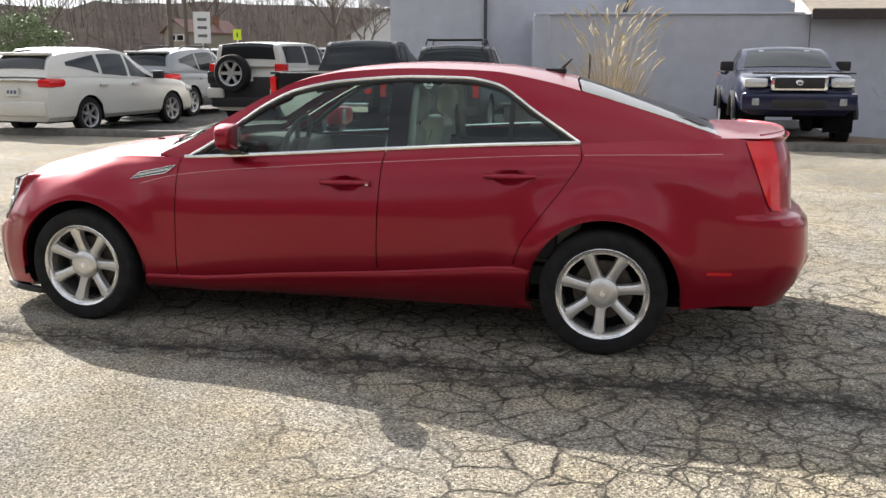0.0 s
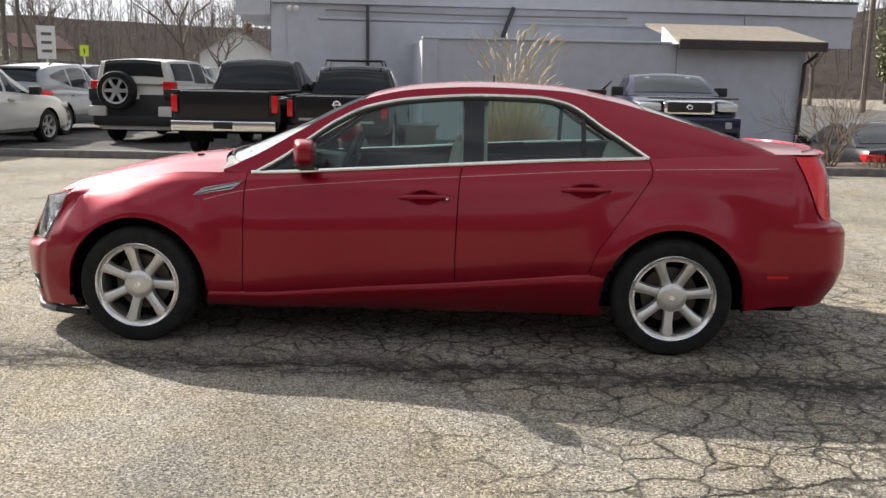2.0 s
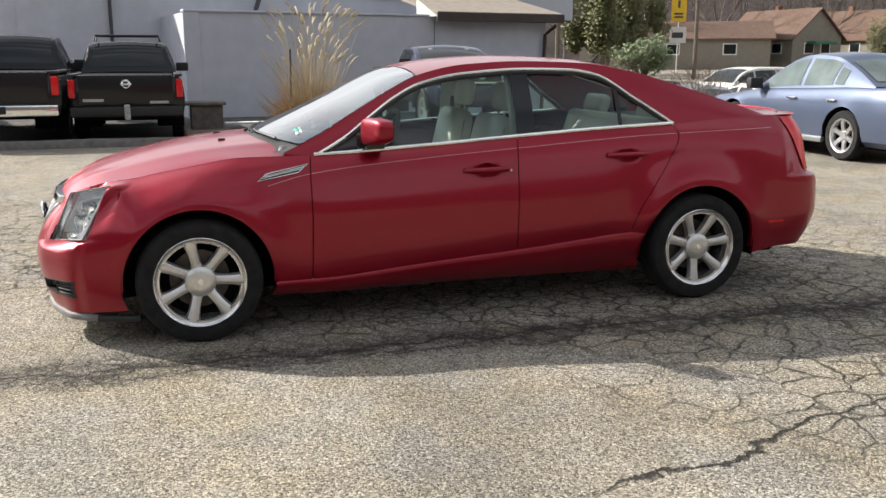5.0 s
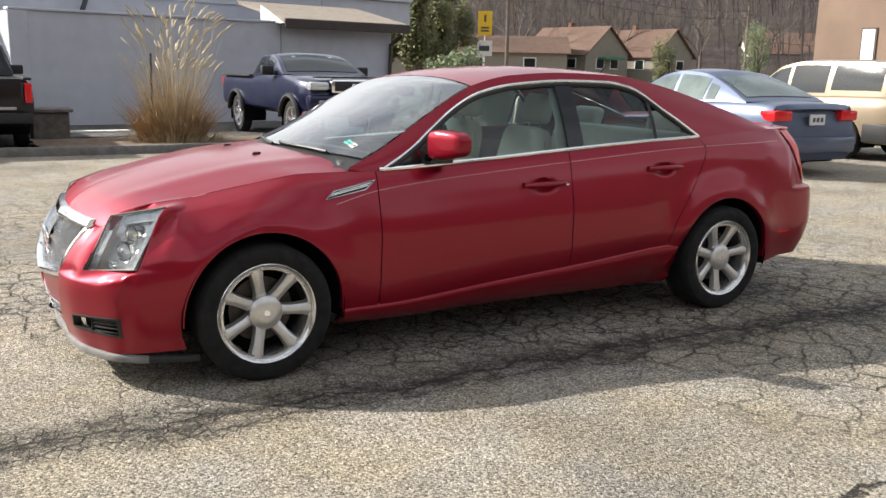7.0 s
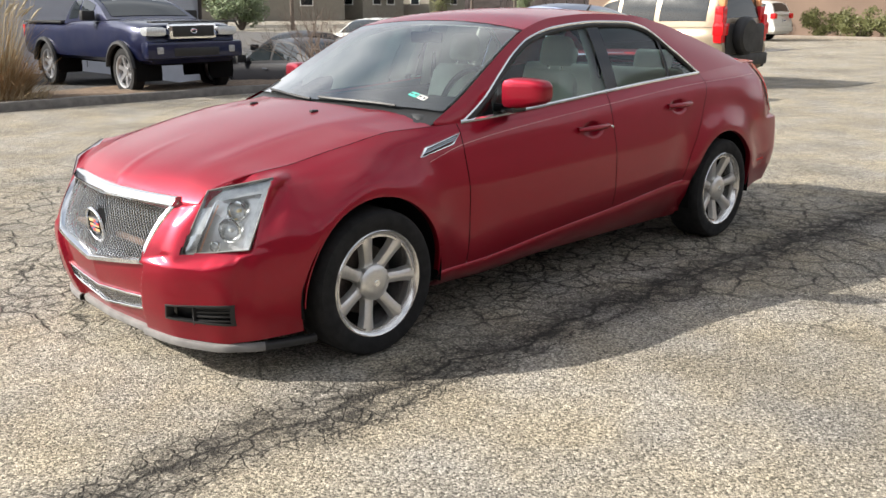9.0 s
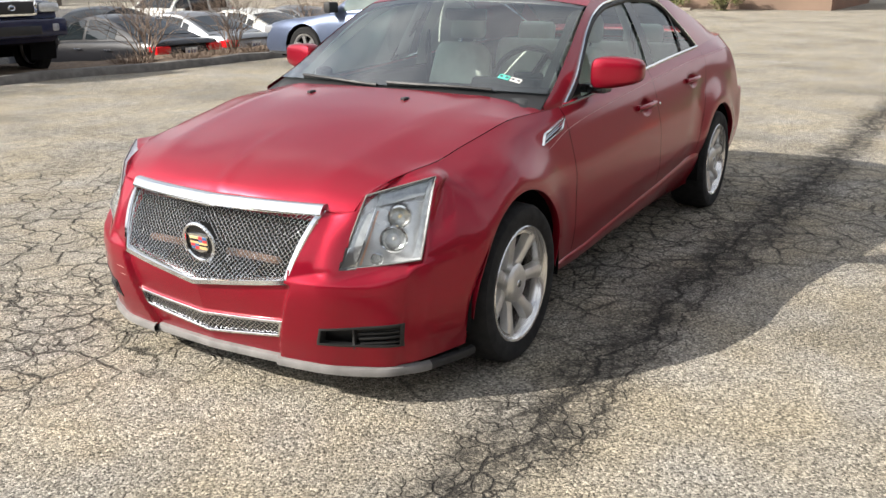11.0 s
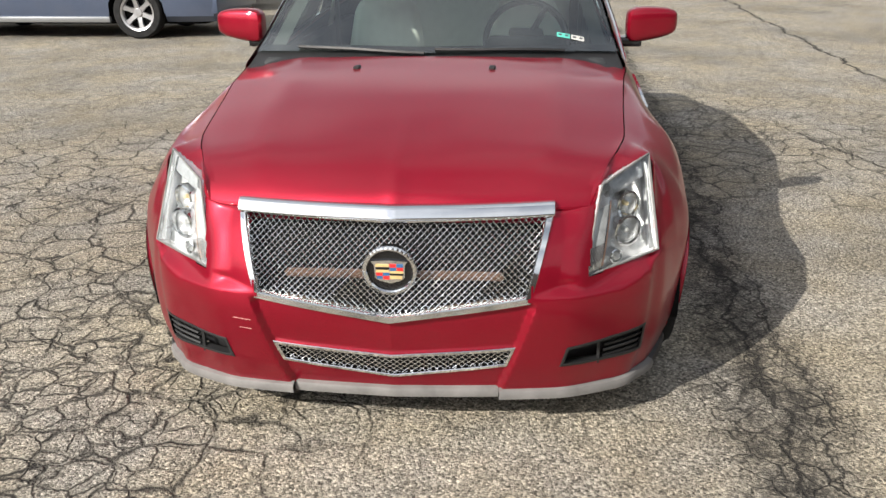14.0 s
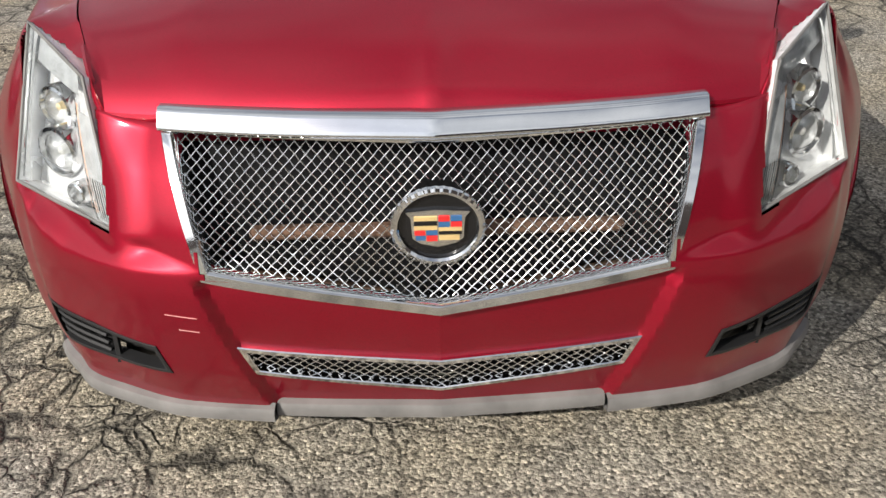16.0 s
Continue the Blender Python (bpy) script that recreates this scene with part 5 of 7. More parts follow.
mesh_part("antenna_mast", *tube([(1.12, 0, float(MID_Z(1.1)) + .005), (1.19, 0, float(MID_Z(1.1)) + .075)], [.012, .004], 6), BLACK, car)
mesh_part("boot_lip", *tube([(2.335 - .22 * (abs(y) / .62) ** 2.6, y, 1.088 - .006 * (abs(y) / .62) ** 2) for y in np.linspace(-.56, .56, 30)], .005, 8), RED, car)
top_panel("headliner", lambda s: -.19, lambda s: 1.22, LEATHER, 16, 14, lift=-.03, inset=.03)

# ---- cabin ----
LINING = plain("pillar_lining", (.10, .098, .09), .8, 0, .08, 20)


def cushion(name, x0, x1, y0, y1, z0, z1, tilt, parent, material, bevel=.05, taper=0.0):
    cx, cy, cz = (x0 + x1) / 2, (y0 + y1) / 2, (z0 + z1) / 2
    bm = box(x0 - cx, x1 - cx, y0 - cy, y1 - cy, z0 - cz, z1 - cz, bevel, 3)
    for vtx in bm.verts:
        up = max(0.0, (vtx.co.z / (z1 - z0) + .5 - .45) / .55)
        vtx.co.y *= 1 - taper * up ** 1.5
        vtx.co.x -= taper * .06 * math.cos(vtx.co.y / (y1 - y0) * math.pi * 2) * (vtx.co.x < 0)
    bmesh.ops.transform(bm, matrix=Matrix.Translation((cx, cy, cz)) @ pose(0, 0, 0, 0, tilt, 0), verts=bm.verts[:])
    return part(name, bm, material, parent, smooth=True)


for y in (-.37, .37):
    seat = new("front_seat")
    seat.parent = car
    tagged(seat, "pale leather bucket seat")
    cushion("seat_cushion", -.30, .25, y - .25, y + .25, .40, .58, 4, seat, LEATHER)
    cushion("seat_back", .18, .34, y - .25, y + .25, .50, 1.10, 14, seat, LEATHER, .07, .45)
    cushion("headrest", .33, .43, y - .115, y + .115, 1.11, 1.28, 10, seat, LEATHER, .05, .25)
    for d in (-.05, .05):
        mesh_part("headrest_post", *tube([(.36, y + d, 1.04), (.37, y + d, 1.14)], .007, 6), CHROME, seat)
rear = new("rear_seat")
rear.parent = car
cushion("seat_cushion", .75, 1.25, -.64, .64, .40, .56, 4, rear, LEATHER)
cushion("seat_back", 1.18, 1.36, -.64, .64, .48, 1.06, 18, rear, LEATHER, .06)
for y in (-.38, .38):
    cushion("headrest", 1.33, 1.42, y - .13, y + .13, 1.04, 1.17, 16, rear, LEATHER, .04)
cushion("parcel_shelf", 1.42, 1.95, -.62, .62, 1.0, 1.03, 0, car, DASH, .01)
cushion("dashboard", -1.02, -.50, -.70, .70, .66, .955, 4, car, DASH, .06)
cushion("instrument_hood", -.62, -.45, -.55, -.20, .90, 1.0, 6, car, DASH, .03)
sw = new("steering_wheel")
sw.parent = car
sw.matrix_local = Matrix.Translation((-.36, -.37, .955)) @ pose(0, 0, 0, 0, -66, 0)
mesh_part("wheel_rim", *tube([(.185 * math.cos(a), .185 * math.sin(a), 0) for a in np.linspace(0, 2 * math.pi, 40, endpoint=False)], .015, 8, True), DASH, sw)
part("wheel_hub", box(-.07, .07, -.08, .08, -.05, .0, .025, 2), DASH, sw)
for a in (90, 210, 330):
    mesh_part("wheel_spoke", *tube([(0, 0, -.02), (.18 * math.cos(radians(a)), .18 * math.sin(radians(a)), 0)], .016, 6), DASH, sw)
part("rear_view_mirror", box(-.31, -.29, -.12, .12, 1.25, 1.31, .012, 2), BLACK, car)
part("cabin_floor", box(-1.0, 1.4, -.70, .70, .30, .40), DASH, car)
for s in (-1, 1):
    v = [(x, s * (float(RAIL_Y(x)) - .035 - d), float(RAIL_Z(x)) - .03 - d * .3) for d in (0, .05) for x in np.linspace(-.85, -.18, 16)]
    mesh_part("pillar_lining", v, grid(2, 16), LINING, car)
    v = [(x, s * (y - .05), z) for x in (.30, .44) for y, z in ((.745, .95), (.70, 1.15), (.60, 1.36))]
    mesh_part("pillar_lining", v, grid(2, 3), LEATHER, car)
    mesh_part("seat_belt", *tube([(.38, s * .66, 1.22), (.40, s * .655, .8)], .018, 4), DASH, car)
    cushion("door_lining", -.8, 1.2, s * .74 - .03, s * .74 + .03, .45, .93, 0, car, DASH, .02)

# ---- parked vehicles ----
def rounded_plan(x, x0, x1, w, nose, tail):
    a, b_ = max(0.0, 1 - (x - x0) / nose), max(0.0, 1 - (x1 - x) / tail)
    return w * (1 - .16 * a ** 2.2 - .10 * b_ ** 2.2)


def trim(p, faces, hubs, hz, r):
    inside = np.zeros(len(p), bool)
    for x in hubs:
        inside |= (np.hypot(p[:, 0] - x, p[:, 2] - hz) < r) & (np.abs(p[:, 1]) > .45)
    faces = [f for f in faces if not all(inside[i] for i in f)]
    for x in hubs:
        d = np.hypot(p[:, 0] - x, p[:, 2] - hz)
        for i in np.where((d < r) & (np.abs(p[:, 1]) > .45))[0]:
            s = r / max(d[i], 1e-4)
            p[i, 0], p[i, 2] = x + (p[i, 0] - x) * s, hz + (p[i, 2] - hz) * s
    return p, faces


def plain_wheel(parent, m, r, rim, spokes=6, width=.20):
    w = new("wheel")
    w.parent, w.matrix_local = parent, m
    h = width / 2
    mesh_part("tyre", *lathe([(r * .66, -h * .8), (r * .72, -h), (r * .93, -h), (r, -h * .7), (r, h * .7), (r * .93, h), (r * .66, h * .8)], 36), RUBBER, w)
    pieces = [lathe([(r * .58, -h * .55), (r * .62, -h * .9), (r * .69, -h * .98), (r * .66, -h * .7), (r * .6, h * .5)], 36), lathe([(.0001, -h * .72), (r * .16, -h * .7), (r * .2, -h * .4)], 20)]
    for k in range(spokes):
        a = 2 * math.pi * k / spokes
        verts = []
        for rr, hw, d in ((r * .14, r * .10, h * .55), (r * .4, r * .075, h * .68), (r * .63, r * .11, h * .75)):
            for q, dd in ((-1.2, -.03), (-1, 0), (1, 0), (1.2, -.03)):
                verts.append((rr * math.cos(a) - q * hw * math.sin(a), -(d + dd), rr * math.sin(a) + q * hw * math.cos(a)))
        pieces.append((verts, grid(3, 4)))
    mesh_part("rim", *merged(*pieces), rim, w)
    mesh_part("wheel_inside", *lathe([(.0001, -h * .1), (r * .62, -h * .1)], 24), DARK, w)


class Vehicle:
    """A parked vehicle: front towards -x, standing on z = 0, wheelbase centred on x = 0."""

    def __init__(self, name, label, m, paint_, ends, half, bottom, top, cab, roof_half, hubs, r, rim, category="car", arch=1.16, spokes=6, nose=.7, tail=.5, group="parked vehicles"):
        self.t = thing(name, label, category, m, group)
        self.m, self.paint, self.w, self.ends, self.r = m, paint_, half, ends, r
        self.top, self.half, self.roof_half = curve(*top), half, roof_half
        self.plan = lambda x: rounded_plan(x, ends[0], ends[1], half, nose, tail)
        xs = np.unique(np.r_[np.linspace(ends[0], ends[1], 70), [hubs[0] + d for d in (-r, 0, r)], [hubs[1] + d for d in (-r, 0, r)]])
        rows = []
        for f, g in ((.86, 0), (.965, .10), (.995, .30), (1, .5), (.985, .74), (.955, .92), (.90, .99)):
            rows.append([(x, self.plan(x) * f, bottom + (float(self.top(x)) - bottom) * g) for x in xs])
        for f, up in ((.62, .012), (.3, .02), (0, .024)):
            rows.append([(x, self.plan(x) * f, float(self.top(x)) + up) for x in xs])
        rows = np.array(rows)
        # the sides belly in at nose and tail
        for k in range(7):
            g = (0, .10, .30, .5, .74, .92, .99)[k]
            rows[k, 0, 0] += .10 * (2 * g - .8) ** 2
            rows[k, -1, 0] -= .07 * (2 * g - .8) ** 2
        n = rows.shape[1]
        left = rows.reshape(-1, 3)
        faces = grid(len(rows), n)
        left, faces = trim(left.copy(), faces, hubs, r, r * arch)
        k = len(left)
        right = left * np.array([1, -1, 1])
        verts = np.r_[left, right]
        faces = faces + [tuple(i + k for i in f) for f in faces]
        for c in (0, n - 1):
            for q in range(6):
                a, b_ = q * n + c, (q + 1) * n + c
                faces.append((a, b_, b_ + k, a + k))
            faces.append((6 * n + c, 7 * n + c, 8 * n + c, 9 * n + c, 8 * n + c + k, 7 * n + c + k, 6 * n + c + k))
        mesh_part("body", verts, faces, paint_, self.t)
        part("underbody", box(ends[0] + .25, ends[1] - .2, -half * .72, half * .72, bottom - .04, bottom + .35), DARK, self.t)
        for x in hubs:
            for s in (-1, 1):
                plain_wheel(self.t, Matrix.Translation((x, s * (half - .125), r)) @ pose(0, 0, 0, 0, 20, 0 if s < 0 else 180), r, rim, spokes)
                v = []
                for q in range(17):
                    a = math.pi * (q / 16 * 1.2 - .1)
                    for y in (.45, half - .02):
                        v.append((x + r * arch * 1.01 * math.cos(a), s * y, r + r * arch * 1.01 * math.sin(a)))
                mesh_part("wheel_arch", v, [(2 * q, 2 * q + 1, 2 * q + 3, 2 * q + 2) for q in range(16)], DARK, self.t)
        # cabin
        self.cab = [Vector((x, 0, z)) for x, z in cab]
        ln = np.r_[0, np.cumsum([(b_ - a).length for a, b_ in zip(self.cab, self.cab[1:])])]
        self.ln = ln
        fx, fz = pchip(ln, [p.x for p in self.cab]), pchip(ln, [p.z for p in self.cab])
        self.prof = lambda s_: (float(fx(s_)), float(fz(s_)))
        ss = np.linspace(0, ln[-1], 60)
        rows = [[self.cabin_point(s_, f) for s_ in ss] for f in (0, .3, .6, .85, 1, 1.25, 1.6, 2)]
        v = [p for row in rows for p in row]
        f_ = grid(8, 60)
        mesh_part("cabin", *merged((v, f_), ([(x, -y, z) for x, y, z in v], f_)), paint_, self.t)

    def cabin_point(self, s_, f, out=0.0):
        """f from 0 at the belt over 1 at the roof's edge to 2 at the middle line."""
        x, zr = self.prof(s_)
        zb = float(self.top(x)) - .01
        yb = self.plan(x) * .915
        share = min(1, max(0, (zr - zb)) / .42)
        yr = yb + (self.roof_half - yb) * share
        if f <= 1:
            z = zb + (zr - .035 * share - zb) * f
            y = yb + (yr - yb) * f + .02 * math.sin(math.pi * f) * share
            return x, y + out, z
        g = f - 1
        return x, yr * (1 - g), zr - .035 * share * (1 - g) ** 2 * 1.0 + .012 * math.sin(math.pi / 2 * g) + out

    def s_at(self, x):
        ss = np.linspace(0, self.ln[-1], 300)
        return float(ss[np.argmin([abs(self.prof(q)[0] - x) for q in ss])])

    def side_window(self, x0, x1, f0=.10, f1=.90, material=None, g0=None, g1=None):
        """A side pane; g0 and g1 are the lower and upper edge at its rear end where it tapers."""
        a, b_ = self.s_at(x0), self.s_at(x1)
        g0, g1 = f0 if g0 is None else g0, f1 if g1 is None else g1
        v = []
        for k in range(5):
            for j in range(14):
                u = j / 13
                lo, hi = f0 + (g0 - f0) * u, f1 + (g1 - f1) * u
                v.append(self.cabin_point(a + (b_ - a) * u, lo + (hi - lo) * k / 4, .006))
        for s in (1, -1):
            mesh_part("side_window", [(x, y * s, z) for x, y, z in v], grid(5, 14), material or FARGLASS, self.t)

    def cross_window(self, name, s0, s1, f=1.12):
        """Windscreen or rear glass between two shares of the roof line."""
        a, b_ = s0 * self.ln[-1], s1 * self.ln[-1]
        v = []
        for s_ in np.linspace(a, b_, 8):
            half = [self.cabin_point(s_, q) for q in np.linspace(f, 2, 7)]
            dx, dz = self.prof(min(self.ln[-1], s_ + .02))[0] - self.prof(max(0, s_ - .02))[0], self.prof(min(self.ln[-1], s_ + .02))[1] - self.prof(max(0, s_ - .02))[1]
            l = math.hypot(dx, dz) + 1e-6
            nx, nz = -dz / l * .008, dx / l * .008
            v += [(x + nx, y, z + nz) for x, y, z in half] + [(x + nx, -y, z + nz) for x, y, z in half[-2::-1]]
        return mesh_part(name, v, grid(8, 13), FARGLASS, self.t)

    def add(self, name, x0, x1, y0, y1, z0, z1, material, bevel=.01, both=False, label=""):
        """A rounded block; both also mirrors it to the other side."""
        for s in ((1, -1) if both else (1,)):
            a, b_ = sorted((y0 * s, y1 * s))
            bm = box(x0, x1, a, b_, z0, z1, min(bevel, (x1 - x0) * .45, (b_ - a) * .45, (z1 - z0) * .45), 2)
            ob = part(name, bm, material, self.t, label, True)
        return ob

    def mirrors(self, x, z, material):
        self.add("door_mirror", x - .06, x + .07, self.half * .93, self.half + .17, z - .02, z + .15, material, .03, True)

    def plate_(self, x, z, y=0.0):
        p = self.add("number_plate", x - .012, x + .012, y - .15, y + .15, z - .075, z + .075, PLATE, .004)
        for k in (-1, 0, 1):
            part("plate_bar", box(x - .016, x + .016, y + k * .08 - .025, y + k * .08 + .025, z - .03, z + .03), INKBLUE, p)


PLATE, INKBLUE = plain("plate_white", (.62, .62, .60), .4), plain("plate_ink", (.06, .08, .16), .5)
WHITE = paint("white_paint", (.62, .61, .565), 0.0, .4, .05)
SILVER = paint("silver_paint", (.27, .28, .29), .6, .35, .05)
BLACKP = paint("black_paint", (.008, .008, .010), .1, .35, .0, .55)
NAVY = paint("navy_paint", (.006, .010, .045), .4, .33, .06)
BLUEGREY = paint("blue_grey_paint", (.095, .12, .185), .5, .36, .05, .5)
TAN = paint("tan_paint", (.27, .215, .15), .3, .36, .06, .5)
DARKGREY = paint("dark_grey_paint", (.05, .052, .056), .4, .35, .06)
STEEL = plain("steel_wheel", (.45, .45, .46), .35, .8, .1)
LENSW = plain("lamp_white", (.36, .37, .39), .15, .3, .25, 30)


def at(x, y, turn, z=0.0):
    return Matrix.Translation((x, y, z)) @ pose(0, 0, 0, 0, 0, turn)


def suv(name, label, m, colour, length=4.6, half=.90, height=1.70, base=2.65, r=.345, dark_base=False, rim=STEEL, tail_x=None, belt=1.05, raked=.35):
    f, b_ = -length * .485, length * .515
    hub = base / 2
    v = Vehicle(name, label, m, colour, (f, b_), half, .30, ((f, .78), (f + .12, .92), (f + .5, 1.0), (-hub + .65, belt + .02), (0, belt + .01), (b_ - .3, belt + .04), (b_, belt + .02)),
                ((-hub + .50, belt + .03), (-.05 - hub * .1, height - .09), (.35, height), (b_ - .75, height - .01), (b_ - raked, height - .06), (b_ - .06, belt + .04)), half * .74, (-hub, hub), r, rim)
    v.side_window(-hub * .42, .02)
    v.side_window(.10, hub * .66)
    v.side_window(hub * .74, b_ - raked - .16, .18)
    v.cross_window("windscreen", .06, .27)
    v.cross_window("rear_window", .86, .965)
    v.add("tail_lamp", b_ - .20, b_ + .012, half * .70, half * .97, belt - .12, belt + .10, TAILRED, .03, True)
    v.add("headlamp", f - .012, f + .22, half * .52, half * .90, .72, .88, LENSW, .03, True)
    v.add("rear_bumper", b_ - .10, b_ + .05, -half * .93, half * .93, .38, .60, BLACK if dark_base else colour, .04)
    v.add("front_bumper", f - .04, f + .12, -half * .88, half * .88, .36, .58, BLACK if dark_base else colour, .04)
    v.add("radiator_grille", f - .015, f + .05, -half * .42, half * .42, .66, .84, BLACK, .02)
    v.plate_(b_ + .02, belt - .20)
    v.mirrors(-hub * .42, belt + .03, colour)
    return v


def crossover(name, label, m, colour, length=4.65, half=.90, height=1.64, base=2.69, r=.35, rim=STEEL, cladding=None, rails=False):
    """A rounded crossover: rising belt, side glass that tapers to the rear, wrapped tail lamps."""
    f, b_ = -length * .485, length * .515
    hub = base / 2
    v = Vehicle(name, label, m, colour, (f, b_), half, .27, ((f, .70), (f + .15, .86), (f + .55, .97), (-hub + .62, 1.03), (.2, 1.05), (hub, 1.10), (b_ - .25, 1.10), (b_, 1.02)),
                ((-hub + .40, 1.02), (-hub + .85, 1.33), (-.15, height - .07), (.3, height), (.9, height - .02), (b_ - .55, height - .10), (b_ - .34, height - .17), (b_ - .08, 1.09)), half * .69, (-hub, hub), r, rim, nose=1.1, tail=.8, arch=1.12)
    v.side_window(-hub * .62, -.02, .08, .10, None, .08, .88)
    v.side_window(.06, hub * .62, .08, .88, None, .12, .86)
    v.side_window(hub * .69, b_ - .62, .14, .85, None, .50, .66)
    v.cross_window("windscreen", .06, .30)
    v.cross_window("rear_window", .83, .955, 1.10)
    v.add("tail_lamp", b_ - .46, b_ - .015, half * .62, half * .975, .90, 1.07, TAILRED, .075, True)
    v.add("headlamp", f + .02, f + .36, half * .52, half * .90, .70, .84, LENSW, .05, True)
    v.add("rear_bumper", b_ - .22, b_ + .05, -half * .86, half * .86, .36, .66, cladding or colour, .10)
    if cladding:
        for s in (1, -1):
            v.add("side_cladding", -hub + r * 1.15, hub - r * 1.15, *sorted((s * (half - .05), s * (half + .012))), .27, .48, cladding, .02)
    v.add("spoiler", b_ - .52, b_ - .28, -half * .62, half * .62, height - .15, height - .09, colour, .025)
    v.plate_(b_ + .005, .82)
    v.mirrors(-hub * .60, 1.03, BLACK)
    if rails:
        for s in (1, -1):
            mesh_part("roof_rail", *tube([(-.2, s * .56, height - .03), (0, s * .56, height + .05), (1.2, s * .56, height + .03), (1.4, s * .56, height - .05)], .018, 6), BLACK, v.t)
    for x in (-.18, .82):
        v.add("door_handle", x, x + .2, half * .97, half + .025, .91, .95, colour, .012, True)
    return v


def pickup(name, label, m, colour, length=5.5, half=.95, height=1.80, base=3.4, r=.38, lift=0.0, rim=STEEL, belt=1.12, bed=1.10):
    f, b_ = -length * .47, length * .53
    hub = base / 2
    m = m @ Matrix.Translation((0, 0, 0))
    v = Vehicle(name, label, m, colour, (f, b_), half, .42 + lift, ((f, .88 + lift), (f + .15, 1.02 + lift), (-hub + .55, belt + .03 + lift), (.45, belt + lift), (.72, bed + lift), (b_, bed + lift)),
                ((-hub + .55, belt + .04 + lift), (-.35, height - .08 + lift), (.0, height + lift), (.45, height - .01 + lift), (.64, height - .12 + lift), (.76, belt + .02 + lift)), half * .74, (-hub, hub), r, rim, "pickup truck", 1.18, 6, .6, .12)
    v.side_window(-.42, .10)
    v.side_window(.17, .56, .14)
    v.cross_window("windscreen", .05, .40)
    v.cross_window("rear_window", .74, .96)
    part("bed_opening", box(.86, b_ - .10, -half * .80, half * .80, bed - .35 + lift, bed + .03 + lift), DARK, v.t)
    for s in (1, -1):
        v.add("bed_rail", .80, b_ - .02, s * half * .84 if s > 0 else -half * .97, half * .97 if s > 0 else -half * .84, bed + lift, bed + .045 + lift, BLACK, .015)
    v.add("tailgate", b_ - .06, b_ + .012, -half * .80, half * .80, .64 + lift, bed + .03 + lift, colour, .02)
    v.add("tail_lamp", b_ - .08, b_ + .012, half * .85, half * .965, .76 + lift, bed - .04 + lift, TAILRED, .02, True)
    v.mirrors(-.55, belt + .04 + lift, BLACK)
    return v


def sedan_far(name, label, m, colour, length=4.7, half=.90, height=1.46, base=2.72, r=.32, rim=STEEL, belt=.95):
    f, b_ = -length * .49, length * .51
    hub = base / 2
    v = Vehicle(name, label, m, colour, (f, b_), half, .22, ((f, .60), (f + .12, .72), (-hub + .1, .86), (-hub + .62, belt - .02), (.3, belt + .02), (b_ - .75, belt + .07), (b_ - .1, belt + .06), (b_, belt - .02)),
                ((-hub + .55, belt), (-.1, height - .07), (.3, height), (.75, height - .02), (1.2, height - .16), (b_ - .55, belt + .08)), half * .68, (-hub, hub), r, rim, nose=.8, tail=.6)
    v.side_window(-.52, .28)
    v.side_window(.36, .98)
    v.side_window(1.02, 1.22, .14, .8)
    v.cross_window("windscreen", .05, .30)
    v.cross_window("rear_window", .70, .95)
    v.add("tail_lamp", b_ - .28, b_ + .01, half * .55, half * .94, belt - .17, belt - .02, TAILRED, .035, True)
    v.add("headlamp", f - .01, f + .30, half * .50, half * .88, .56, .70, LENSW, .04, True)
    v.add("rear_bumper", b_ - .10, b_ + .05, -half * .90, half * .90, .32, .56, colour, .05)
    v.plate_(b_ + .012, belt - .15)
    v.mirrors(-.66, belt + .0, BLACK)
    for x in (.12, 1.0):
        v.add("door_handle", x, x + .19, half * .97, half + .022, belt - .14, belt - .11, CHROME, .012, True)
    return v


# blue-grey sedan parked on the near side of the island
blue_sedan = sedan_far("parked_sedan", "blue-grey metallic sedan parked on the asphalt", at(8.35, 6.16, -92), BLUEGREY, 4.7, .91, 1.48, 2.66, .345)
blue_sedan.add("side_skirt", -.95, .95, blue_sedan.half * .93, blue_sedan.half + .005, .22, .30, SILVER, .02, True, "paler sill strip")
PALEGLASS = plain("pale_window", (.10, .13, .125), .06, 0, .35, 2)
for pane in [o for o in blue_sedan.t.children if "window" in o.name]:
    pane.data.materials[0] = PALEGLASS
# tan sport utility with a covered spare wheel on its rear door
tan_suv = suv("parked_sport_utility", "tan and black sport utility with covered spare wheel", at(12.0, 6.75, -90), TAN, 4.5, .90, 1.70, 2.62, .34, True, belt=1.05, raked=.22)
for s in (-1, 1):
    tan_suv.add("roof_lamp", 2.10, 2.24, .60, .70, 1.44, 1.62, AMBER, .03, True, "tall amber lamp beside the rear glass")
    break
tan_suv.add("tall_tail_lamp", 2.13, 2.30, .70, .86, .80, 1.30, TAILRED, .03, True)
tan_suv.add("upper_tail_lamp", 2.10, 2.26, .62, .80, 1.18, 1.44, TAILRED, .03, True)
tan_suv.add("black_hatch", 2.20, 2.33, -.72, .72, .60, 1.14, BLACK, .04)
for s in (1, -1):
    tan_suv.add("side_cladding", -.92, .92, *sorted((s * .86, s * .915)), .30, .62, BLACK, .02)
    tan_suv.add("rear_cladding", 1.72, 2.28, *sorted((s * .80, s * .905)), .32, .64, BLACK, .03)
tan_suv.add("black_rear_door", 2.26, 2.325, -.66, .66, .62, 1.06, BLACK, .03)
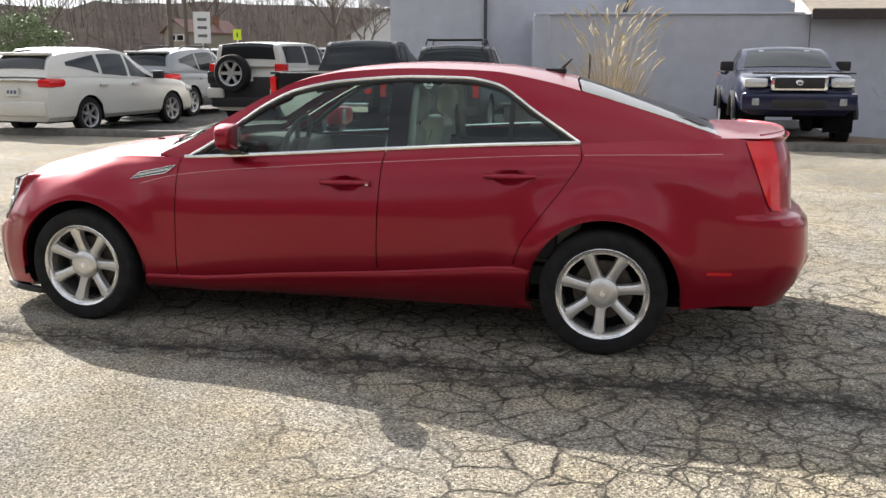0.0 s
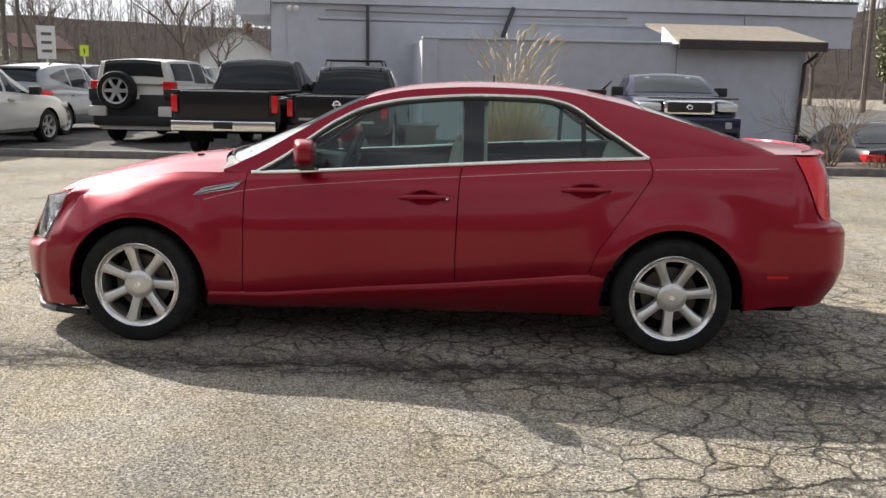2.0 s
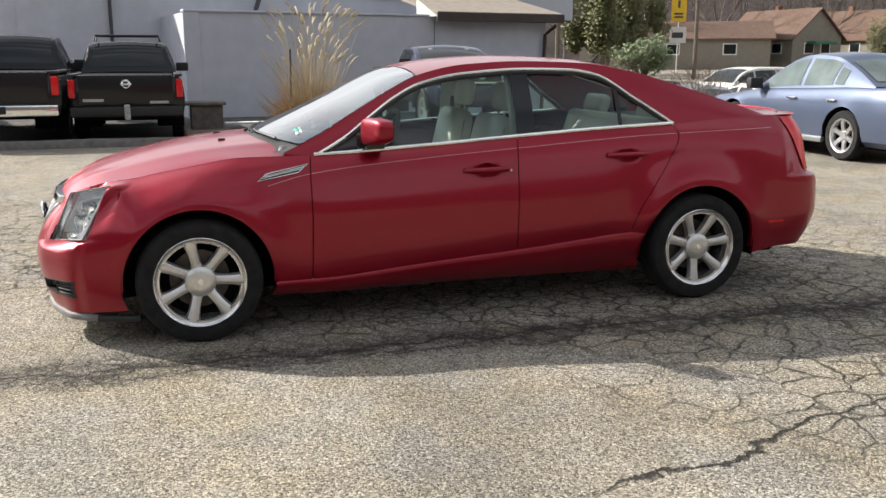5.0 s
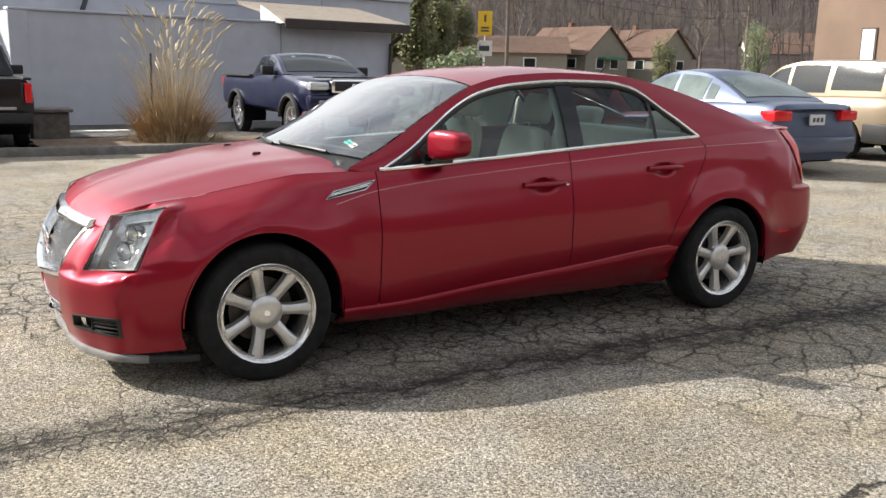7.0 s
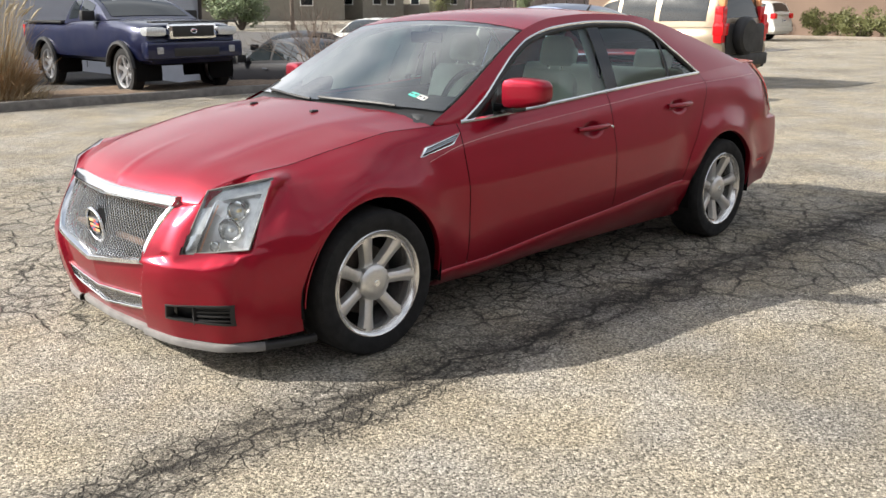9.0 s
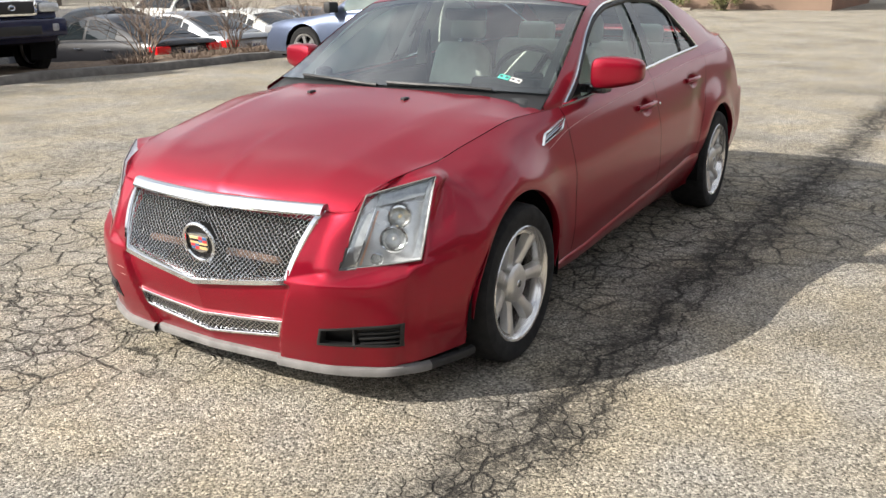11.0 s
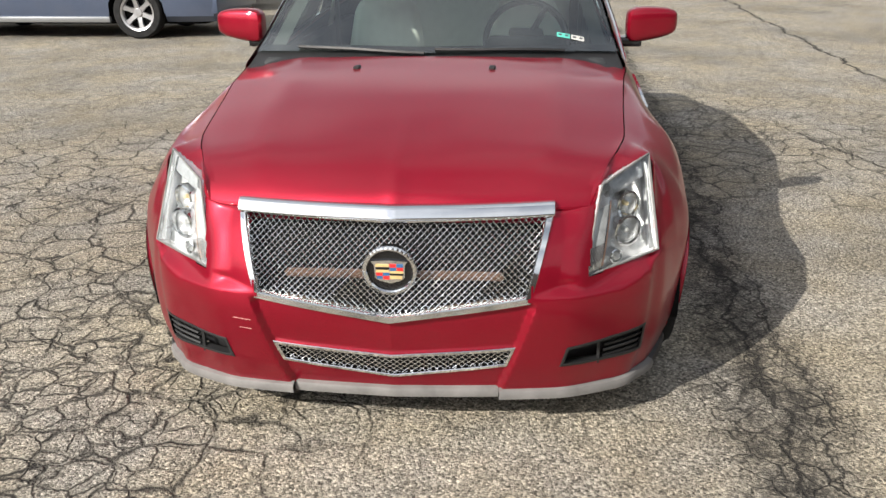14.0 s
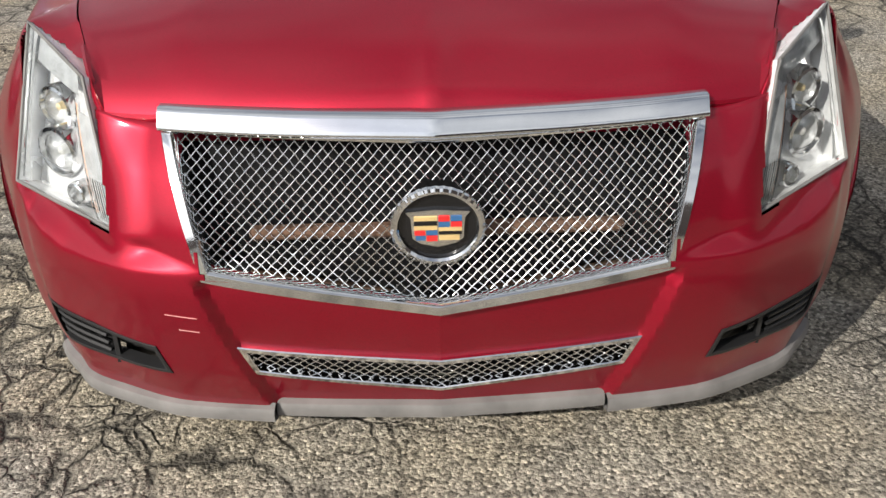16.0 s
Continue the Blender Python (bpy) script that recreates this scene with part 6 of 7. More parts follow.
mesh_part("spare_wheel_cover", *lathe([(.0001, .20), (.28, .20), (.33, .16), (.345, .08), (.33, 0)], 36, "x"), BLACK, tan_suv.t, "black spare wheel cover").matrix_local = Matrix.Translation((2.30, -.16, .92))
# white crossover
crossover("white_crossover", "rounded white crossover parked with its tail towards the lane", at(-9.75, 12.0, -96), WHITE)
# silver sport utility
crossover("silver_sport_utility", "silver sport utility with dark lower cladding and roof rails", at(-10.3, 17.0, -92), SILVER, 4.55, .92, 1.70, 2.8, .37, STEEL, DARKGREYMETAL, True)
# white off-roader with spare wheel
off_roader = suv("white_off_roader", "white off-roader with black trim and rear spare wheel", at(-6.88, 15.65, -91), WHITE, 4.6, .93, 1.80, 2.69, .40, True, belt=1.22, raked=.10)
off_roader.add("lower_cladding", 2.28, 2.40, -.90, .90, .56, 1.04, BLACK, .03)
off_roader.add("black_corner", 2.18, 2.40, .66, .95, .88, 1.16, BLACK, .04, True)
off_roader.add("white_bumper_end", 2.30, 2.46, .55, .95, .58, .80, WHITE, .04, True)
sp = new("spare_wheel")
sp.parent, sp.matrix_local = off_roader.t, Matrix.Translation((2.52, -.27, 1.12)) @ pose(0, 0, 0, 0, 0, 90)
plain_wheel(sp, Matrix.Identity(4), .40, STEEL, 6, .24)
# black pickups
f1 = pickup("black_pickup", "black pickup truck with chrome rear bumper", at(-4.08, 13.15, -90), BLACKP, 5.7, .98, 1.74, 3.5, .39, 0.06)
f1.add("rear_bumper", 2.99, 3.14, -.93, .93, .50, .68, CHROME, .03)
f1.add("plate_recess", 3.12, 3.15, -.17, .17, .54, .66, BLACK, .01)
f1.add("lettering_bar", 2.99, 3.012, -.62, -.32, .74, .775, STEEL, .004)
f2 = pickup("black_pickup", "black pickup truck with roof rack and steel bumper", at(-2.13, 13.15, -90), BLACKP, 5.3, .925, 1.70, 3.2, .37, 0.0)
f2.add("rear_bumper", 2.78, 2.92, -.88, .88, .46, .62, BLACK, .03)
f2.add("lettering_bar", 2.815, 2.827, -.68, -.36, .70, .745, STEEL, .004)
f2.add("lettering_bar", 2.815, 2.827, .36, .66, .66, .705, STEEL, .004)
f2.add("hitch_cover", 2.86, 2.96, -.05, .05, .40, .66, LENSW, .03)
mesh_part("round_emblem", *lathe([(.045, .0), (.06, .012), (.075, .0)], 24, "x"), CHROME, f2.t).matrix_local = Matrix.Translation((2.82, 0, .98))
part("emblem_bar", box(2.82, 2.835, -.085, .085, .967, .993), CHROME, f2.t)
for x in (.02, .62):
    mesh_part("rack_bar", *tube([(x, -.58, 1.70), (x, -.55, 1.80), (x, .55, 1.80), (x, .58, 1.70)], .02, 6), BLACK, f2.t)
for s in (-1, 1):
    mesh_part("rack_rail", *tube([(.0, s * .53, 1.79), (.65, s * .53, 1.79)], .016, 6), BLACK, f2.t)
# lifted navy pickup facing the lane
lifted = pickup("lifted_pickup", "navy lifted pickup truck with chrome grille surround", at(4.0, 12.5, 90), NAVY, 5.0, .93, 1.52, 3.15, .40, .12, belt=1.08, bed=1.04)
F0 = -5.0 * .47
lifted.add("grille_surround", F0 - .02, F0 + .10, -.44, .44, .93, 1.19, CHROME, .09)
lifted.add("radiator_grille", F0 - .035, F0 + .05, -.385, .385, .965, 1.15, BLACK, .07)
mesh_part("oval_emblem", *lathe([(.028, -.004), (.038, -.012), (.046, .0)], 24, "x"), CHROME, lifted.t).matrix_local = Matrix.Translation((F0 - .04, 0, 1.06)) @ Matrix.Diagonal((1, 1.3, 1, 1))
part("emblem_bar", box(F0 - .05, F0 - .036, -.05, .05, 1.07, 1.085), CHROME, lifted.t)
lifted.add("headlamp", F0 - .01, F0 + .25, .47, .84, .98, 1.13, PALELENS, .06, True)
lifted.add("front_bumper", F0 - .10, F0 + .15, -.88, .88, .62, .90, NAVY, .06)
lifted.add("bumper_intake", F0 - .11, F0 + .05, -.42, .42, .66, .80, BLACK, .03)
lifted.add("fog_lamp", F0 - .112, F0 - .05, .60, .72, .70, .82, LENSW, .03, True)
lifted.add("bonnet_scoop", F0 + .02, F0 + .18, -.84, .72, 1.195, 1.222, BLACK, .012)
for x in (-1.575, 1.575):
    for s in (-1, 1):
        mesh_part("fender_flare", *tube([(x + .47 * math.cos(a), s * .945, .40 + .47 * math.sin(a)) for a in np.linspace(.15, math.pi - .15, 16)], .045, 6), BLACK, lifted.t)
v = []
for q in (.345, .375):
    x, y, z = lifted.cabin_point(q * lifted.ln[-1], 1.4)
    v += [(x - .006, yy, z + .012) for yy in np.linspace(-abs(y), abs(y), 10)]
mesh_part("windscreen_banner", v, grid(2, 10), LENSW, lifted.t, "pale strip across the windscreen top")

# further rows
suv("dark_minivan", "dark grey minivan in the back row", at(-15.0, 19.5, -92), DARKGREY, 5.0, .97, 1.75, 3.0, .35)
suv("dark_minivan", "dark grey minivan in the back row", at(-12.4, 24.5, -92), BLACKP, 5.0, .97, 1.75, 3.0, .35)
suv("black_sport_utility", "black sport utility in the back row", at(-9.2, 26.0, -90), BLACKP, 4.8, .95, 1.78, 2.8, .37)
suv("silver_sport_utility", "pale silver sport utility in the back row", at(-4.9, 21.5, -90), SILVER, 4.8, .95, 1.78, 2.8, .37)
sedan_far("black_sedan", "black sedan parked below the kerb behind the shrubs", at(8.25, 13.35, -90, -.68), BLACKP)
sedan_far("grey_sedan", "dark grey sedan parked below the kerb behind the shrubs", at(14.6, 14.0, -92, -.68), DARKGREY)
sedan_far("silver_sedan", "silver sedan parked below the kerb behind the shrubs", at(10.25, 13.5, -90, -.68), SILVER)
sedan_far("white_sedan", "white sedan parked below the kerb behind the shrubs", at(12.35, 13.6, -90, -.68), WHITE)
suv("white_minivan", "white minivan in the far row", at(17.0, 21.0, 8, -.66), WHITE, 4.9, .97, 1.72, 3.0, .35)
sedan_far("black_sedan", "black sedan in the far row", at(11.5, 17.8, 12, -.68), BLACKP)
suv("white_crossover", "white crossover beside the brick building", at(34.0, 16.4, -90), WHITE, 4.6, .9, 1.66, 2.65, .345)

# ---- plants ----
def grow(out, p, d, length, r, depth, rng, spread=.55, kids=(2, 3), lift=.12, sides=5):
    """A branch and its children as tapering tubes."""
    pts, q = [p], p.copy()
    for k in range(3):
        d = (d + Vector((rng.uniform(-1, 1), rng.uniform(-1, 1), rng.uniform(-.5, 1) * .7)) * .16).normalized()
        q = q + d * length / 3
        pts.append(q.copy())
    out.append(tube(pts, [r, r * .86, r * .74, r * .6], sides if depth > 1 else 3))
    if depth:
        for k in range(rng.randint(*kids)):
            a = rng.uniform(0, 2 * math.pi)
            side = d.orthogonal().normalized()
            side = Matrix.Rotation(a, 3, d) @ side
            nd = (d + side * rng.uniform(spread * .6, spread * 1.4) + Vector((0, 0, lift))).normalized()
            start = pts[-1] if k < 2 else pts[2]
            grow(out, start, nd, length * rng.uniform(.62, .85), r * .58, depth - 1, rng, spread, kids, lift, sides)


def bare_tree(label, m, height, seed, depth=5, spread=.55, group="bare trees"):
    rng = random.Random(seed)
    t = thing("bare_tree", label, "tree", m, group)
    trunk, limbs = [], []
    h = height * .30
    trunk.append(tube([(0, 0, -.2), (.03 * h, 0, h * .4), (.02 * h, .03 * h, h)], [height * .022, height * .018, height * .015], 8))
    for k in range(4):
        a = 2 * math.pi * k / 4 + rng.uniform(-.5, .5)
        grow(limbs, Vector((.02 * h, .03 * h, h * rng.uniform(.82, 1))), Vector((math.cos(a) * spread, math.sin(a) * spread, 1)).normalized(), height * .22, height * .010, depth - 1, rng, spread)
    mesh_part("trunk", *merged(*trunk), BARK, t)
    mesh_part("branchwork", *merged(*limbs), BARK, t)
    return t


def shrub(label, m, height, seed, stems=9):
    rng = random.Random(seed)
    t = thing("bare_shrub", label, "shrub", m, "bare shrubs")
    out = []
    for k in range(stems):
        a = rng.uniform(0, 2 * math.pi)
        grow(out, Vector((rng.uniform(-.08, .08), rng.uniform(-.08, .08), 0)), Vector((math.cos(a) * .5, math.sin(a) * .5, 1)).normalized(), height * .34, .015, 4, rng, .6, (2, 3), .05, 4)
    mesh_part("stemwork", *merged(*out), TWIG, t)
    return t


def blades(name, label, centre, n, r0, spread, h0, h1, seed, material, category="grass", droop=.25):
    """A tuft of thin tapering blades, one object."""
    rng = random.Random(seed)
    v, f = [], []
    for _ in range(n):
        a, q = rng.uniform(0, 2 * math.pi), math.sqrt(rng.random())
        x, y = q * r0 * math.cos(a), q * r0 * math.sin(a)
        b_ = a + rng.uniform(-.6, .6)
        h = rng.uniform(h0, h1) * (1 - .35 * q)
        lean = spread * q * rng.uniform(.5, 1.1) * h
        w = rng.uniform(.004, .008)
        k = len(v)
        tw = rng.uniform(0, math.pi)
        for s_ in range(5):
            u = s_ / 4
            cx, cy = x + math.cos(b_) * lean * (u ** 1.6), y + math.sin(b_) * lean * (u ** 1.6)
            cz = h * (u - droop * u ** 3 * rng.uniform(.2, 1) * q)
            ww = w * (1 - .75 * u)
            v += [(cx - ww * math.cos(tw), cy - ww * math.sin(tw), cz), (cx + ww * math.cos(tw), cy + ww * math.sin(tw), cz)]
        f += [(k + 2 * i, k + 2 * i + 1, k + 2 * i + 3, k + 2 * i + 2) for i in range(4)]
    ob = mesh_part(name, [Vector(p) + Vector(centre) for p in v], f, material)
    return tagged(ob, label, category, kind="stuff")


blades("ornamental_grass", "tall dry straw-coloured ornamental grass clump behind the kerb", (.98, 10.95, .08), 420, .36, .5, 1.0, 2.2, 11, STRAW)
blades("ornamental_grass", "tangled brown lower leaves of the grass clump", (.98, 10.95, .08), 1700, .55, .85, .45, 1.25, 13, BROWNGRASS, droop=.55)
blades("dry_grass_tuft", "short dry fallen grass at the clump's foot", (.98, 10.75, .08), 420, .75, 1.6, .25, .6, 12, STRAW, droop=.9)
rng = random.Random(21)
pv = []
for k in range(95):
    a, q = rng.uniform(0, 2 * math.pi), math.sqrt(rng.random())
    h = rng.uniform(1.35, 2.4) - .2 * q
    bx_, by_ = .98 + .30 * q * math.cos(a), 10.95 + .30 * q * math.sin(a)
    tx, ty = bx_ + .62 * q * math.cos(a) * rng.uniform(.7, 1.2), by_ + .62 * q * math.sin(a)
    tip = Vector((tx, ty, h))
    base = Vector((bx_, by_, .1))
    pv.append(tube([base, base.lerp(tip, .6) + Vector((0, 0, .06)), tip], [.0035, .003, .002], 3))
    d = Vector((math.cos(a) * .06 * (1 + q), math.sin(a) * .06 * (1 + q), .12 * rng.uniform(.6, 1.1)))
    pv.append(tube([tip - d * .4, tip + d * .2, tip + d, tip + d * 1.5 + Vector((.02, 0, -.02))], [.004, .016 * rng.uniform(.7, 1.3), .014, .003], 5))
tagged(mesh_part("grass_plumes", *merged(*pv), PLUME), "pale feathery seed heads of the ornamental grass", "grass", kind="stuff")
st = thing("stake", "dark wooden stake in the grass clump", "stake", at(.62, 10.85, 0))
mesh_part("post", *tube([(0, 0, 0), (.02, 0, 1.55)], .018, 6), DARKBROWN, st)
shrub("leafless brown shrub in the bed behind the kerb", at(6.45, 10.15, 0, .07), 1.5, 5, 15)
shrub("leafless brown shrub in the bed behind the kerb", at(8.55, 10.1, 40, .07), 1.4, 8, 13)
shrub("leafless brown shrub in the bed behind the kerb", at(11.0, 10.1, 90, .05), 1.35, 9, 9)
for k, (x, y) in enumerate(((6.1, 10.1), (7.3, 10.05), (8.1, 10.1), (9.1, 10.1), (10.2, 10.0))):
    blades("dry_weeds", "low dry brown weeds along the kerb", (x, y, .06), 260, .38, 1.2, .1, .34, 30 + k, TWIG, droop=.6)


def leafy(name, label, m, radii, n, size, seed, material, category="bush", trunk=0.0, group="bushes"):
    """A crown of many small leaves over a short stem: clumps with gaps and an uneven outline."""
    rng = random.Random(seed)
    t = thing(name, label, category, m, group)
    rx, ry, rz = radii
    v, f = [], []
    clumps = []
    for _ in range(34):
        d = Vector((rng.gauss(0, 1), rng.gauss(0, 1), rng.gauss(0, .9))).normalized() * rng.uniform(.45, .95)
        clumps.append((Vector((d.x * rx, d.y * ry, trunk + rz + d.z * rz)), rng.uniform(.22, .40)))
    for _ in range(n):
        c, q = rng.choice(clumps)
        d = Vector((rng.gauss(0, 1), rng.gauss(0, 1), rng.gauss(0, 1))).normalized() * (rng.random() ** .4)
        p = c + Vector((d.x * rx * q, d.y * ry * q, d.z * rz * q))
        p.z = max(p.z, .03)
        a = Vector((rng.gauss(0, 1), rng.gauss(0, 1), rng.gauss(0, 1))).normalized()
        b_ = a.orthogonal().normalized() * size * rng.uniform(.6, 1.3)
        a = a * size * rng.uniform(.8, 1.5)
        k = len(v)
        v += [p - a, p + b_ * .5, p + a, p - b_ * .5]
        f.append((k, k + 1, k + 2, k + 3))
    mesh_part("crown", v, f, material, t, smooth=False)
    out = []
    for c, q in clumps[:14]:
        out.append(tube([(0, 0, -.1), Vector((c.x * .3, c.y * .3, c.z * .5)), c], [.05 * rz, .03 * rz, .008], 5))
    mesh_part("stemwork", *merged(*out), BARK, t)
    return t


leafy("evergreen_tree", "dense olive-green evergreen tree beyond the lots", at(30.4, 56.8, 0), (3.0, 3.0, 4.6), 15000, .15, 3, LEAF, "tree", .5)
leafy("evergreen_tree", "dense olive-green evergreen tree beyond the lots", at(35.5, 61.0, 0), (2.6, 2.6, 4.0), 10000, .15, 4, LEAF, "tree", .5)
leafy("pale_bush", "pale green bush below the evergreen", at(28.6, 47.6, 0), (2.0, 1.8, 1.5), 4000, .11, 5, LEAF2)
for k, (x, y) in enumerate(((38.6, 8.4), (38.7, 11.0), (38.6, 12.6), (38.7, 14.3), (38.8, 17.4), (38.8, 19.6))):
    leafy("clipped_bush", "rounded dark green bush at the foot of the brick wall", at(x, y, 30 * k), (1.05, 1.1, .72), 2600, .06, 50 + k, LEAF)


# ---- brick building and far houses ----
brick = thing("brick_building", "tan brick building with narrow white-framed windows", "building", at(40.2, 6.0, 0))
part("wall", box(0, 14, -2, 22.8, -.2, 8.5), BRICK, brick)
part("plinth_kerb", box(-3.0, -2.7, 3.5, 26, 0, .14, .02), ROOFTAN, brick, "pale concrete edging")
for y in (.5, 4.3, 8.1, 11.9, 15.7, 19.5):
    w = new("window")
    w.parent = brick
    part("frame", box(-.06, -.003, y - .46, y + .46, 2.2, 3.9, .01), DARKBROWN, w)
    part("pane", box(-.075, -.062, y - .34, y + .38, 2.28, 3.82), WHITEPAINT, w, "pale blind behind the pane")
    part("sill", box(-.16, -.003, y - .50, y + .50, 2.12, 2.198, .01), CONCRETE, w)


BEYOND = Matrix.Translation((-2, -5, 1.42)) @ Matrix.Scale(1.16, 4) @ Matrix.Translation((2, 5, -1.42))


def house(name, label, m, w, d, h, rise, wall, roof, windows=2, group="far houses"):
    t = thing(name, label, "house", BEYOND @ m, group)
    v = [(-w / 2, -d / 2, -.5), (w / 2, -d / 2, -.5), (w / 2, d / 2, -.5), (-w / 2, d / 2, -.5), (-w / 2, -d / 2, h), (w / 2, -d / 2, h), (w / 2, d / 2, h), (-w / 2, d / 2, h), (0, -d / 2, h + rise), (0, d / 2, h + rise)]
    mesh_part("wall", v, [(0, 1, 5, 8, 4), (2, 3, 7, 9, 6), (1, 2, 6, 5), (3, 0, 4, 7)], wall, t, smooth=False)
    o, k = .35, .12
    for s in (-1, 1):
        a = (s * (w / 2 + o), h - rise * o / (w / 2))
        v = [(0, -d / 2 - o, h + rise + k), (0, d / 2 + o, h + rise + k), (a[0], d / 2 + o, a[1] + k), (a[0], -d / 2 - o, a[1] + k), (0, -d / 2 - o, h + rise), (0, d / 2 + o, h + rise), (a[0], d / 2 + o, a[1]), (a[0], -d / 2 - o, a[1])]
        mesh_part("roof", v, [(0, 1, 2, 3), (4, 5, 6, 7), (0, 1, 5, 4), (1, 2, 6, 5), (2, 3, 7, 6), (3, 0, 4, 7)], roof, t, smooth=False)
    for i in range(windows):
        x = -w / 2 + w * (i + 1) / (windows + 1)
        for yy in (-d / 2,):
            win = new("window")
            win.parent = t
            part("frame", box(x - .62, x + .62, yy - .05, yy - .003, h * .35, h * .80, .01), WHITEPAINT, win)
            part("pane", box(x - .52, x + .52, yy - .07, yy - .052, h * .39, h * .76), FARGLASS, win)
    for i in range(3):
        y = -d / 2 + d * (i + .7) / 3.4
        win = new("window")
        win.parent = t
        part("frame", box(-w / 2 - .05, -w / 2 - .003, y - .62, y + .62, h * .35, h * .80, .01), WHITEPAINT, win)
        part("pane", box(-w / 2 - .07, -w / 2 - .052, y - .52, y + .52, h * .39, h * .76), FARGLASS, win)
    part("chimney", box(w * .2 - .25, w * .2 + .25, d * .2 - .25, d * .2 + .25, h, h + rise + .6), BRICK, t)
    return t


house("far_house", "long low tan building with a brown shingle roof", at(45.2, 71.5, 58, .7), 7.0, 17.0, 2.3, 1.5, SIDING, ROOFBROWN)
house("far_house", "tan house with steep brown gable roof", at(56.5, 70.5, 8, .8), 6.2, 9.0, 2.3, 2.6, SIDING, ROOFBROWN)
house("far_house", "tan house with steep brown gable roof", at(64.5, 69.5, 8, .8), 6.2, 9.0, 2.3, 2.6, SIDING, ROOFBROWN)
house("far_house", "small pale house among bare trees", at(92.0, 74.0, 50, 1.0), 8, 9, 3.0, 2.5, WHITEPAINT, ROOFBROWN)
house("far_house", "red-roofed white house among bare trees", at(-46.0, 86, -25, 2.6), 4.2, 6.5, 1.5, 1.2, SIDING, plain("red_roof", (.13, .065, .055), .85, 0, .2, 5))
house("far_house", "small white gabled house behind the lot", at(-16.2, 54.5, 18, .8), 4.6, 7.0, 2.1, 1.5, WHITEPAINT, ROOFTAN)
part("awning", box(-1.4, 1.4, -5.6, -4.5, 1.7, 1.95, .03), GREENMETAL, bpy.data.objects["far_house.001"], "green awning over the door")


# ---- poles, wires and signs ----
def pole(m, h, r=.13, arm=True):
    t = thing("utility_pole", "weathered brown wooden utility pole", "utility pole", m, "utility poles")
    mesh_part("post", *tube([(0, 0, -.3), (0, 0, h)], [r, r * .8], 8), BARK, t)
    if arm:
        part("cross_arm", box(-1.1, 1.1, -.06, .06, h - 1.0, h - .86), BARK, t)
    return t


POLES = [((-27.6, 47.2), 9.0), ((-31.5, 56.5), 9.5), ((30.8, 45.1), 6.0), ((79.5, 68.6), 9.0), ((-60, 60), 9.0), ((23.3, 49.5), 11.0)]
for (x, y), h in POLES:
    pole(at(x, y, 20), h, .14 if h < 8 else .17, h > 8)
part("lamp_head", box(-.9, .15, -.14, .14, 5.9, 6.08, .03), DARKGREYMETAL, bpy.data.objects["utility_pole.002"], "street lamp head")
for k, (a, b_) in enumerate((((-70, 58, 8.6), (-27.6, 47.2, 8.4)), ((-27.6, 47.2, 8.4), (30, 48, 8.2)), ((-27.6, 47.2, 7.6), (30, 48, 7.6)), ((30.8, 45.1, 7.6), (79.5, 68.6, 8.4)), ((30.8, 45.1, 6.9), (79.5, 68.6, 7.6)), ((79.5, 68.6, 5.2), (120, 60, 5.8)), ((-31.5, 56.5, 9.0), (20, 62, 9.2)))):
    a, b_ = Vector(a), Vector(b_)
    pts = [a.lerp(b_, i / 16) - Vector((0, 0, .8 * math.sin(math.pi * i / 16))) for i in range(17)]
    t = tagged(mesh_part("overhead_wire", *tube(pts, .035, 4), BLACK), "black overhead wire between poles", "wire", "overhead wires")


def sign(name, label, m, w, h, z, material, bars, double=None):
    t = thing(name, label, "sign", m)
    mesh_part("post", *tube([(0, .04, 0), (0, .04, z + h)], .04, 8), WHITEPAINT, t)
    p = part("board", box(-w / 2, w / 2, -.02, .02, z, z + h, .006), material, t)
    for x0, x1, z0, z1 in bars:
        part("bar", box(x0 * w, x1 * w, -.026, -.0205, z + z0 * h, z + z1 * h), INK, p)
    if double:
        p = part("lower_board", box(-w * .55, w * .55, -.02, .02, z - .85 * h, z - .22 * h, .006), WHITEPAINT, t)
        part("bar", box(-w * .4, w * .35, -.026, -.0205, z - .65 * h, z - .43 * h), INK, p)
    return t


sign("street_sign", "yellow warning sign over a small white board on a pole", at(40.3, 62.7, -32), 1.22, 2.05, 4.25, YELLOW, ((-.08, .08, .55, .85), (-.3, .3, .15, .22), (-.3, .3, .28, .35)), True)
sign("banner_sign", "tall white banner sign with grey bars on a post", at(-20.4, 37.45, 28), .82, 1.55, 2.15, WHITEPAINT, ())
for z in (2.45, 2.85, 3.25):
    part("bar", box(-.22, .24, -.026, -.0205, z, z + .14), CONCRETE, bpy.data.objects["banner_sign"])
sign("crossing_sign", "lime green pedestrian crossing sign on a post", at(-19.7, 40.0, 24), .42, .55, 2.35, LIME, ((-.08, .08, .25, .7),))
bin_ = thing("dumpster", "dark green metal dumpster on the far side of the lot", "dumpster", at(22.2, -7.2, 100))
part("bin_body", box(-1.0, 1.0, -.8, .8, .12, 1.25, .03), GREENMETAL, bin_)
part("bin_lid", box(-1.04, 1.04, -.84, .84, 1.26, 1.32, .02), BLACK, bin_)
for x in (-.5, .5):
    part("bin_rib", box(x - .05, x + .05, -.86, -.802, .2, 1.2), GREENMETAL, bin_)
rb = thing("red_barrel", "faded red barrel beside the dumpster", "barrel", at(21.6, -9.0, 0))
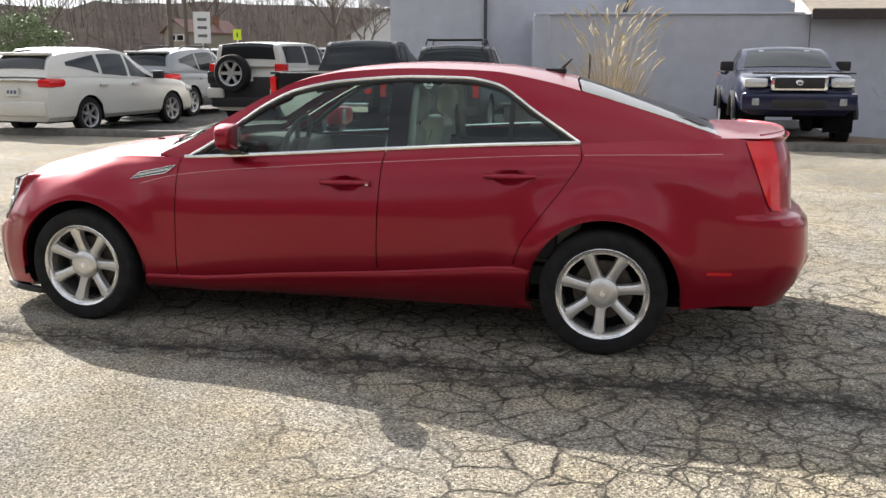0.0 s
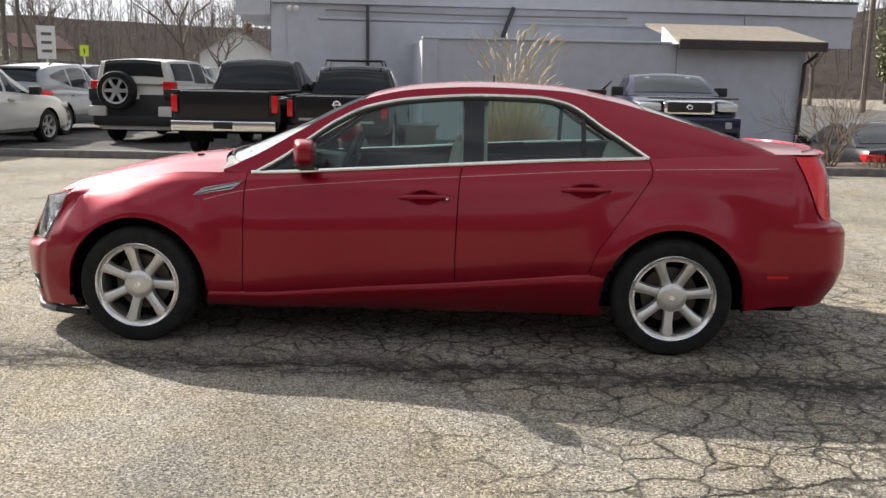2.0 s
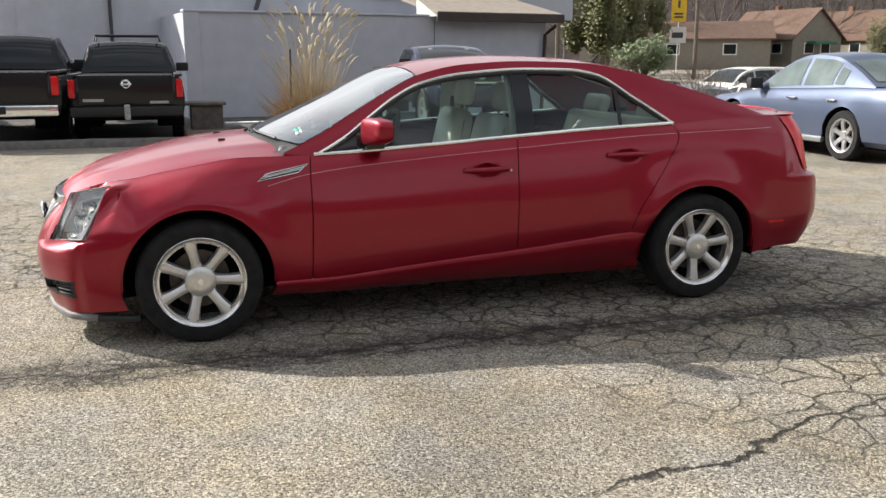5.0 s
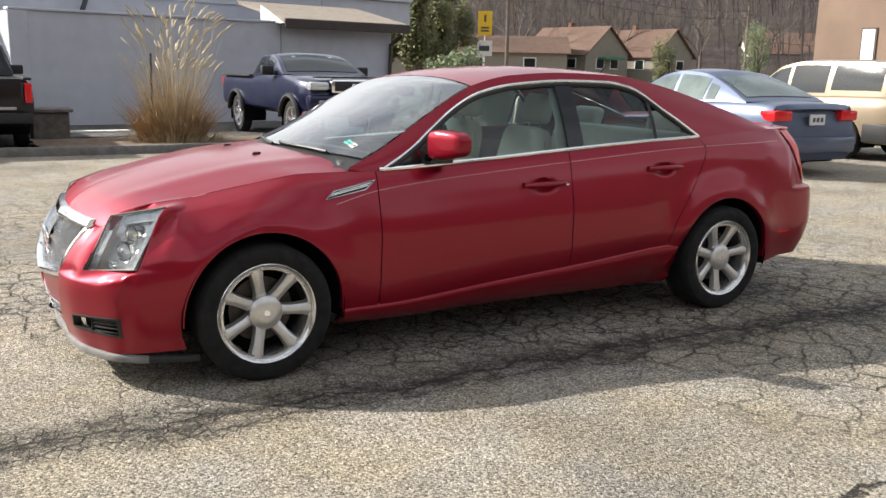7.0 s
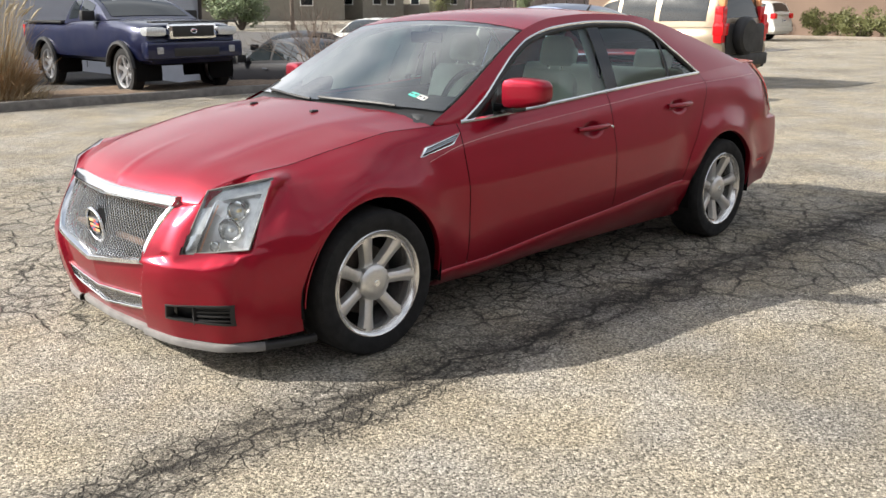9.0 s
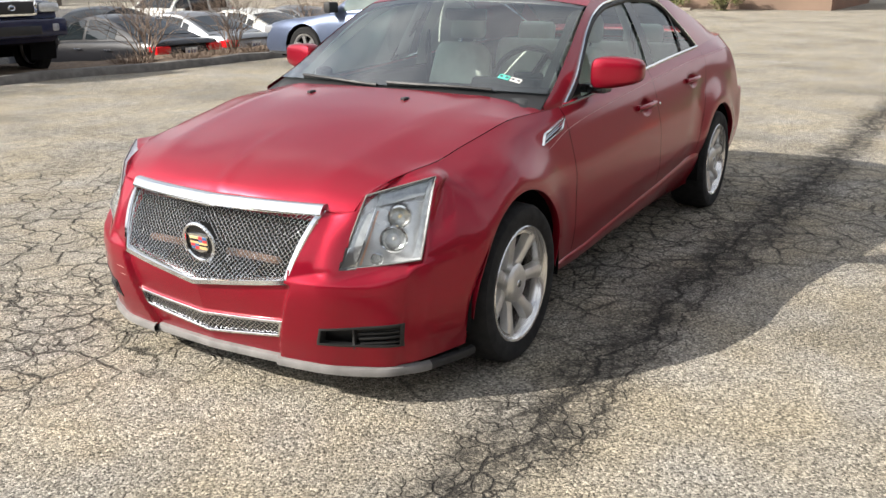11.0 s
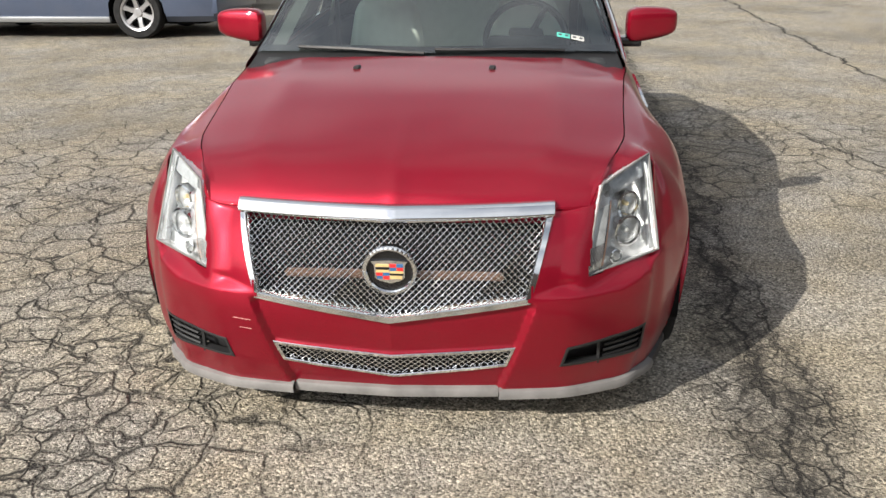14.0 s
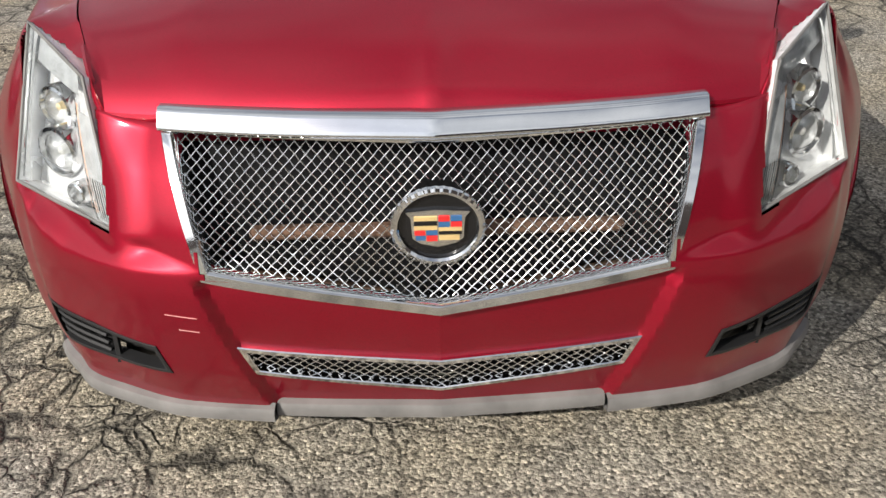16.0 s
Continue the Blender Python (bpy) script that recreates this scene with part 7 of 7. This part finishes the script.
mesh_part("barrel_body", *lathe([(.0001, .0), (.30, .0), (.31, .3), (.30, .6), (.31, .9), (.0001, .9)], 24, "z"), TAILRED, rb)

# ---- hills and woods ----
v, na, nr = [], 150, 12
for j in range(nr):
    f_ = j / (nr - 1)
    for i in range(na):
        a = radians(-100 + 220 * i / (na - 1))
        rad = 120 + 110 * f_
        az = i / (na - 1)
        crest = 14 + 8 * max(0, min(1, (az - .48) / .12)) + 3.0 * noise.noise((i * .11, 0, 0)) + 1.2 * noise.noise((i * .45, 5, 0))
        z = .0 + crest * f_ ** .8 + (1.1 * noise.noise((i * .9, j * .9, 2)) if j else -.5)
        v.append((rad * math.sin(a), rad * math.cos(a), z))
tagged(mesh_part("hill", v, grid(nr, na), WOODS), "brown wooded hillside in early spring", "hill", kind="structure")
# unseen hillside added behind the view so the car's side reflects less sky
v = []
for j in range(8):
    f_ = j / 7
    for i in range(60):
        a = radians(115 + 155 * i / 59)
        rad = 36 + 60 * f_
        v.append((rad * math.sin(a), rad * math.cos(a), 30 * f_ ** .7 * (1 + .2 * noise.noise((i * .3, 1, 0))) - .4 * (j == 0)))
tagged(mesh_part("hill", v, grid(8, 60), WOODS), "unseen brown hillside added behind the view to darken reflections", "hill", kind="structure")
rng = random.Random(77)
pieces = []
for k in range(2000):
    a, f_ = radians(rng.uniform(-62, 82)), rng.random()
    rad = 112 + 100 * f_
    x, y = rad * math.sin(a), rad * math.cos(a)
    az = (math.degrees(a) + 100) / 220
    z = (14 + 8 * max(0, min(1, (az - .48) / .12))) * f_ ** .8 - .6
    h = rng.uniform(5, 10)
    top = Vector((x + rng.uniform(-.4, .4), y, z + h))
    top += Vector((rng.uniform(-1.2, 1.2), 0, 0))
    pieces.append(tube([(x, y, z), Vector((x, y, z)).lerp(top, .5) + Vector((rng.uniform(-.4, .4), 0, 0)), top], [.10, .06, .02], 3))
    for q in range(11):
        s0 = Vector((x, y, z)).lerp(top, rng.uniform(.3, .85))
        e = s0 + Vector((rng.uniform(-2, 2), rng.uniform(-1, 1), rng.uniform(1.0, 2.6)))
        pieces.append(tube([s0, e], [.035, .010], 3))
tagged(mesh_part("woods", *merged(*pieces), HAZETWIG, smooth=False), "leafless woods covering the hillside", "woods", kind="stuff")
first = bare_tree("tall leafless tree behind the lot", at(-12.0, 58, 0), 11, 1)
second = bare_tree("tall leafless tree behind the lot", at(-22.0, 62, 0), 12, 2)
third = bare_tree("leafless tree with fine reddish twigs", at(-15.5, 49.5, 0), 7, 3, spread=.75)
for src, x, y, r_, s_ in ((first, -35, 66, 40, 1.0), (second, -48, 63, 100, .9), (third, -9, 55, 70, 1.0), (first, 50, 84, 200, 1.1), (second, 60, 86, 20, 1.1), (third, 38, 80, 140, 1.3), (first, 72, 82, 260, 1.0), (second, 84, 80, 310, 1.0), (third, 33, 62, 30, .9), (first, 26, 66, 10, .9), (second, 100, 84, 80, 1.1)):
    copy_thing(src, at(x, y, r_) @ Matrix.Scale(s_, 4))
leafy("yellow_green_tree", "tall thin yellow-green budding tree", at(74.0, 62.0, 0), (1.6, 1.6, 3.4), 3500, .10, 91, LEAF2, "tree", .6)
leafy("yellow_green_tree", "yellow-green budding bush at the lot's edge", at(-29.0, 35.5, 0), (2.6, 2.0, 1.5), 3500, .09, 92, LEAF2, "tree", 1.0)
leafy("evergreen_tree", "dark pointed evergreen beside the houses", at(60.5, 62.0, 0), (1.3, 1.3, 2.6), 3500, .09, 93, LEAF, "tree", .3)
